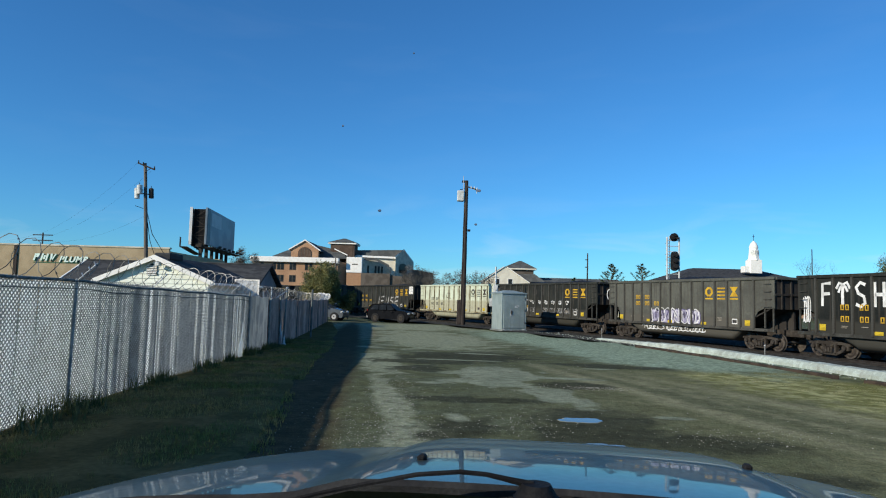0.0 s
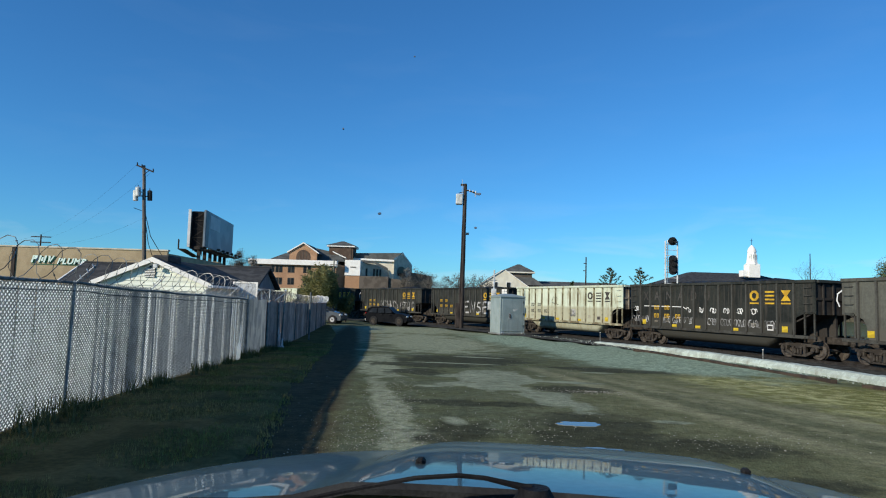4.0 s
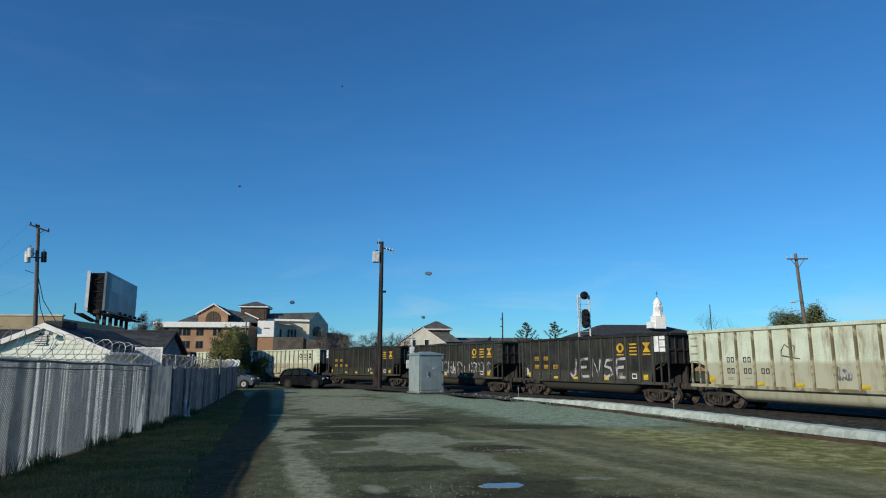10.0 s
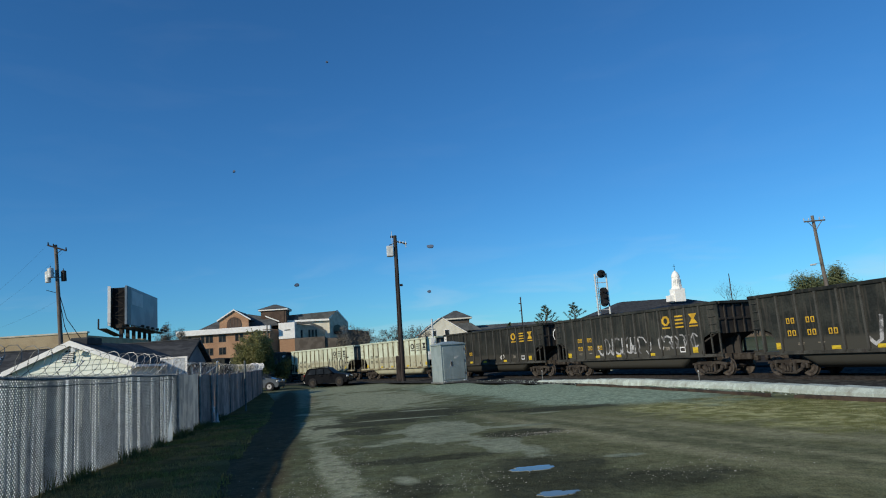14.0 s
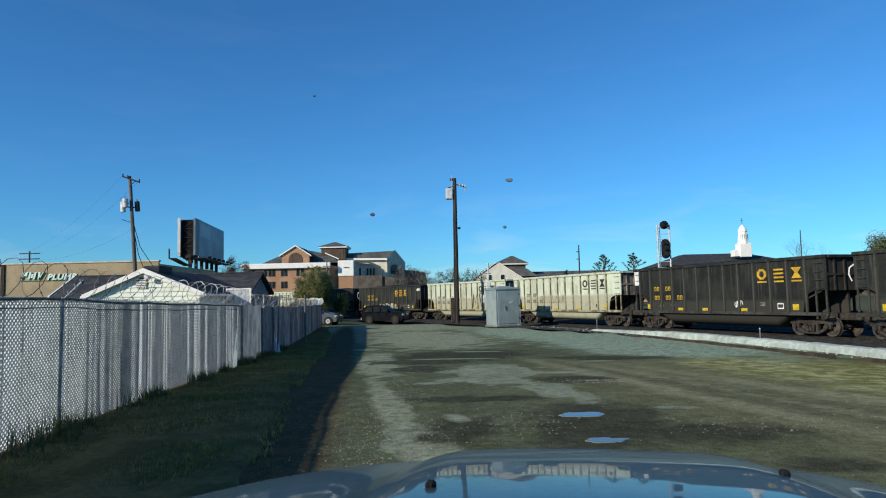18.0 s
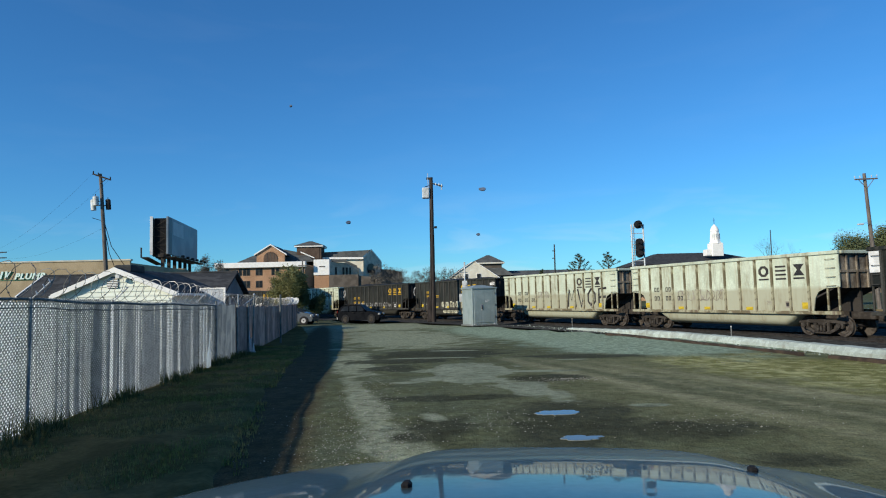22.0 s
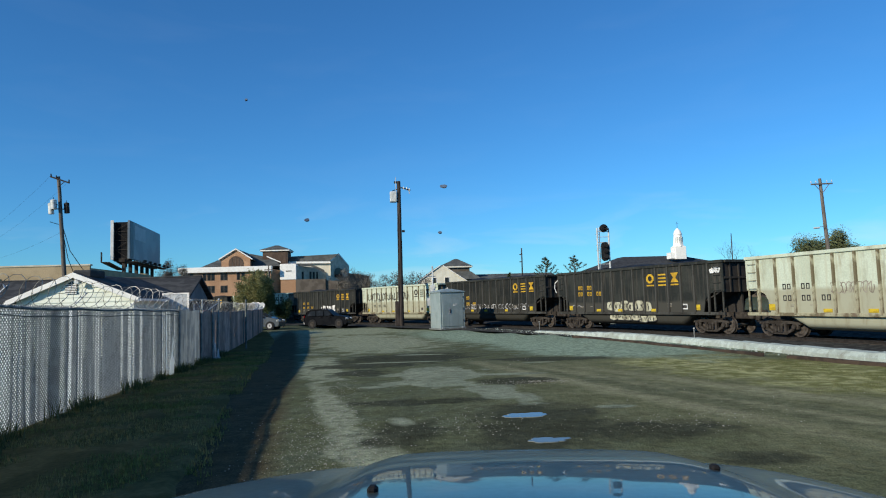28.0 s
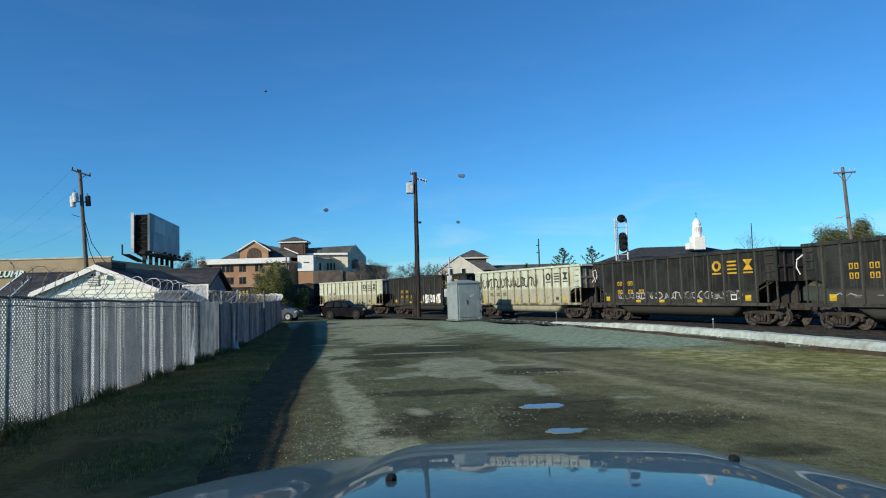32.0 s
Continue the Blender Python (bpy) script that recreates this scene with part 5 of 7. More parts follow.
def build_houses():
    h = gable_house("house", "low house with a white clapboard gable and dark shingle roof", -14.82, 34, 5.5, 8.5, 2.86, 4.0, -0.4, M["siding"], M["shingle"], 0.3)
    part("floodlight", Geo().cbox(0.1, -0.45, 3.63, 0.32, -0.3, 3.83, 0.02).cyl((0.2, -0.35, 3.78), (0.05, -0.3, 3.98), 0.03, n=5), M["can"], h, "small pale floodlight at the peak")
    part("roof_cap", Geo().cbox(-0.35, 0.5, 4.0, 0.5, 2.2, 4.36, 0.04), M["shingle"], h)
    # low wing to its right with a lean-to roof and a pale wall
    w = thing("shed", "low grey shed with dark roof and pale corner panel", "shed", at=pose(-10.9, 38.5, -0.4))
    # wall colour kept dark grey to stand for shade on the shed
    part("wall", Geo().cbox(-3.4, 0, 0, 0.55, 5.5, 2.6, 0.02), M["greywall"], w)
    part("roof", Geo().slab([(-3.6, 2.6), (0.75, 2.6), (0.75, 2.7), (-3.6, 2.7)], "y", -0.3, 5.7), M["shingle"], w)
    part("panel", Geo().cbox(-1.05, -0.37, 2.15, 0.25, -0.32, 3.08, 0.01), M["galv"], w, "pale galvanised panel")
    for bx in ((-1.12, 3.08, 0.32, 3.16), (0.22, 0.0, 0.32, 3.08), (-1.12, 0.0, -1.05, 3.08)):
        part("panel_edge", Geo().box(bx[0], -0.41, bx[1], bx[2], -0.36, bx[3]), M["trimwhite"], w)
    part("downpipe", Geo().cyl((0.5, -0.08, 0), (0.5, -0.08, 2.6), 0.05, n=6), M["trimwhite"], w)
    # dark-roofed house behind
    h = thing("house", "grey house with a long dark shingle roof", "house", at=pose(-19.3, 45.4, -0.4))
    W, D = 13.0, 5.6
    part("wall", Geo().box(-W / 2, 0.2, 0, W / 2, D - 0.2, 3.0), M["greywall"], h)
    for s in (-1, 1):
        part("gable", Geo().slab([(0.2, 3.0), (D - 0.2, 3.0), (D / 2, 4.3)], "x", min(s * W / 2, s * (W / 2 - 0.15)), max(s * W / 2, s * (W / 2 - 0.15))), M["greywall"], h)
    part("roof", Geo().slab([(-0.4, 2.9), (D / 2, 4.38), (D / 2, 4.53), (-0.4, 3.05)], "x", -W / 2 - 0.3, W / 2 + 0.3), M["shingle"], h)
    part("roof", Geo().slab([(D + 0.4, 2.9), (D / 2, 4.38), (D / 2, 4.53), (D + 0.4, 3.05)], "x", -W / 2 - 0.3, W / 2 + 0.3), M["shingle"], h)
    part("ridge", Geo().cbox(-W / 2 - 0.3, D / 2 - 0.15, 4.48, W / 2 + 0.3, D / 2 + 0.15, 4.58, 0.02), M["shingle"], h)
    part("verge", Geo().slab([(-0.45, 2.86), (D / 2, 4.35), (D / 2, 4.57), (-0.45, 3.08)], "x", -W / 2 - 0.4, -W / 2 - 0.3), M["trimwhite"], h, "white verge board")
    for x in (-2, 2.5):
        part("roof_vent", Geo().cyl((x, 1.9, 3.8), (x, 1.9, 4.4), 0.09, n=8), M["galv"], h)
    # tan shop
    s = thing("shop_building", "long tan brick shop with white coping and green sign", "building", at=pose(-40.5, 62, -0.4))
    part("wall", Geo().box(-3, 0, 0, 14.6, 0.3, 6.4), M["tanwall"], s)
    part("wall", Geo().box(14.3, 0.3, 0, 14.6, 16, 6.2), M["tanwall"], s)
    part("wall", Geo().box(-3, 0.3, 0, -2.7, 16, 6.4), M["tanwall"], s)
    part("wall", Geo().box(-2.7, 15.7, 0, 14.3, 16, 6.4), M["tanwall"], s)
    part("roof", Geo().box(-2.7, 0.3, 5.6, 14.3, 15.7, 5.8), M["brownroof"], s)
    part("coping", Geo().cbox(-3.1, -0.08, 6.40, 14.7, 0.4, 6.55, 0.02), M["coping"], s)
    part("corner_column", Geo().cbox(0.0, -0.12, 0, 0.35, 0.02, 6.4, 0.02), M["pole"], s)
    # slanted pale letters with green undersides; the first word is a plain mark
    sign = part("sign", Geo().cbox(1.85, -0.05, 4.80, 7.3, -0.005, 4.86, 0.01), M["greensign"], s, "green line under pale slanted letters")

    def mark(pts, x, z):
        for nm, dx, y0, y1, mat in (("mark_shadow", 0.07, -0.06, -0.004, "greensign"), ("mark", 0.0, -0.11, -0.065, "mint")):
            part(nm, Geo().slab([(x + a + 0.28 * c + dx, z + c - dx) for a, c in pts], "y", y0, y1), M[mat], s if nm == "mark" else sign)
    bar = lambda x0, x1, z0, z1: [(x0, z0), (x1, z0), (x1, z1), (x0, z1)]
    for q in (bar(0, 0.17, 0, 0.66), bar(0.2, 0.5, 0.3, 0.66), bar(0.66, 0.83, 0, 0.66), bar(0.9, 1.07, 0.12, 0.5), bar(1.14, 1.31, 0, 0.66), [(1.62, 0), (1.8, 0), (1.66, 0.66), (1.46, 0.66)], [(1.66, 0), (1.8, 0), (2.05, 0.66), (1.9, 0.66)]):
        mark(q, 1.85, 5.0)
    for dx, y, mat, nm in ((0.06, -0.03, "greensign", "letter_shadow"), (0.0, -0.08, "mint", "lettering")):
        cu = bpy.data.curves.new("sign_text", "FONT")
        cu.body, cu.size, cu.offset, cu.extrude, cu.resolution_u, cu.shear, cu.space_character = "PLUMB", 0.74, 0.03, 0.02, 3, 0.28, 1.12
        ob = bpy.data.objects.new("sign_text", cu)
        me = bpy.data.meshes.new_from_object(ob)
        bpy.data.objects.remove(ob)
        wide = 2.75 / max(v.co.x for v in me.vertices)
        g = Geo()
        g.add([(4.3 + v.co.x * wide + dx, y - v.co.z, 4.93 + v.co.y - dx) for v in me.vertices], [tuple(p.vertices) for p in me.polygons])
        part(nm, g, M[mat], s)


def build_brick_building():
    """Large brick building with white cornice, central gable, tower and a right wing."""
    b = thing("brick_building", "large red brick building with white cornices, gables and dark hipped roofs", "building", at=pose(0, 150, -0.4))
    z0 = 0.4
    part("wall", Geo().box(-43.5, 0, 0, -24.0, 0.5, 10.1), M["brick"], b)
    part("wall", Geo().box(-43.5, 0.5, 0, -43.0, 18, 9.6), M["brick"], b)
    part("wall", Geo().box(-24.9, 0.5, 0, -24.3, 18, 9.6), M["brick"], b)
    part("cornice", Geo().cbox(-43.9, -0.8, 10.0, -23.7, 0.6, 11.2, 0.08), M["trimwhite"], b, "deep white cornice")
    part("flat_roof", Geo().box(-43.5, 0.6, 11.0, -24.0, 18, 11.2), M["slate"], b)
    # gable block
    part("gable_wall", Geo().slab([(-35.0, 11.1), (-28.7, 11.1), (-28.7, 13.0), (-31.8, 15.0), (-35.0, 13.1)], "y", 1.0, 2.0), M["brick"], b)
    for a, c in (((-35.5, 12.85), (-31.8, 15.12)), ((-28.2, 12.75), (-31.8, 15.12))):
        part("verge", Geo().slab([a, c, (c[0], c[1] + 0.28), (a[0], a[1] + 0.28)], "y", 0.6, 1.3), M["trimwhite"], b)
        part("gable_roof", Geo().slab([a, c, (c[0], c[1] + 0.22), (a[0], a[1] + 0.22)], "y", 1.3, 14), M["slate"], b)
    arc = [(-33.4, 11.2), (-30.3, 11.2)] + [(-31.85 + 1.55 * cos(pi * i / 10), 12.1 + 1.55 * sin(pi * i / 10)) for i in range(11)]
    win = part("arched_window", Geo().slab(arc, "y", 0.85, 1.02), M["darkbrick"], b, "recessed dark arch")
    for x in (-32.6, -31.85, -31.1):
        part("mullion", Geo().box(x - 0.05, 0.8, 11.2, x + 0.05, 0.86, 13.3), M["brownroof"], win)
    # hipped roofs behind and beside the gable
    g = Geo().loft([[(-40.6, 3, 11.2), (-34.0, 3, 11.2), (-34.0, 15, 11.2), (-40.6, 15, 11.2)], [(-37.5, 8, 13.3), (-34.0, 8, 13.3), (-34.0, 10, 13.3), (-37.5, 10, 13.3)]], smooth=False)
    part("hip_roof", g, M["slate"], b)
    g = Geo().loft([[(-29.5, 2.5, 11.3), (-22.0, 2.5, 11.3), (-22.0, 13, 11.3), (-29.5, 13, 11.3)], [(-30.0, 7, 14.6), (-25.2, 7, 13.6), (-25.2, 9, 13.6), (-30.0, 9, 14.6)]], smooth=False)
    part("hip_roof", g, M["slate"], b)
    part("ridge_trim", Geo().slab([(-25.3, 13.4), (-22.2, 12.0), (-22.2, 12.25), (-25.3, 13.65)], "y", 2.3, 2.6), M["trimwhite"], b)
    # tower
    part("tower", Geo().box(-26.8, 6, 11, -21.1, 12, 15.1), M["darkbrick"], b)
    part("tower_band", Geo().cbox(-27.3, 5.5, 14.95, -20.6, 12.5, 15.3, 0.05), M["trimwhite"], b)
    t = [(-27.5, 5.4), (-20.4, 5.4), (-20.4, 12.6), (-27.5, 12.6)]
    part("tower_roof", Geo().loft([[(x, y, 15.3) for x, y in t], [(-23.95 + (x + 23.95) * 0.1, 9 + (y - 9) * 0.1, 16.55) for x, y in t]], smooth=False), M["slate"], b)
    part("tower_vent", Geo().box(-26.4, 5.9, 12.2, -21.5, 6.02, 14.7), M["darkbrick"], b)

    def turned(pts, y0, k, thick=0.5):
        """A wall that recedes towards its far end: (x, z) points, depth growing with x."""
        x0 = min(p[0] for p in pts)
        return Geo().loft([[(x, y0 + (x - x0) * k, z) for x, z in pts], [(x + thick * 0.5, y0 + thick + (x - x0) * k, z) for x, z in pts]], smooth=False)

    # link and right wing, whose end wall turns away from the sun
    part("link_wall", turned([(-24.0, 0), (-21.6, 0), (-21.6, 10.0), (-24.0, 10.6)], 0.6, 1.2), M["brick"], b)
    part("white_bay", Geo().cbox(-22.2, 1.2, 8.05, -18.6, 5, 11.65, 0.05), M["trimwhite"], b)
    part("bay_base", Geo().box(-22.1, 1.4, 0, -18.7, 5, 8.05), M["brick"], b)
    part("sign_bar", Geo().box(-20.9, 1.15, 9.9, -19.6, 1.21, 10.1), M["inkblack"], b)
    # wing wall and gable take a darker tan, so the colour holds their shade
    part("wing_wall", turned([(-18.6, 0), (-12.6, 0), (-12.6, 9.7), (-14.6, 10.9), (-18.6, 11.2)], 2.4, 0.92), M["coping"], b, "upper wall in tan darkened for shade")
    part("lean_roof", Geo().slab([(-18.4, 11.2), (-15.6, 11.1), (-12.4, 9.5), (-12.6, 10.2), (-15.4, 11.6), (-18.0, 11.8)], "y", 3.0, 4.2), M["slate"], b)
    part("wing_roof", Geo().slab([(-21.7, 12.5), (-11.2, 12.3), (-9.7, 14.1), (-21.2, 13.75)], "y", 8, 12), M["slate"], b)
    part("wing_eave", Geo().slab([(-21.8, 12.1), (-11.2, 11.9), (-11.2, 12.35), (-21.8, 12.55)], "y", 7.4, 7.9), M["trimwhite"], b)
    part("wing_gable", turned([(-11.3, 0), (-7.5, 0), (-7.5, 11.4), (-9.6, 14.1), (-11.3, 12.2)], 7.0, 1.6), M["coping"], b, "gable end in tan darkened for shade")
    for x0, x1, za, zb in ((-11.4, -9.6, 12.2, 14.2), (-9.6, -7.4, 14.2, 11.4)):
        part("verge", turned([(x0, za), (x1, zb), (x1, zb + 0.2), (x0, za + 0.2)], 6.6 + (x0 + 11.4) * 1.6, 1.6, 0.3), M["trimwhite"], b)
    arch_ = [(-9.6 + 0.8 * cos(pi * i / 8), 10.0 + 0.9 * sin(pi * i / 8)) for i in range(9)] + [(-10.4, 8.6), (-8.8, 8.6)]
    part("gable_window", turned(arch_, 8.0, 1.6, 0.1), M["glassdark"], b)
    part("wing_wall", Geo().box(-21.5, 8.1, 0, -11.2, 8.5, 12.3), M["stucco"], b, "pale upper wall")
    part("low_wing", Geo().box(-18.6, 0, 0, -12.0, 3, 8.0), M["brownroof"], b, "low brown annex")
    part("low_wing", Geo().slab([(-12.0, 0), (-7.0, 0), (-7.0, 7.2), (-12.0, 7.7)], "y", 0.5, 3.5), M["brownroof"], b, "low brown annex")
    part("low_wing", turned([(-7.3, 0), (-3.8, 0), (-3.8, 9.0), (-7.3, 9.5)], 9.0, 1.2, 3.0), M["brownroof"], b, "low dark annex")
    # windows
    for zz in (8.25, 5.5, 2.3):
        for x in (-41.2, -38.4, -37.45, -36.6, -34.6, -33.85, -31.1, -30.1, -27.6, -26.7, -24.6):
            window(b, x, 0.0, zz, 0.78, 1.6, "brownroof")
    for x in (-17.4, -15.8, -15.1, -14.4):
        m = pose(x, 2.28 + (x + 18.6) * 0.92, 0, rz=42.6)
        window(b, 0, 0, 8.0, 0.5, 1.9, "brownroof", m)


def build_far():
    # cream house with cupola
    h = thing("cream_building", "cream stucco building with a broad gable and a hipped cupola", "building", at=pose(12, 122, -0.4))
    part("wall", Geo().slab([(-4.8, 0), (4.2, 0), (4.2, 5.8), (0.1, 8.6), (-0.8, 8.6), (-4.8, 5.8)], "y", 0, 0.5), M["stucco"], h)
    part("side", Geo().box(-4.7, 0.5, 0, 4.1, 14, 5.6), M["stucco"], h)
    for a, c in (((-5.4, 5.45), (-0.6, 8.7)), ((4.8, 5.4), (-0.1, 8.7))):
        part("roof", Geo().slab([a, c, (c[0], c[1] + 0.14), (a[0], a[1] + 0.14)], "y", -0.12, 14), M["slate"], h)
        part("fascia", Geo().slab([a, c, (c[0], c[1] + 0.16), (a[0], a[1] + 0.16)], "y", -0.22, -0.124), M["trimwhite"], h)
    t = [(-0.7, 3), (6.0, 3), (6.0, 9), (-0.7, 9)]
    part("skirt_roof", Geo().loft([[(-1.2, 2.4, 6.2), (7.6, 2.4, 6.2), (7.6, 9.6, 6.2), (-1.2, 9.6, 6.2)], [(-0.2, 3.3, 7.7), (5.6, 3.3, 7.7), (5.6, 8.7, 7.7), (-0.2, 8.7, 7.7)]], smooth=False), M["slate"], h)
    part("cupola", Geo().box(-0.1, 3.4, 5, 5.4, 8.6, 8.5), M["brownroof"], h)
    part("cupola_band", Geo().cbox(-0.6, 2.9, 8.45, 5.9, 9.1, 8.72, 0.05), M["stucco"], h)
    part("cupola_roof", Geo().loft([[(x, y, 8.72) for x, y in t], [(3.1 + (x - 2.65) * 0.08, 6 + (y - 6) * 0.08, 10.3) for x, y in t]], smooth=False), M["slate"], h)
    part("wing", Geo().box(4.1, 2, 0, 22, 12, 5.5), M["stucco"], h)
    part("wing_roof", Geo().slab([(1.5, 5.4), (12.5, 5.4), (7, 7.2)], "x", 4, 22.5, ), M["slate"], h)
    window(h, -1.8, 0, 5.2, 0.9, 1.4)
    window(h, 0.6, 0, 5.2, 0.9, 1.4)
    # church
    c = thing("church", "church with a dark hipped roof and a bright white steeple", "church", at=pose(78, 172, -0.4))
    roof0 = [(-17, 0), (19, 0), (19, 26), (-17, 26)]
    part("body", Geo().box(-15.5, 1, 0, 17.5, 25, 9.8), M["brick"], c)
    part("roof", Geo().loft([[(x, y, 9.6) for x, y in roof0], [(-8.0, 11, 13.1), (9.0, 11, 13.1), (9.0, 15, 13.1), (-8.0, 15, 13.1)]], smooth=False), M["shingle"], c)
    part("porch_roof", Geo().slab([(-26, 8.2), (-14, 8.2), (-14, 9.4), (-24, 9.0)], "y", 4, 12), M["shingle"], c)
    X = 5.5
    st = part("steeple", Geo().cbox(X - 1.55, 2.45, 11.6, X + 1.55, 5.55, 15.2, 0.08), M["trimwhite"], c, "white steeple base")
    part("side_block", Geo().cbox(X - 3.0, 2.8, 11.8, X - 1.55, 5.2, 13.5, 0.05), M["trimwhite"], c)
    part("belfry", Geo().cyl((X, 4, 15.2), (X, 4, 18.6), 1.5, 1.12, 8, smooth=False), M["trimwhite"], c)
    part("cornice", Geo().cyl((X, 4, 15.1), (X, 4, 15.5), 1.75, 1.6, 8, smooth=False), M["trimwhite"], c)
    part("dome", Geo().loft([[(X + r * cos(2 * pi * i / 16), 4 + r * sin(2 * pi * i / 16), z) for i in range(16)] for r, z in ((1.2, 18.5), (1.05, 19.1), (0.78, 19.7), (0.42, 20.1), (0.12, 20.4))]), M["trimwhite"], c, "small pale dome")
    part("finial", Geo().cyl((X, 4, 20.4), (X, 4, 22.2), 0.06, n=6).cyl((X - 0.4, 4, 21.6), (X + 0.4, 4, 21.6), 0.05, n=5), M["black"], c)
    for i in range(3):
        a = -pi / 2 + (i - 1) * pi / 4
        part("louver", Geo().cbox(-0.35, -0.06, 16.0, 0.35, 0.06, 17.8, 0.02, pose(X + 1.24 * cos(a), 4 + 1.24 * sin(a), 0, rz=math.degrees(a) + 90)), M["can"], st)


# ---- trees ----
def leaf_cloud(g, spots, size, rnd, n):
    for _ in range(n):
        x, y, z, r = rnd.choice(spots)
        u = Vector((rnd.gauss(0, 1), rnd.gauss(0, 1), rnd.gauss(0, 0.8)))
        p = Vector((x, y, z)) + u.normalized() * r * rnd.random() ** 0.45
        s = size * rnd.uniform(0.5, 1.4)
        a = Vector((rnd.gauss(0, 1), rnd.gauss(0, 1), rnd.gauss(0, 1))).normalized()
        b = a.orthogonal().normalized()
        g.add([p - a * s, p + b * s * 0.5, p + a * s, p - b * s * 0.5], [(0, 1, 2, 3)])


def limbs(g, p, d, length, r, depth, rnd, tips, spread=0.55):
    pts, q, v = [p], Vector(p), Vector(d).normalized()
    for _ in range(4):
        v = (v + Vector((rnd.gauss(0, 0.16), rnd.gauss(0, 0.16), rnd.gauss(0.03, 0.1)))).normalized()
        q = q + v * length / 4
        pts.append(tuple(q))
    g.tube(pts, [r * (1 - 0.14 * i) for i in range(5)], 5 if depth > 1 else 3)
    if depth <= 0:
        tips.append(q)
        return
    for k in range(rnd.choice((2, 3, 3))):
        w = (v + Vector((rnd.gauss(0, spread), rnd.gauss(0, spread), rnd.gauss(0.12, spread * 0.6)))).normalized()
        limbs(g, pts[rnd.choice((3, 4, 4))], w, length * rnd.uniform(0.6, 0.8), r * 0.55, depth - 1, rnd, tips, spread)


def tree(name, label, x, y, base, h, leaves, leafmat, seed, leafsize=0.2, n=3000, depth=3, r=0.18, crown=0.7, span=None, bark="bark"):
    rnd = random.Random(seed)
    t = thing(name, label, "tree", at=pose(x, y, base))
    g, tips = Geo(), []
    limbs(g, (0, 0, 0), (rnd.gauss(0, 0.05), rnd.gauss(0, 0.05), 1), h * 0.42, r, depth, rnd, tips)
    if span:
        kz = (h - crown * 0.7) / max(p.z for p in tips)
        kx = span / max(max(abs(p.x), abs(p.y)) for p in tips)
        g.v = [(x * kx, y * kx, z * kz) for x, y, z in g.v]
        tips = [Vector((p.x * kx, p.y * kx, p.z * kz)) for p in tips]
        tips += [Vector((p.x * k, p.y * k, p.z * k)) for p in tips for k in (0.6, 0.8)]
    part("trunk", g, M[bark], t, "branching trunk", fix=False)
    if leaves:
        g = Geo()
        leaf_cloud(g, [(p.x, p.y, p.z, crown * rnd.uniform(0.5, 1.2)) for p in tips], leafsize, rnd, n)
        part("crown", g, M[leafmat], t, fix=False)
    return t


def conifer(x, y, base, h, w, seed):
    """An old pine: a bare stem with upswept boughs that end in clumps of needles."""
    rnd = random.Random(seed)
    t = thing("conifer", "dark green pine with ragged upswept boughs behind the train", "tree", at=pose(x, y, base), group="conifers")
    wood, g = Geo(), Geo()
    lean = [(rnd.gauss(0, 0.05) * i, rnd.gauss(0, 0.05) * i, h * i / 6) for i in range(7)]
    wood.tube(lean, [0.17 * (1 - 0.14 * i) for i in range(7)], 7)
    for k in range(40):
        u = 0.35 + 0.65 * (k + rnd.random()) / 40
        i = min(5, int(u * 6))
        f = u * 6 - i
        p = Vector(lean[i]) * (1 - f) + Vector(lean[i + 1]) * f
        a = k * 2.4 + rnd.uniform(-0.5, 0.5)
        r = w * min(1.0, 0.12 + 2.6 * (1 - u)) * rnd.uniform(0.55, 1.15)
        rise = rnd.uniform(0.15, 0.75) * r
        pts = [p + Vector((cos(a) * r * q, sin(a) * r * q, rise * q * q)) for q in (0, 0.35, 0.7, 1.0)]
        wood.tube(pts, [0.035, 0.028, 0.02, 0.01], 4)
        for q in (0.45, 0.62, 0.78, 0.9, 1.0):
            c = p + Vector((cos(a) * r * q, sin(a) * r * q, rise * q * q))
            size = rnd.uniform(0.16, 0.30)
            for _ in range(20):
                d = Vector((rnd.gauss(0, 1), rnd.gauss(0, 1), rnd.gauss(0.5, 0.8))).normalized()
                o = d.orthogonal().normalized() * 0.035
                e = c + d * size * rnd.uniform(0.6, 1.5)
                g.add([c + d * size * 0.15 - o, c + d * size * 0.15 + o, e], [(0, 1, 2)])
    part("trunk", wood, M["bark"], t, fix=False)
    part("crown", g, M["needle"], t, fix=False)


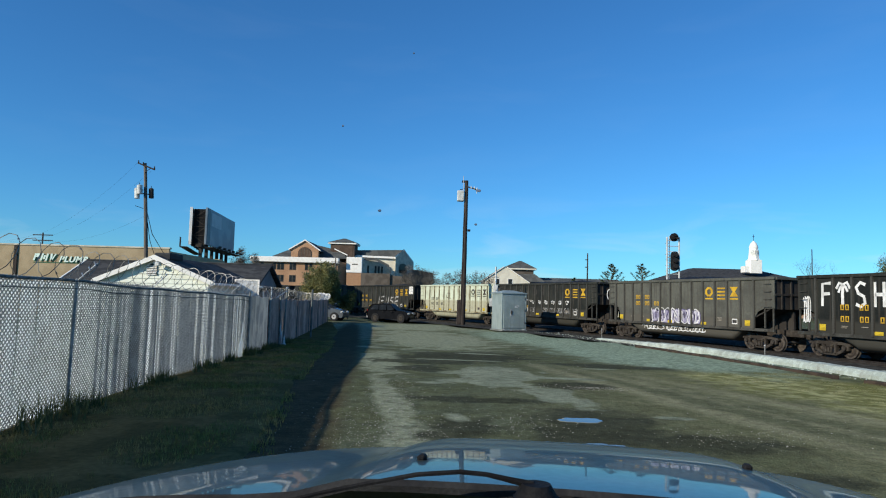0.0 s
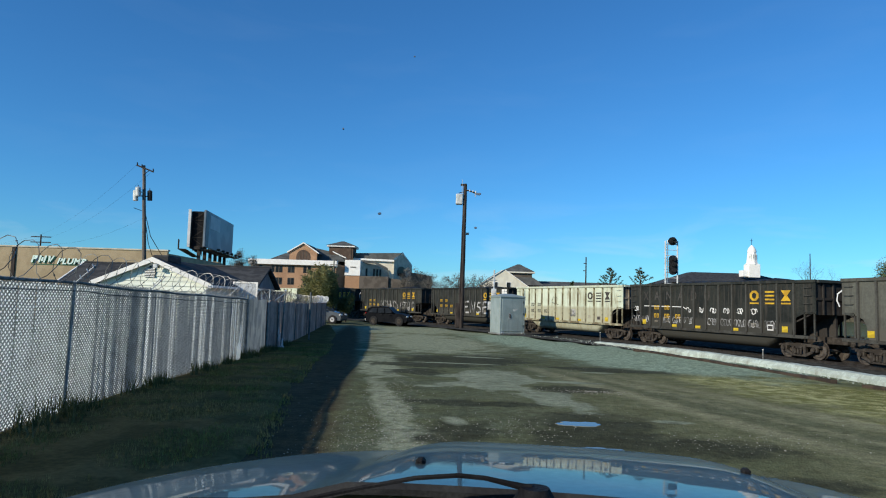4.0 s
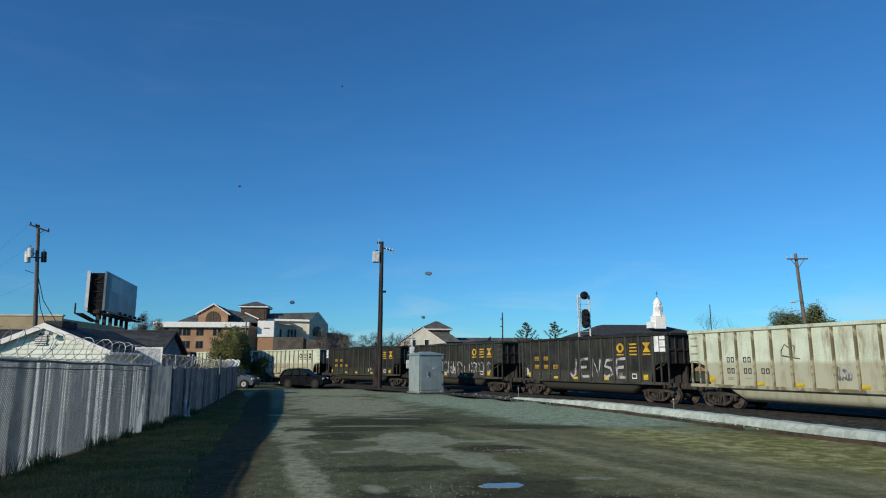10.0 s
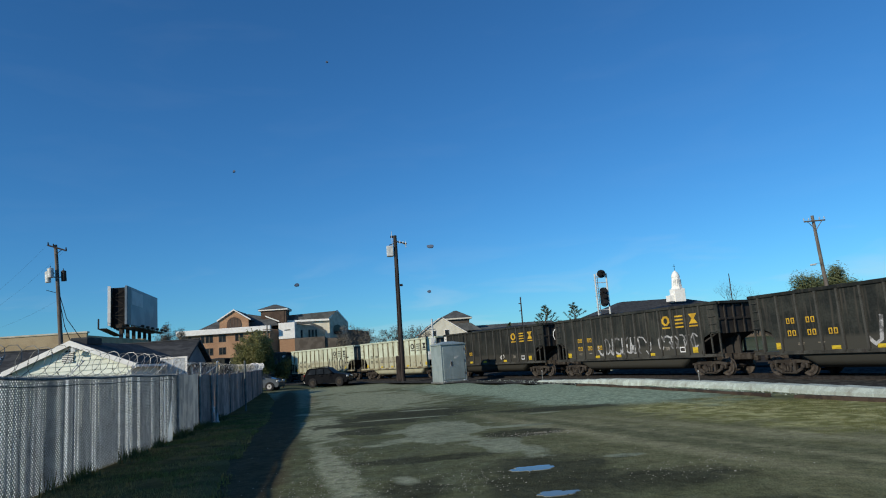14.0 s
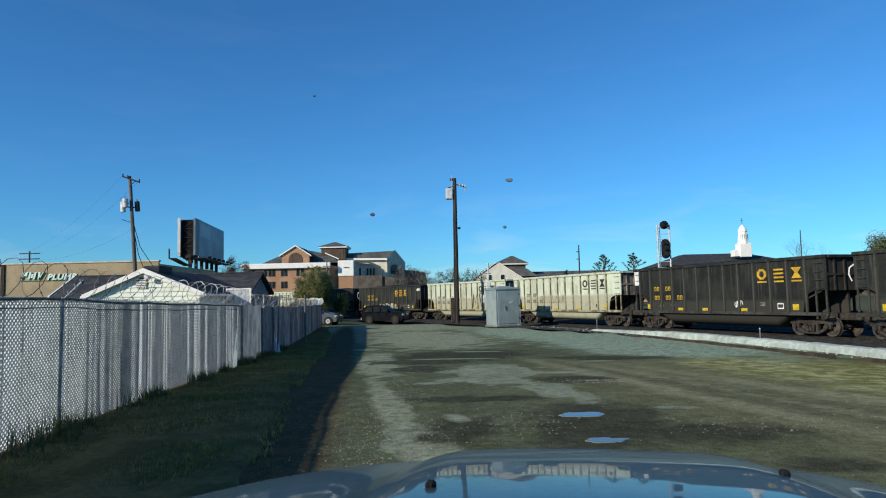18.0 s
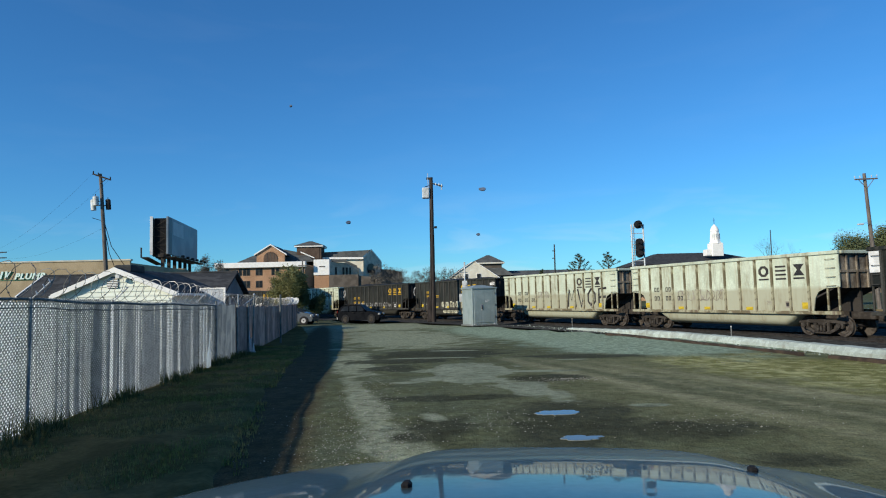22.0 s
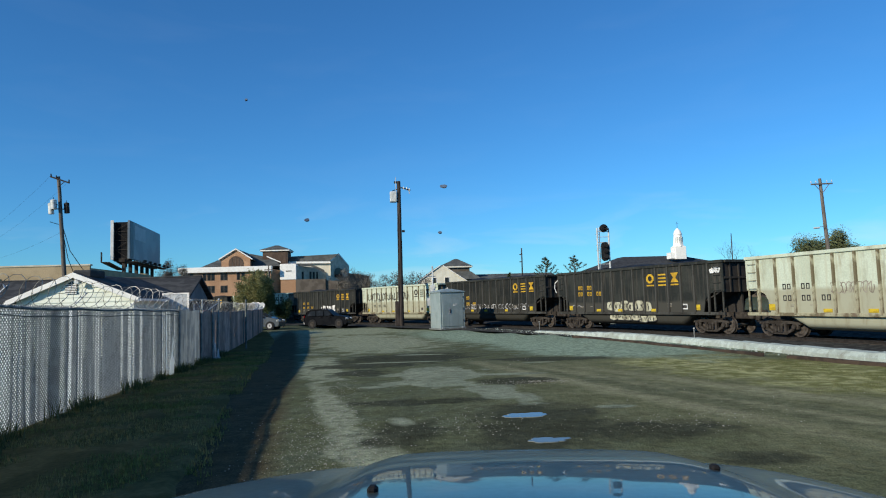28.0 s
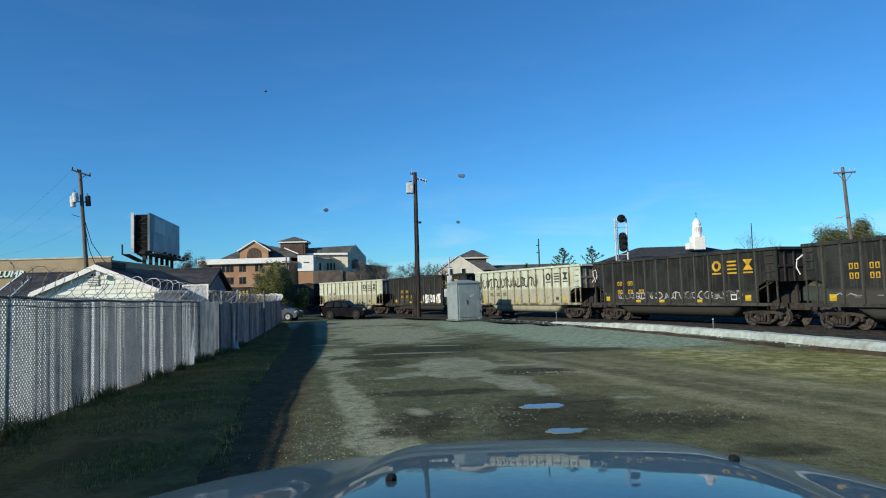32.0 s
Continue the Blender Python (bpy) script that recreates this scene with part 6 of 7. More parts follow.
def build_trees():
    tree("bushy_tree", "bushy olive-green tree beside the parked car", -12.9, 71, -0.36, 6.3, True, "leaf", 3, 0.10, 12000, 4, 0.15, 0.6, 2.1)
    tree("shrub", "dark green shrub at the end of the fence", -11.0, 69, -0.36, 5.0, True, "leafgreen", 13, 0.10, 9000, 4, 0.1, 0.55, 1.5)
    tree("shrub", "dark green shrub at the end of the fence", -9.9, 69.5, -0.36, 3.0, True, "leafgreen", 14, 0.10, 4000, 3, 0.1, 0.5, 0.9)
    conifer(24.6, 96, -0.4, 8.0, 2.0, 1)
    conifer(29.3, 96, -0.4, 8.1, 2.3, 2)
    conifer(20.0, 100, -0.4, 6.0, 0.9, 4)
    for x, y, h, span, k in ((59.4, 80, 10.4, 2.4, 21), (54.2, 81, 9.2, 2.4, 22), (56.8, 82, 9.5, 2.5, 23), (61.4, 82, 9.2, 1.8, 25)):
        tree("tree", "dense evergreen tree behind the leaning pole", x, y, -0.4, h, True, "leafmid", k, 0.105, 26000, 4, 0.25, 1.35, span)
    for i, (x, y, h, span) in enumerate(((80.5, 142, 14.6, 4.2), (86.5, 143, 13.4, 3.6))):
        tree("bare_tree", "leafless dark tree with fine twigs", x, y, -0.4, h, False, "twig", 40 + i, 0.16, 0, 6, 0.24, 0.1, span, "bark")
    for i, (x, y, h, span) in enumerate(((-1.5, 108, 7.4, 2.2), (2.7, 112, 7.9, 2.2), (-4.6, 112, 8.5, 2.5), (4.9, 110, 7.5, 2.0), (-3.0, 116, 8.0, 2.2), (0.6, 110, 7.1, 2.0), (7.2, 111, 7.4, 2.0), (-6.6, 113, 8.4, 2.2))):
        tree("bare_tree", "leafless tree with fine pale twigs", x, y, -0.4, h, True, "twig", 42 + i, 0.09, 2600, 5, 0.12, 0.5, span, "twig")
    for i, (x, y, h, span) in enumerate(((-37.4, 121, 11.4, 1.9), (-35.2, 122, 10.6, 1.7), (-39.2, 124, 10.9, 1.8))):
        tree("tree", "pale brown leafless tree beyond the billboard", x, y, -0.4, h, True, "twig", 60 + i, 0.11, 3000, 5, 0.14, 0.7, span, "twig")
    # far line of woods that closes the horizon
    rnd = random.Random(77)
    g = Geo()
    for i in range(2600):
        a = rnd.uniform(-75, 75)
        d = rnd.uniform(240, 300)
        x, y = d * sin(radians(a)), d * cos(radians(a))
        h = (5.2 + 2.0 * noise.noise((a * 0.15, 0, 0)) + 1.0 * noise.noise((a * 0.9, 3, 0))) * rnd.random() ** 0.5
        s = rnd.uniform(0.5, 1.3)
        u = Vector((rnd.gauss(0, 1), rnd.gauss(0, 1), rnd.gauss(0, 1))).normalized()
        v = u.orthogonal().normalized()
        p = Vector((x, y, h))
        g.add([p - u * s * 1.5, p + v * s, p + u * s * 1.5, p - v * s], [(0, 1, 2, 3)])
    tagged(part("distant_woods", g, M["farwood"], fix=False), "far line of bare brown woods on the horizon", "trees", kind="stuff")
    # trunks wall behind it keeps the skyline closed
    rows = [[(270 * sin(radians(a)), 270 * cos(radians(a)), z) for a in range(-80, 81, 2)] for z in (-1, 3.6)]
    tagged(part("backdrop", Geo().sheet(rows), M["farwood"]), "dim brown belt of distant woods", "trees", kind="structure")


build_poles()
build_cabinet()
build_signal()
build_billboard()
build_houses()
build_brick_building()
build_far()
build_trees()


# ---- parked cars ----
def wheel(parent, x, y, r, s, rim="alloy"):
    w = part("wheel", Geo().cyl((x, y - s * 0.11, r), (x, y + s * 0.11, r), r, n=22), M["rubber"], parent, "black tyre")
    part("rim", Geo().cyl((x, y + s * 0.1, r), (x, y + s * 0.125, r), r * 0.66, r * 0.6, 16), M[rim], w)
    part("hub", Geo().cyl((x, y + s * 0.12, r), (x, y + s * 0.135, r), r * 0.16, n=8), M["steel"], w)
    return w


def vehicle(name, label, at, prof, width, paint, wheels, r, glass, roof_in=0.2, rim="alloy"):
    """A parked car; x runs from tail to nose, the side profile is skinned with a tucked-in greenhouse."""
    v = thing(name, label, "car", at=at)
    g = Geo()
    half = width / 2

    def ring(y, grow):
        out = []
        for x, z in prof:
            t = max(0.0, min(1.0, (z - 0.95) / 0.6)) * roof_in
            out.append((x * (1 - 0.004 * grow), y * (1 - t / half), z - 0.02 * grow))
        return out
    g.loft([ring(-half * 0.93, 1), ring(-half, 0), ring(half, 0), ring(half * 0.93, 1)], smooth=True)
    body = part("body", g, paint, v)
    for pts in glass:
        for s in (-1, 1):
            q = []
            for x, z in pts:
                t = max(0.0, min(1.0, (z - 0.95) / 0.6)) * roof_in
                q.append((x, s * (half * (1 - t / half) + 0.012), z))
            k = len(q)
            part("side_window", Geo().add(q + [(x, y - s * 0.02, z) for x, y, z in q], [tuple(range(k)), tuple(range(2 * k - 1, k - 1, -1))] + [(i, (i + 1) % k, k + (i + 1) % k, k + i) for i in range(k)]), M["glassdark"], v)
    for x in wheels:
        for s in (-1, 1):
            part("wheel_arch", Geo().cyl((x, s * (half - 0.12), r), (x, s * (half + 0.006), r), r * 1.14, n=22), M["black"], v)
            wheel(v, x, s * (half - 0.08), r, s, rim)
    return v


def build_parked():
    prof = [(-2.25, 0.5), (-2.3, 0.85), (-2.22, 1.1), (-2.0, 1.5), (-1.75, 1.62), (-0.6, 1.68), (0.2, 1.64), (0.9, 1.12), (1.9, 1.0), (2.2, 0.85), (2.3, 0.55), (2.15, 0.28), (-2.1, 0.28)]
    gl = [[(-1.9, 1.12), (-1.65, 1.5), (-1.1, 1.54), (-1.05, 1.1)], [(-0.95, 1.1), (-1.0, 1.54), (-0.3, 1.57), (-0.2, 1.1)], [(-0.1, 1.1), (-0.2, 1.57), (0.2, 1.54), (0.72, 1.1)]]
    v = vehicle("parked_suv", "black sport utility car parked across the lot, in profile", pose(-4.9, 63.9, gz(-5, 64), rz=-14) @ Matrix.Diagonal((0.92, 1, 1.05, 1)), prof, 1.85, M["suvpaint"], (-1.38, 1.42), 0.37, gl, rim="steel")
    for s in (-1, 1):
        part("taillight", Geo().cbox(-2.32, s * 0.7 - 0.14, 0.85, -2.2, s * 0.7 + 0.14, 1.12, 0.02), M["redlamp"], v, "red tail light")
        part("headlight", Geo().cbox(2.12, s * 0.66 - 0.2, 0.72, 2.29, s * 0.66 + 0.2, 0.88, 0.02), M["lampclear"], v)
        part("mirror", Geo().cbox(0.55, s * 0.96 - 0.1, 1.1, 0.72, s * 0.96 + 0.1, 1.26, 0.03), M["suvpaint"], v)
        for x in (-0.55, 0.4):
            part("door_handle", Geo().cbox(x - 0.1, s * 0.94 - 0.02, 0.96, x + 0.1, s * 0.94 + 0.02, 1.0, 0.008), M["black"], v)
        part("roof_rail", Geo().cyl((-1.6, s * 0.66, 1.69), (-0.1, s * 0.66, 1.73), 0.025, n=6), M["black"], v)
    part("bumper", Geo().cbox(2.18, -0.8, 0.34, 2.34, 0.8, 0.56, 0.03), M["black"], v)
    part("bumper", Geo().cbox(-2.36, -0.8, 0.36, -2.2, 0.8, 0.6, 0.03), M["plate"], v, "pale rear bumper strip")

    prof = [(-2.2, 0.5), (-2.25, 0.8), (-2.1, 1.0), (-1.6, 1.08), (-0.9, 1.42), (0.1, 1.44), (0.95, 1.02), (1.8, 0.88), (2.15, 0.72), (2.2, 0.45), (2.1, 0.25), (-2.1, 0.25)]
    gl = [[(-1.3, 1.06), (-0.85, 1.33), (-0.35, 1.36), (-0.35, 1.02)], [(-0.25, 1.02), (-0.25, 1.36), (0.1, 1.35), (0.75, 1.0)]]
    prof, gl = [(x * 1.06, z * 1.2) for x, z in prof], [[(x * 1.06, z * 1.2) for x, z in q] for q in gl]
    v = vehicle("parked_car", "silver-grey saloon car parked at the end of the fence", pose(-11.5, 64.4, gz(-11, 64), rz=-12), prof, 1.78, M["silverpaint"], (-1.4, 1.44), 0.37, gl)
    for s in (-1, 1):
        part("headlight", Geo().cbox(2.06, s * 0.62 - 0.2, 0.74, 2.31, s * 0.62 + 0.2, 0.93, 0.02), M["lampclear"], v)
        part("taillight", Geo().cbox(-2.4, s * 0.62 - 0.2, 0.9, -2.24, s * 0.62 + 0.2, 1.14, 0.02), M["redlamp"], v)
        part("mirror", Geo().cbox(0.64, s * 0.93 - 0.1, 1.18, 0.8, s * 0.93 + 0.1, 1.34, 0.03), M["silverpaint"], v)


# ---- the vehicle that the camera sits in ----
def frit(m):
    """Staggered dots printed on the glass that thicken towards a solid patch."""
    g = Geo()
    c, u, w = Vector((0.5500, 0.5665, 2.0650)), Vector((0.72, -0.69, 0.0)), Vector((-0.25, -0.26, 0.93))
    n = u.cross(w).normalized()
    for i in range(-30, 31):
        for j in range(-33, 34):
            a, b = (i + 0.5 * (j % 2)) * 0.0033, j * 0.0028
            k = math.sqrt(((a - 0.4 * b) / 0.068) ** 2 + (b / 0.078) ** 2)
            if k > 1:
                continue
            r = 0.0019 if k < 0.85 else 0.0011
            p = c + u * a + w * b
            g.add([m @ (p + u * r * cos(q * pi / 3) + w * r * sin(q * pi / 3)) for q in range(6)] + [m @ (p + n * 0.0004)],
                  [(q, (q + 1) % 6, 6) for q in range(6)])
    return g


def build_own():
    """Bonnet, cowl, wiper and windscreen marks; its frame stands at the middle of the washer jets."""
    v = thing("own_vehicle", "blue-grey vehicle bonnet that mirrors the sky, with cowl and black wiper", "car", at=pose(0.29, 1.398, 1.525, rz=-10.2))

    def surface(u, w):
        a = abs(u)
        z = -0.093 * w - 0.06 * w * w - 0.03
        z += 0.035 / (1 + math.exp((a - 0.47) * 40)) - 0.02
        z -= 0.05 * a * a + ((0.122 if u < 0 else 0.55) * max(0, a - 0.62) ** 2)
        if w > 1.15:
            z -= 0.9 * (w - 1.15) ** 2
        return z
    rows = []
    for j in range(37):
        w = -0.29 + 1.92 * j / 36
        rows.append([(u, w, surface(u, w)) for u in [-1.16 + 2.32 * i / 72 for i in range(73)]])
    g = Geo().sheet(rows)
    g.sheet([rows[-1], [(x * 0.97, y + 0.06, z - 0.25) for x, y, z in rows[-1]], [(x * 0.95, y + 0.07, z - 0.6) for x, y, z in rows[-1]]])
    for s in (0, -1):
        g.sheet([[r[s] for r in rows], [(r[s][0] * 1.01, r[s][1], r[s][2] - 0.2) for r in rows], [(r[s][0] * 1.02, r[s][1], r[s][2] - 0.55) for r in rows]])
    part("bonnet", g, M["hood"], v, fix=False)
    for u, w in ((-0.328, 0.0), (0.405, 0.275)):
        z = surface(u, w)
        jet = Geo().cbox(u - 0.010, w - 0.012, z - 0.01, u + 0.010, w + 0.012, z + 0.012, 0.005).cbox(u - 0.006, w - 0.015, z + 0.004, u + 0.006, w - 0.010, z + 0.009, 0.001)
        part("washer_jet", jet, M["trimblack"], v, "small black washer jet")
    sect = [(-0.66, -0.24), (-0.31, -0.085), (-0.27, -0.08), (-0.27, -0.3), (-0.66, -0.4)]
    part("cowl", Geo().slab(sect, "x", -0.40, 0.9), M["trimblack"], v, "black plastic cowl")
    part("fender_end", Geo().slab([(-0.66, -0.15), (-0.40, -0.075), (-0.275, -0.045), (-0.275, -0.3), (-0.66, -0.4)], "x", -0.62, -0.402), M["hood"], v)
    part("seal", Geo().tube([(u, -0.285, surface(u, -0.28) + 0.0) for u in [-0.9 + 0.1 * i for i in range(19)]], 0.012, 6), M["rubber"], v)
    arm = part("wiper_arm", Geo().tube([(-0.50, -0.40, -0.016), (-0.422, -0.385, 0.007), (-0.347, -0.385, 0.027), (-0.258, -0.385, 0.049), (-0.189, -0.385, 0.058), (-0.147, -0.385, 0.057), (-0.115, -0.385, 0.052), (-0.075, -0.385, 0.046)],
                                       [0.003, 0.0035, 0.004, 0.0042, 0.0042, 0.0042, 0.005, 0.007], 6), M["trimblack"], v, "black wiper arm")
    part("pivot", Geo().cyl((-0.07, -0.39, -0.2), (-0.07, -0.39, 0.03), 0.05, 0.036, 14).cyl((-0.07, -0.39, 0.03), (-0.07, -0.39, 0.05), 0.034, 0.022, 14), M["trimblack"], arm)
    part("blade", Geo().tube([(-0.66, -0.43, -0.05), (-0.5, -0.40, -0.022), (-0.43, -0.39, -0.006)], 0.006, 5), M["rubber"], arm)
    # dashboard, pillars and roof close the cab round the camera
    part("dashboard", Geo().slab([(-0.72, -0.42), (-0.72, -0.28), (-1.02, -0.3), (-1.15, -0.42), (-1.15, -0.75), (-0.9, -0.75)], "x", -0.78, 0.78), M["trimblack"], v)
    for s in (-1, 1):
        wheel(v, s * 0.78, 0.75, 0.4, 1).matrix_basis = Matrix.Translation((s * 0.78, 0.75, -1.525)) @ Matrix.Rotation(pi / 2, 4, "Z") @ Matrix.Translation((-s * 0.78, -0.75, 0))
    back_in = v.matrix_basis.inverted()
    part("screen_frit", frit(back_in), M["frit"], v, "blue-black dotted band round the mirror foot")
    rim = [(0.4130, 0.5283, 1.9064), (0.4181, 0.5226, 1.9204), (0.4158, 0.4363, 1.9497), (0.4179, 0.4414, 1.8960), (0.4101, 0.4783, 1.8799)]
    lip = [(0.4145, 0.5205, 1.9201), (0.4162, 0.5184, 1.9254), (0.4125, 0.4328, 1.9557), (0.4130, 0.4337, 1.9483), (0.4164, 0.5189, 1.9187)]
    push_back = Vector((0.03, 0.03, 0.004))
    g = Geo().loft([[back_in @ Vector(q) for q in rim], [back_in @ (Vector(q) + push_back) for q in rim]], smooth=False)
    mirror = part("mirror_housing", g, M["beige"], v, "pale plastic mirror housing")
    g = Geo().loft([[back_in @ Vector(q) for q in lip], [back_in @ (Vector(q) + push_back) for q in lip]], smooth=False)
    part("mirror_edge", g, M["trimblack"], mirror)


def windscreen_marks():
    """Spots of dirt stuck to the windscreen, which itself is clear."""
    t = thing("windscreen_dirt", "small dark dirt spots stuck to the clear windscreen", "dirt", kind="stuff")
    n = Vector((0, -0.72, 0.69)).normalized()
    for i, (x, y, z, r, k) in enumerate(SPOTS):
        g = Geo()
        c = Vector((x, y, z))
        u = Vector((1, 0, 0))
        w = n.cross(u)
        pts = []
        for j in range(10):
            a = 2 * pi * j / 10
            q = r * (1 + 0.35 * noise.noise((cos(a) * 1.5, sin(a) * 1.5, i * 3.0)))
            pts.append(c + u * cos(a) * q * k + w * sin(a) * q)
        g.loft([pts, [p + n * 0.0006 for p in pts]], smooth=False)
        part("speck", g, M["dirtspeck"], t)


SPOTS = [(-0.0492, 0.499, 1.9169, 0.0011, 1.3), (0.0256, 0.493, 1.9334, 0.0013, 1.6), (0.0255, 0.520, 1.9107, 0.0009, 1.4), (-0.0737, 0.460, 1.9718, 0.0010, 0.6), (-0.0230, 0.428, 2.0140, 0.0006, 1.0)]

build_parked()
build_own()
windscreen_marks()


# ---- train ----
HALF, W2 = 7.3, 1.55
TRUCK = 5.9
# first rib, pitch of the ribs, number of ribs, bay of the first emblem, bay and heights of the small lettering
LAYOUT = {1: (6.41, 0.953, 14, 9, 2, 2.80, 2.38), 9: (6.2, 0.964, 14, 8, 1, 2.76, 2.35), 4: (6.67, 1.07, 13, 9, 1, 2.54, 1.98), 6: (6.67, 1.07, 13, 9, 1, 2.54, 1.98),
          7: (6.5, 1.02, 13, 9, 1, 2.37, 1.84), 8: (6.5, 1.02, 13, 9, 1, 2.37, 1.84)}
USUAL = (6.15, 1.02, 13, 9, 1, 2.38, 1.85)


def arch(sign):
    """Outline of the cut-away at a car's end, from the sill up."""
    return [(sign * x, z) for x, z in ((5.9, 1.16), (6.02, 1.75), (6.2, 2.05), (6.55, 2.2), (7.3, 2.25))]


def car_meshes(colour, ribcol):
    """The meshes of one colour of coal car. x runs along it, z from the rail's top."""
    key = {}
    side = [(x, z) for x, z in arch(-1)[::-1]] + [(x, z) for x, z in arch(1)] + [(HALF, 3.76), (-HALF, 3.76)]
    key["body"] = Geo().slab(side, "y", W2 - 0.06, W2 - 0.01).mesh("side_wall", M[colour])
    g = Geo()
    for s in (1, -1):
        g.cbox(-HALF - 0.02, s * W2 - 0.09, 3.74, HALF + 0.02, s * W2 + 0.07, 3.90, 0.02)
        g.cbox(s * HALF - 0.09, -W2 + 0.1, 3.74, s * HALF + 0.05, W2 - 0.1, 3.896, 0.02)
    key["rim"] = g.mesh("top_rim", M[colour])
    key["rib"] = Geo().slab([(-0.06, W2 - 0.012), (-0.045, W2 + 0.08), (0.045, W2 + 0.08), (0.06, W2 - 0.012)], "z", 1.10, 3.75).mesh("rib", M[ribcol])
    g = Geo()
    for s in (1, -1):
        g.cbox(-HALF, s * W2 - 0.12, 1.01, HALF, s * W2 + 0.05, 1.17, 0.015)
    key["sill"] = g.mesh("side_sill", M[ribcol])
    # belly between the trucks
    rings = []
    for x, low in ((-4.95, 0.98), (-4.5, 0.6), (-4.1, 0.36), (4.1, 0.36), (4.5, 0.6), (4.95, 0.98)):
        ring = []
        for i in range(13):
            c, d = cos(pi * i / 12), sin(pi * i / 12)
            ring.append((x, math.copysign(abs(c) ** 0.52, c) * 1.42, 1.05 - d ** 0.52 * (1.05 - low) if 0 < i < 12 else 1.05))
        rings.append(ring)
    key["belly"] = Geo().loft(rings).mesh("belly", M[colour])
    g = Geo().box(-0.04, -1.47, 2.2, 0.04, 1.47, 3.75)
    for y in (-1.0, -0.35, 0.35, 1.0):
        g.cbox(0.04, y - 0.05, 2.2, 0.11, y + 0.05, 3.74, 0.01)
    g.cbox(0.04, -1.46, 2.9, 0.10, 1.46, 3.02, 0.01)
    # cream cars get end walls with the shade put into the colour
    key["end"] = g.mesh("end_wall", M["endcreamshade" if colour == "carcream" else "endblack"])
    g = Geo()
    g.slab([(4.7, 1.14), (7.2, 2.3), (7.2, 2.36), (4.6, 1.2)], "y", -1.46, 1.46)
    # added dark web that fills the shaded hollow under the slope
    g.slab([(4.75, 1.0), (7.15, 1.0), (7.15, 2.28), (4.75, 1.16)], "y", -0.06, 0.06)
    key["slope_front"] = g.mesh("slope_sheet", M["endblack"])
    g = Geo()
    g.slab([(-4.7, 1.14), (-7.2, 2.3), (-7.2, 2.36), (-4.6, 1.2)], "y", -1.46, 1.46)
    # same added web for the shaded hollow at this end
    g.slab([(-4.75, 1.0), (-7.15, 1.0), (-7.15, 2.28), (-4.75, 1.16)], "y", -0.06, 0.06)
    key["slope_back"] = g.mesh("slope_sheet", M["endblack"])
    key["rung"] = Geo().tube([(-0.22, 0, 0), (-0.22, 0.09, 0), (0.22, 0.09, 0), (0.22, 0, 0)], 0.014, 5).mesh("rung", M[ribcol])
    key["cage_post"] = Geo().cbox(-0.04, -0.04, 1.2, 0.04, 0.04, 2.3, 0.01).mesh("end_post", M[ribcol])
    return key


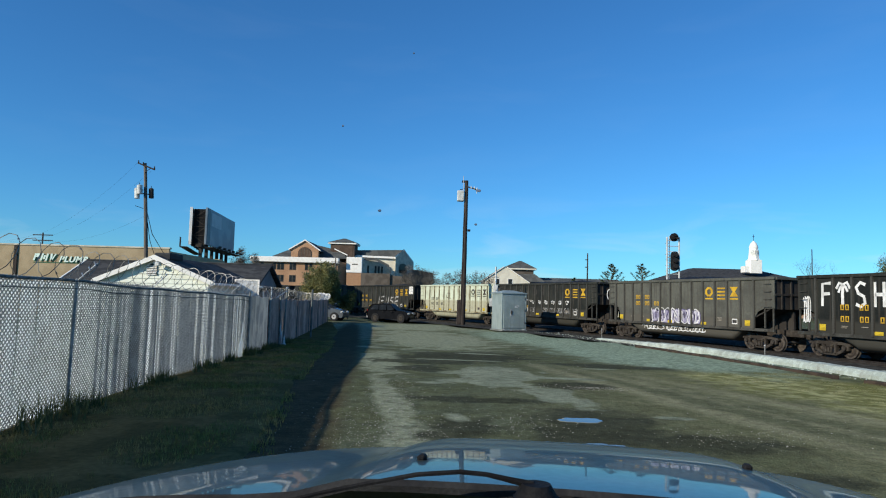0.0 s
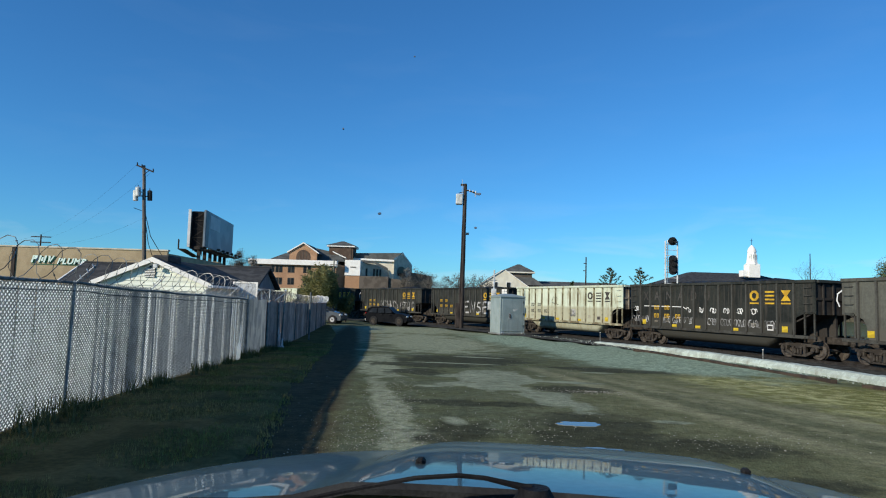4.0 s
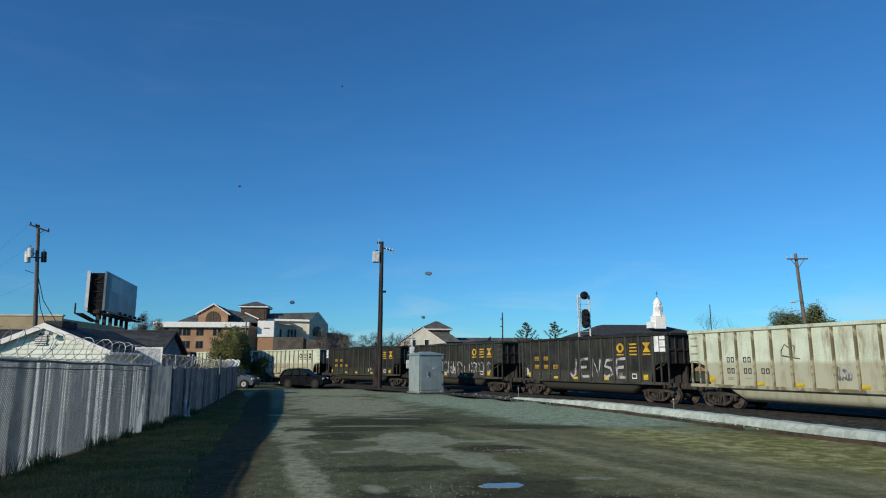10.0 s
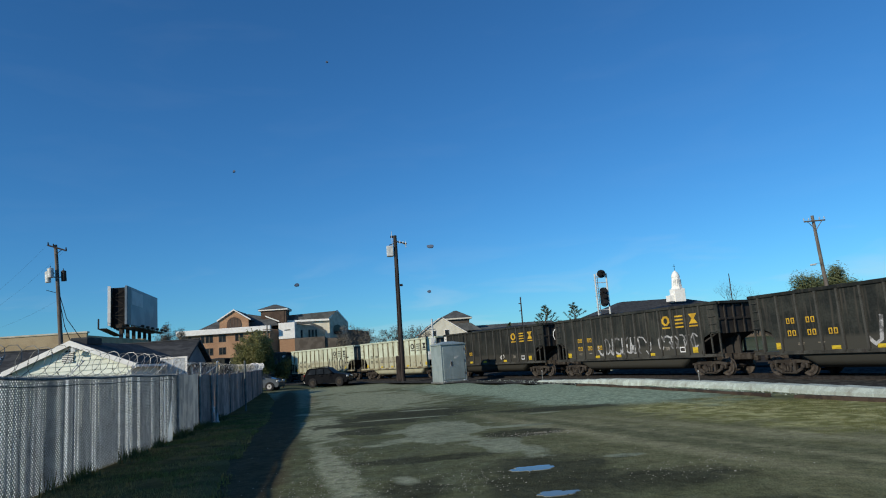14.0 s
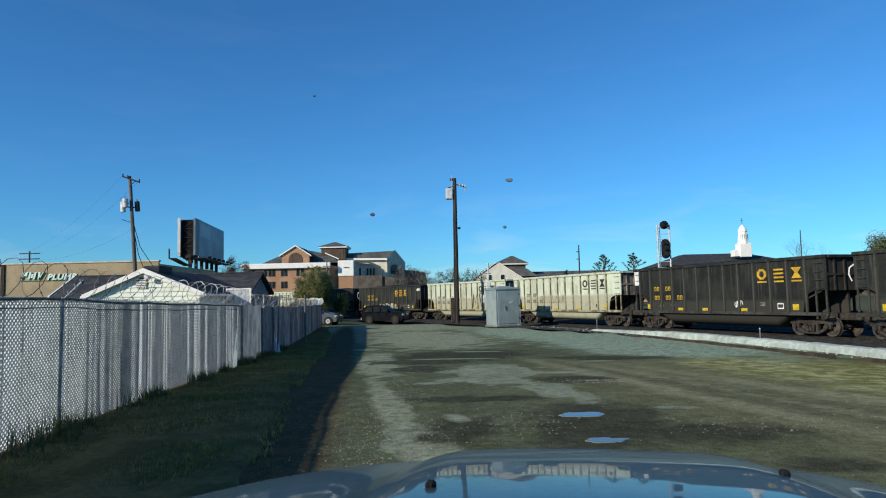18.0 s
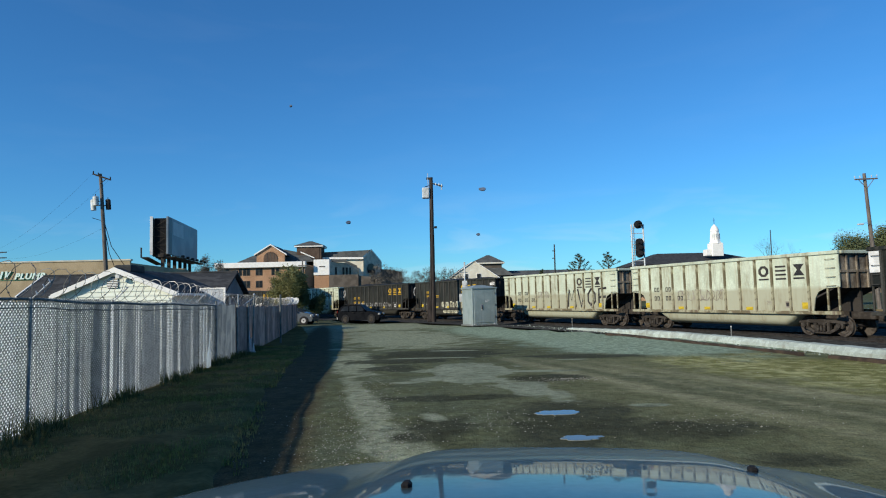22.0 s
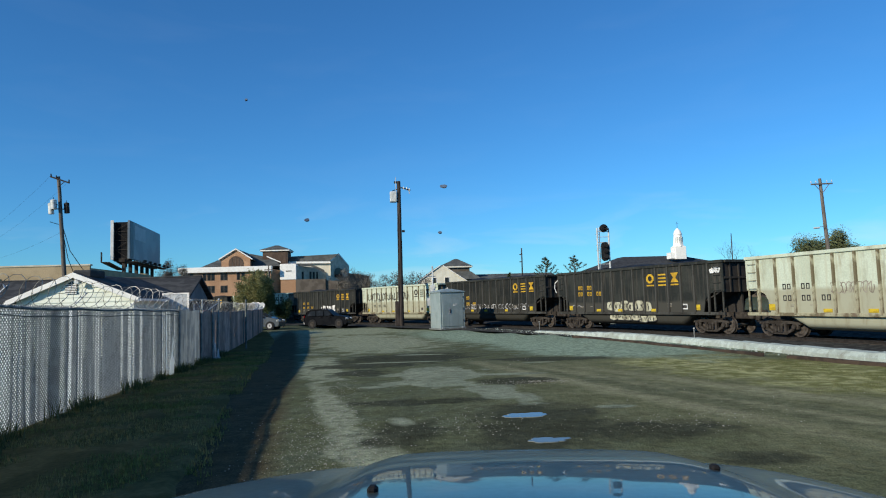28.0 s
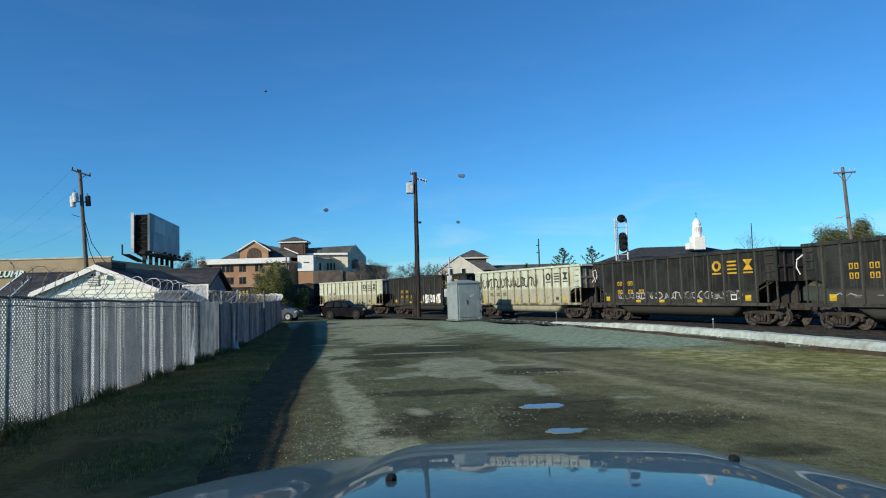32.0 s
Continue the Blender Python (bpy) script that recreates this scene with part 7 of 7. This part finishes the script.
def common_meshes():
    key = {}
    g = Geo().cbox(-7.95, -0.3, 0.78, 7.95, 0.3, 1.12, 0.02)
    key["centre"] = g.mesh("centre_sill", M["steel"])
    g = Geo().cbox(-0.35, -0.11, 0.72, 0.3, 0.11, 1.0, 0.03).cbox(0.1, -0.17, 0.68, 0.34, 0.17, 1.04, 0.05)
    key["coupler"] = g.mesh("coupler", M["steel"])
    # truck: side frames with springs, bolster
    g = Geo()
    for s in (1, -1):
        y0, y1 = s * 1.02 - 0.08, s * 1.02 + 0.08
        g.slab([(-1.2, 0.58), (-0.75, 0.62), (-0.35, 0.60), (0.35, 0.60), (0.75, 0.62), (1.2, 0.58), (1.16, 0.68), (0.62, 0.76), (-0.62, 0.76), (-1.16, 0.68)], "y", y0, y1)
        for k in (1, -1):
            g.slab([(k * 1.0, 0.40), (k * 0.40, 0.12), (k * 0.33, 0.22), (k * 0.80, 0.46)], "y", y0, y1)
            g.slab([(k * 0.25, 0.16), (k * 0.38, 0.16), (k * 0.42, 0.62), (k * 0.27, 0.62)], "y", y0, y1)
            g.cbox(k * 0.89 - 0.17, y0 - 0.01, 0.36, k * 0.89 + 0.17, y1 + 0.01, 0.61, 0.03)
        g.cbox(-0.42, y0, 0.11, 0.42, y1, 0.22, 0.02)
        for dx in (-0.16, 0.0, 0.16):
            g.cyl((dx, s * 1.14, 0.24), (dx, s * 1.14, 0.5), 0.06, n=8)
        for dx in (-0.89, 0.89):
            g.cyl((dx, s * 1.0, 0.48), (dx, s * 1.2, 0.48), 0.11, n=10)
    g.cbox(-0.2, -1.12, 0.5, 0.2, 1.12, 0.78, 0.03)
    key["frame"] = g.mesh("truck_frame", M["steel"])
    g = Geo().cyl((0, -1.05, 0), (0, 1.05, 0), 0.075, n=8)
    for s in (1, -1):
        g.cyl((0, s * 0.68, 0), (0, s * 0.82, 0), 0.46, n=24)
        g.cyl((0, s * 0.66, 0), (0, s * 0.685, 0), 0.49, n=24)
        g.cyl((0, s * 0.815, 0), (0, s * 0.85, 0), 0.36, 0.33, n=20)
        g.cyl((0, s * 0.83, 0), (0, s * 0.9, 0), 0.13, n=10)
        for i in range(3):
            a = 2 * pi * i / 3
            g.cyl((0.22 * cos(a), s * 0.845, 0.22 * sin(a)), (0.22 * cos(a), s * 0.865, 0.22 * sin(a)), 0.045, n=6)
    key["wheelset"] = g.mesh("wheelset", M["wheelsteel"])
    key["reflector"] = Geo().cbox(-0.22, -0.004, -0.08, 0.22, 0.012, 0.08, 0.003).mesh("reflector", M["bright"])
    key["reflector_tall"] = Geo().cbox(-0.18, -0.004, -0.15, 0.18, 0.012, 0.15, 0.003).mesh("reflector", M["bright"])
    return key


def coal_heap(seed, tall):
    g = Geo()
    rows = []
    for i in range(31):
        x = -7.1 + 14.2 * i / 30
        e = min(1, (7.1 - abs(x)) / 3.2)
        row = []
        for j in range(11):
            y = -1.46 + 2.92 * j / 10
            w = 1 - (abs(y) / 1.46) ** 2
            row.append((x, y, 3.6 + (tall * w ** 0.8) * e ** 0.8 * (1 + 0.35 * noise.noise((x * 0.35, seed, 0))) + 0.06 * noise.noise((x * 2, y * 2, seed))))
        rows.append(row)
    return g.sheet(rows).mesh("coal", M["coal"], fix=False)


def stroke(pts, w, lift=0.0, y=W2 + 0.001):
    """A flat painted stroke on the car's side through points (x, z)."""
    g = Geo()
    v, f = [], []
    for i, (x, z) in enumerate(pts):
        a, b = pts[max(0, i - 1)], pts[min(len(pts) - 1, i + 1)]
        dx, dz = b[0] - a[0], b[1] - a[1]
        d = hypot(dx, dz) or 1
        nx, nz = -dz / d * w / 2, dx / d * w / 2
        v += [(x + nx, y + lift, z + nz), (x - nx, y + lift, z - nz)]
    for i in range(len(pts) - 1):
        f.append((2 * i, 2 * i + 1, 2 * i + 3, 2 * i + 2))
    return g.add(v, f)


def join(geos):
    g = Geo()
    for h in geos:
        g.add(h.v, h.f)
    return g


def emblem(i, x, z, h, w):
    """Plain block shapes in place of the maker's letters: a hollow block, three bars, an hourglass; each over a bar."""
    g, y0, y1 = Geo(), W2 - 0.011, W2 + 0.004
    t = h * 0.27
    if i == 0:
        ring = [(cos(pi / 8 + pi / 4 * k) * 1.082, sin(pi / 8 + pi / 4 * k) * 1.082) for k in range(8)]
        rings = []
        for ay, k in ((y0, 1.0), (y1, 1.0), (y1, 0.5), (y0, 0.5)):
            rings.append([(x + a * (w / 2 if k == 1 else w / 2 - t), ay, z + b * (h / 2 if k == 1 else h / 2 - t * 0.8)) for a, b in ring])
        g.loft(rings, smooth=False, caps=False)
    elif i == 1:
        for k in (-1, 0, 1):
            zz = z + k * (h - t) / 2
            g.box(x - w / 2, y0, zz - t * 0.3, x + w / 2, y1, zz + t * 0.3)
    else:
        g.slab([(x - w / 2, z - h / 2), (x + w / 2, z - h / 2), (x + t * 0.55, z), (x + w / 2, z + h / 2), (x - w / 2, z + h / 2), (x - t * 0.55, z)], "y", y0, y1)
    g.box(x - w / 2, y0, z - h / 2 - 0.17, x + w / 2, y1, z - h / 2 - 0.09)
    return g


def bars(xs, z, h, w):
    g = Geo()
    for x in xs:
        g.box(x - w / 2, W2 - 0.011, z - h / 2, x + w / 2, W2 + 0.003, z + h / 2)
    return g


def letters(text, x, z, size, wide=1.0, bold=0.02):
    """Painted letters on the car's side, read from outside."""
    cu = bpy.data.curves.new("letters", "FONT")
    cu.body, cu.size, cu.offset, cu.resolution_u, cu.space_character = text, size, bold, 3, 1.1
    ob = bpy.data.objects.new("letters", cu)
    me = bpy.data.meshes.new_from_object(ob)
    bpy.data.objects.remove(ob)
    g = Geo()
    g.add([(x - v.co.x * wide, W2 + 0.001, z + v.co.y) for v in me.vertices], [tuple(p.vertices) for p in me.polygons])
    return g


def scrawl(x0, x1, z0, z1, seed, n=10, w=0.07, y=W2 + 0.001):
    """Unreadable sprayed scrawl: overlapping looped strokes."""
    rnd = random.Random(seed)
    out = []
    for k in range(n):
        cx = x0 + (x1 - x0) * (k + 0.5) / n
        rx, rz = abs(x1 - x0) / n * rnd.uniform(0.4, 0.8), (z1 - z0) / 2
        a0, a1 = rnd.uniform(0, 6.28), rnd.uniform(2.5, 5.6)
        pts = [(cx + rx * cos(a0 + a1 * i / 9) * (1 + 0.2 * sin(3 * i)), (z0 + z1) / 2 + rz * sin(a0 + a1 * i / 9) * rnd.uniform(0.85, 1.05)) for i in range(10)]
        out.append(stroke(pts, w * rnd.uniform(0.7, 1.3), 0.0015 * k / n, y))
        if rnd.random() < 0.7:
            xx = cx + rnd.uniform(-0.4, 0.4) * rx
            out.append(stroke([(xx, z0 + 0.03), (xx + rnd.uniform(-0.15, 0.15), z1 - 0.02)], w * rnd.uniform(0.6, 1.2), 0.002, y))
    return join(out)


def bubbles(car, x0, x1, z0, z1, n, seed, fill, edge, label, base=W2 + 0.001):
    """Fat sprayed letters: rounded filled shapes with dark outlines."""
    rnd = random.Random(seed)
    step = (x1 - x0) / n
    body, rims = Geo(), []
    for k in range(n):
        cx, cz = x0 + step * (k + 0.5), (z0 + z1) / 2 + rnd.uniform(-0.06, 0.06)
        rx, rz = abs(step) * 0.62, (z1 - z0) / 2 * rnd.uniform(0.85, 1.08)
        pts = []
        for i in range(18):
            a = 2 * pi * i / 18
            c, s = cos(a), sin(a)
            q = (abs(c) ** 3 + abs(s) ** 3) ** (-1 / 3) * (1 + 0.16 * noise.noise((c * 1.7, s * 1.7, seed + k * 5.0)))
            pts.append((cx + rx * c * q, cz + rz * s * q))
        y = base + 0.0006 * k
        body.add([(x, y, z) for x, z in pts], [tuple(range(18))])
        rims.append(stroke(pts + pts[:1], 0.05, 0.004 + 0.0006 * k, base))
        for u in (-0.35, 0.3):
            x = cx + u * rx + rnd.uniform(-0.05, 0.05)
            top = cz + rz * rnd.uniform(0.1, 0.7)
            rims.append(stroke([(x, cz - rz * rnd.uniform(0.2, 0.75)), (x + rnd.uniform(-0.08, 0.08), cz), (x + rnd.uniform(-0.1, 0.1), top)], rnd.uniform(0.05, 0.12), 0.004 + 0.0006 * k, base))
    sprayed(body, fill, car, label)
    sprayed(join(rims), edge, car, "dark outlines of sprayed letters")


def spell(text, x, z, h, w, step, thick):
    """Angular sprayed letters out of straight strokes; x falls as the word runs on."""
    shapes = {
        "J": [[(0.9, 1), (0.75, 0.15), (0.45, 0), (0.1, 0.25)]], "E": [[(0.95, 1), (0.1, 0.95), (0.05, 0.5), (0.1, 0.02), (1, 0.05)], [(0.05, 0.52), (0.75, 0.56)]],
        "N": [[(0.05, 0), (0.2, 1), (0.75, 0.05), (0.95, 1)]], "G": [[(0.95, 0.95), (0.35, 0.9), (0.15, 0.6), (0.7, 0.5), (0.9, 0.2), (0.3, 0.02), (0.05, 0.12)]],
        "F": [[(1, 1), (0.15, 0.97), (0.12, 0)], [(0.15, 0.52), (0.9, 0.55)]], "S": [[(0.95, 0.9), (0.5, 1), (0.1, 0.8), (0.3, 0.55), (0.8, 0.42), (0.9, 0.15), (0.5, 0), (0.05, 0.1)]],
        "H": [[(0.1, 1), (0.1, 0)], [(0.9, 1), (0.9, 0)], [(0.1, 0.5), (0.9, 0.5)]],
        "M": [[(0, 0), (0.2, 1), (0.5, 0.35), (0.8, 1), (1, 0)]], "V": [[(0.05, 1), (0.45, 0), (0.95, 1)]], "O": [[(0.5, 1), (0.1, 0.7), (0.1, 0.3), (0.5, 0), (0.9, 0.3), (0.9, 0.7), (0.5, 1)]],
        "|": [[(0.5, 1), (0.45, 0)]],
    }
    out = []
    for k, c in enumerate(text):
        for s in shapes.get(c, []):
            out.append(stroke([(x - k * step - a * w, z + b * h) for a, b in s], thick, 0.001 + 0.0003 * k))
    return join(out)


def coal_car(n, meshes, common, colour, label):
    """One car of the train; its left side, which faces the lot, carries the lettering."""
    car = thing("coal_car", label, "freight car", group="coal train")
    part("side_wall", meshes["body"], None, car)
    part("side_wall", meshes["body"], None, car, at=pose(0, 0, 0, rz=180))
    part("top_rim", meshes["rim"], None, car)
    part("belly", meshes["belly"], None, car)
    part("side_sill", meshes["sill"], None, car)
    first, pitch, count = LAYOUT.get(n, USUAL)[:3]
    for x in [first - pitch * i for i in range(count)]:
        part("rib", meshes["rib"], None, car, at=pose(x, 0, 0))
        part("rib", meshes["rib"], None, car, at=pose(x, 0, 0, rz=180))
    for s, k in ((1, "slope_front"), (-1, "slope_back")):
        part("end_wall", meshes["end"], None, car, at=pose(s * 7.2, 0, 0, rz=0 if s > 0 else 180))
        part("slope_sheet", meshes[k], None, car)
        for x in (7.2, 6.65):
            part("end_post", meshes["cage_post"], None, car, at=pose(s * x, W2 - 0.05, 0))
        for i in range(4):
            part("rung", meshes["rung"], None, car, at=pose(s * 6.9, W2 - 0.01, 2.32 + i * 0.40))
        part("coupler", common["coupler"], None, car, at=pose(s * 7.85, 0, 0, rz=0 if s > 0 else 180))
        truck = part("truck", common["frame"], None, car, "cast steel truck frame", at=pose(s * TRUCK, 0, 0))
        for x in (-0.89, 0.89):
            WHEELS.append(part("wheelset", common["wheelset"], None, truck, "rust-brown steel wheels on an axle", at=pose(x, 0, 0.46)))
            WHEELS[-1]["x"] = x
    part("centre_sill", common["centre"], None, car)
    part("coal_load", coal_heap(n * 1.7, 0.34 if colour == "carcream" else 0.44), None, car, "heaped black coal")
    return car


MARKS = {}


def mark_mesh(ink):
    """A small open figure in place of a letter or number."""
    if ink.name not in MARKS:
        g, y0, y1 = Geo(), -0.011, 0.003
        for x0, z0, x1, z1 in ((-0.09, -0.13, -0.045, 0.13), (0.045, -0.13, 0.09, 0.13), (-0.045, 0.085, 0.045, 0.13), (-0.045, -0.13, 0.045, -0.085)):
            g.box(x0, y0, z0, x1, y1, z1)
        MARKS[ink.name] = g.mesh("mark_bar", ink)
    return MARKS[ink.name]


def lettering(car, ink, n):
    first, pitch, _, bay, small, high, low = LAYOUT.get(n, USUAL)
    for i in range(3):
        part("emblem", emblem(i, first - pitch * (bay + i + 0.5), 3.12, 0.54, 0.60), ink, car)
    for i in range(3):
        x = first - pitch * (small + i + 0.5) - 0.06
        for dx in (0.13, -0.13):
            if i < 2:
                part("mark_bar", mark_mesh(ink), None, car, at=pose(x + dx, W2, high))
            part("number_bar", mark_mesh(ink), None, car, at=pose(x + dx, W2, low))


def sprayed(geo, ink, car, label=""):
    """Paint that somebody sprayed on a car's side."""
    return part("graffiti", geo, ink, car, label, at=pose(0.43, 0, 0))


def plates(car, common, which):
    for x, tall in which:
        part("reflector", common["reflector_tall" if tall else "reflector"], None, car, "yellow reflector", at=pose(x, W2, 1.42 if tall else 1.27))


def build_train():
    common = common_meshes()
    kinds = {c: car_meshes(c, r) for c, r in (("carblack", "ribblacklit"), ("cargrey", "ribgrey"), ("carcream", "creamrib"))}
    B, G_, C = "carblack", "cargrey", "carcream"
    order = [C, B, G_, B, C, B, B, B, C, C, B, B, C, B, C, B, B, C, B, C]
    words = {B: "black steel coal car with yellow lettering, loaded with coal", G_: "weathered grey coal car with yellow lettering and white graffiti",
             C: "dirty cream coal car with black lettering, stained brown below"}
    extra = {0: "black coal car with large white graffiti letters", 4: "black coal car with a white end panel and sprayed graffiti", 5: "black coal car with pale sprayed graffiti",
             8: "cream coal car with black graffiti, stained brown below", 9: "black coal car with white tags and a row of white scrawl"}
    usual = [(5.8, 1), (2.83, 0), (0.75, 0), (-2.2, 0), (-5.5, 1)]
    for i, colour in enumerate(order):
        n = i - 1
        car = coal_car(n, kinds[colour], common, colour, extra.get(n, words[colour]))
        CARS.append((car, n))
        ink = M["inkblack"] if colour == C else M["yellow"]
        lettering(car, ink, n)
        plates(car, common, usual)
        board = part("placard", Geo().cbox(-4.78, W2 - 0.011, 1.32, -4.40, W2 + 0.004, 1.62, 0.002), M["white"] if colour != C else M["faded"], car)
        part("placard_print", Geo().box(-4.74, W2, 1.38, -4.44, W2 + 0.006, 1.56), M["inkblack"], board)
        part("stencil", Geo().box(-3.62, W2 - 0.011, 1.62, -3.30, W2 + 0.003, 1.65).box(-3.62, W2 - 0.011, 1.55, -3.34, W2 + 0.003, 1.58).box(-3.6, W2 - 0.011, 1.48, -3.3, W2 + 0.003, 1.51), M["faded"], car)
        part("stencil", Geo().box(4.4, W2 - 0.011, 1.50, 4.75, W2 + 0.003, 1.53).box(3.35, W2 - 0.011, 1.50, 3.7, W2 + 0.003, 1.53).box(4.45, W2 - 0.011, 1.43, 4.75, W2 + 0.003, 1.46), M["faded"], car)
        if n == 0:
            sprayed(spell("F SH", 5.43, 2.42, 1.08, 0.56, 0.94, 0.15), M["white"], car, "large white painted letters")
            tree = join([stroke([(4.22, 2.51), (4.23, 2.96), (4.19, 3.37)], 0.16), stroke([(4.57, 3.23), (4.40, 3.50), (4.19, 3.41), (3.98, 3.52), (3.81, 3.23)], 0.13), stroke([(4.45, 3.05), (4.32, 3.32), (4.19, 3.37), (4.06, 3.32), (3.94, 3.09)], 0.12)])
            sprayed(tree, M["white"], car, "white painted palm tree")
            sprayed(scrawl(6.55, 6.1, 1.6, 2.9, 31, 4, 0.06), M["white"], car)
            sprayed(scrawl(1.7, 0.9, 1.6, 2.1, 32, 4, 0.07), M["white"], car)
        elif n == 1:
            bubbles(car, 2.1, -2.3, 1.2, 2.06, 8, 41, M["lilac"], M["violet"], "white bubble graffiti with violet outlines")
            sprayed(scrawl(2.3, -2.2, 1.18, 2.12, 43, 9, 0.055, W2 + 0.009), M["white"], car, "white outlines over the letters")
            sprayed(scrawl(3.2, -2.6, 0.72, 0.98, 42, 14, 0.06, 1.43), M["white"], car, "white drips on the belly")
            sprayed(stroke([(7.0, 2.6), (7.15, 2.9), (7.1, 3.2), (6.85, 3.35)], 0.07), M["white"], car)
        elif n == 2:
            for k in range(12):
                mid_x = 6.2 - k * 1.02
                if k not in (2, 6):
                    sprayed(scrawl(mid_x + 0.42, mid_x - 0.42, 1.42, 1.82, 500 + k, 4, 0.036), M["spray"], car, "small pale tag")
                if k == 0 or 4 < k < 11:
                    sprayed(scrawl(mid_x + 0.18, mid_x - 0.18, 2.12, 2.42, 520 + k, 2, 0.04), M["white"], car, "small white glyph")
            sprayed(join([letters(c, 5.45 - k * 1.127, 2.85, 0.8, 0.9, 0.01) for k, c in enumerate("XANADU")]), M["ghost"], car, "faint old grey letters")
            sprayed(stroke([(5.4, 2.46), (1.6, 2.44), (1.3, 2.3)], 0.05), M["white"], car)
        elif n == 3:
            sprayed(join([stroke([(0.55, 2.75), (0.95, 3.05), (1.15, 2.75), (1.15, 2.55), (0.5, 2.45), (0.45, 2.95), (0.75, 3.1)], 0.05), stroke([(1.15, 2.55), (0.9, 2.5), (0.2, 2.4)], 0.04)]), M["inkblack"], car)
            sprayed(scrawl(-1.5, -2.1, 1.5, 2.1, 61, 5, 0.06), M["spray"], car)
        elif n == 4:
            sprayed(spell("JENGE", 1.0, 1.35, 1.15, 0.9, 1.127, 0.17), M["spray"], car, "large sprayed grey letters")
            part("end_patch", Geo().cbox(-6.58, W2 - 0.011, 2.85, -6.24, W2 + 0.004, 3.73, 0.003).cbox(-7.05, W2 - 0.011, 2.85, -6.64, W2 + 0.004, 3.73, 0.003), M["white"], car, "white painted patch")
        elif n == 5:
            sprayed(scrawl(2.2, -2.6, 1.35, 2.4, 71, 9, 0.11), M["spray"], car, "pale sprayed scrawl")
            sprayed(scrawl(-3.2, -6.2, 1.5, 2.3, 72, 6, 0.09), M["spray"], car)
            sprayed(stroke([(7.0, 2.6), (7.15, 2.9), (7.1, 3.2), (6.85, 3.35)], 0.07), M["white"], car)
        elif n == 6:
            part("end_patch", Geo().cbox(6.76, W2 - 0.011, 2.82, 7.27, W2 + 0.004, 3.73, 0.003), M["white"], car, "white painted patch")
            sprayed(scrawl(-2.0, -2.5, 1.4, 1.75, 81, 3, 0.05), M["white"], car)
        elif n == 8:
            sprayed(spell("MVOF", -2.2, 1.3, 1.3, 0.95, 1.15, 0.17), M["inkblack"], car, "tall angular black graffiti")
            sprayed(scrawl(2.2, 0.2, 2.0, 2.5, 91, 8, 0.04), M["faded"], car)
        elif n == 9:
            bubbles(car, 1.5, -2.4, 1.19, 1.86, 6, 101, M["creamspray"], M["inkblack"], "block of cream sprayed letters")
            bubbles(car, 1.4, -2.6, 0.60, 1.0, 6, 104, M["creamspray"], M["inkblack"], "cream sprayed letters on the belly", 1.43)
            sprayed(stroke([(5.3, 1.5), (5.0, 1.62), (4.8, 1.45), (4.5, 1.6), (4.2, 1.5)], 0.05), M["spray"], car)
            sprayed(scrawl(-6.9, -7.5, 3.25, 3.5, 102, 5, 0.08), M["white"], car, "small white tag")
            sprayed(stroke([(7.05, 2.5), (7.25, 2.85), (7.2, 3.2), (6.85, 3.4)], 0.07), M["white"], car)
        elif n == 10:
            sprayed(scrawl(4.2, -5.5, 1.4, 1.8, 111, 20, 0.06), M["spray"], car)
            sprayed(join([stroke([(7.1, 2.55), (6.8, 2.75), (6.95, 3.3), (6.6, 3.4), (6.5, 2.95), (6.75, 2.55)], 0.07)]), M["white"], car, "white outlined face")
        elif n == 11:
            sprayed(scrawl(5.6, -2.6, 2.45, 3.2, 121, 14, 0.1), M["inkblack"], car, "black graffiti along the side")
        elif n == 12:
            bubbles(car, -0.2, -3.4, 1.15, 2.1, 4, 131, M["white"], M["inkblack"], "bold white graffiti")
        elif n in (7, 13):
            sprayed(scrawl(2.6, -1.0, 1.7, 2.3, 141 + n, 9, 0.05), M["faded"], car)
        else:
            sprayed(scrawl(4.5, -3.0, 1.4, 1.9, 151 + n, 14, 0.06), M["faded"], car)


CARS, WHEELS = [], []
build_train()


# ---- the train rolls by ----
RUN = [(0.0, -1.05), (3.5, 15.43), (6.5, 29.61), (9.0, 41.43), (12.5, 57.98), (16.5, 76.6), (20.0, 92.85), (24.0, 111.36), (28.0, 130.13), (32.0, 148.44)]
STEP = {3: -0.6, 4: -0.6}


def run(t):
    for (a, u), (b, v) in zip(RUN, RUN[1:]):
        if t <= b:
            return u + (v - u) * (t - a) / (b - a)
    return RUN[-1][1]


def motions():
    for car, n in CARS:
        rows = []
        for i in range(33):
            s = -15.89 + 16.2 * n + STEP.get(n, 0.0) - run(i)
            (ax, ay), (bx, by) = on_track(s - TRUCK), on_track(s + TRUCK)
            rows.append((float(i), pose((ax + bx) / 2, (ay + by) / 2, RAIL_Z, 0, 0, math.degrees(math.atan2(by - ay, bx - ax)))))
        walk(car, rows)
    turns = [(i / 7.5, -math.degrees(run(min(32.0, i / 7.5)) / 0.46)) for i in range(241)]
    for w in WHEELS:
        walk(w, [(t, pose(w["x"], 0, 0.46, 0, a, 0)) for t, a in turns])


motions()
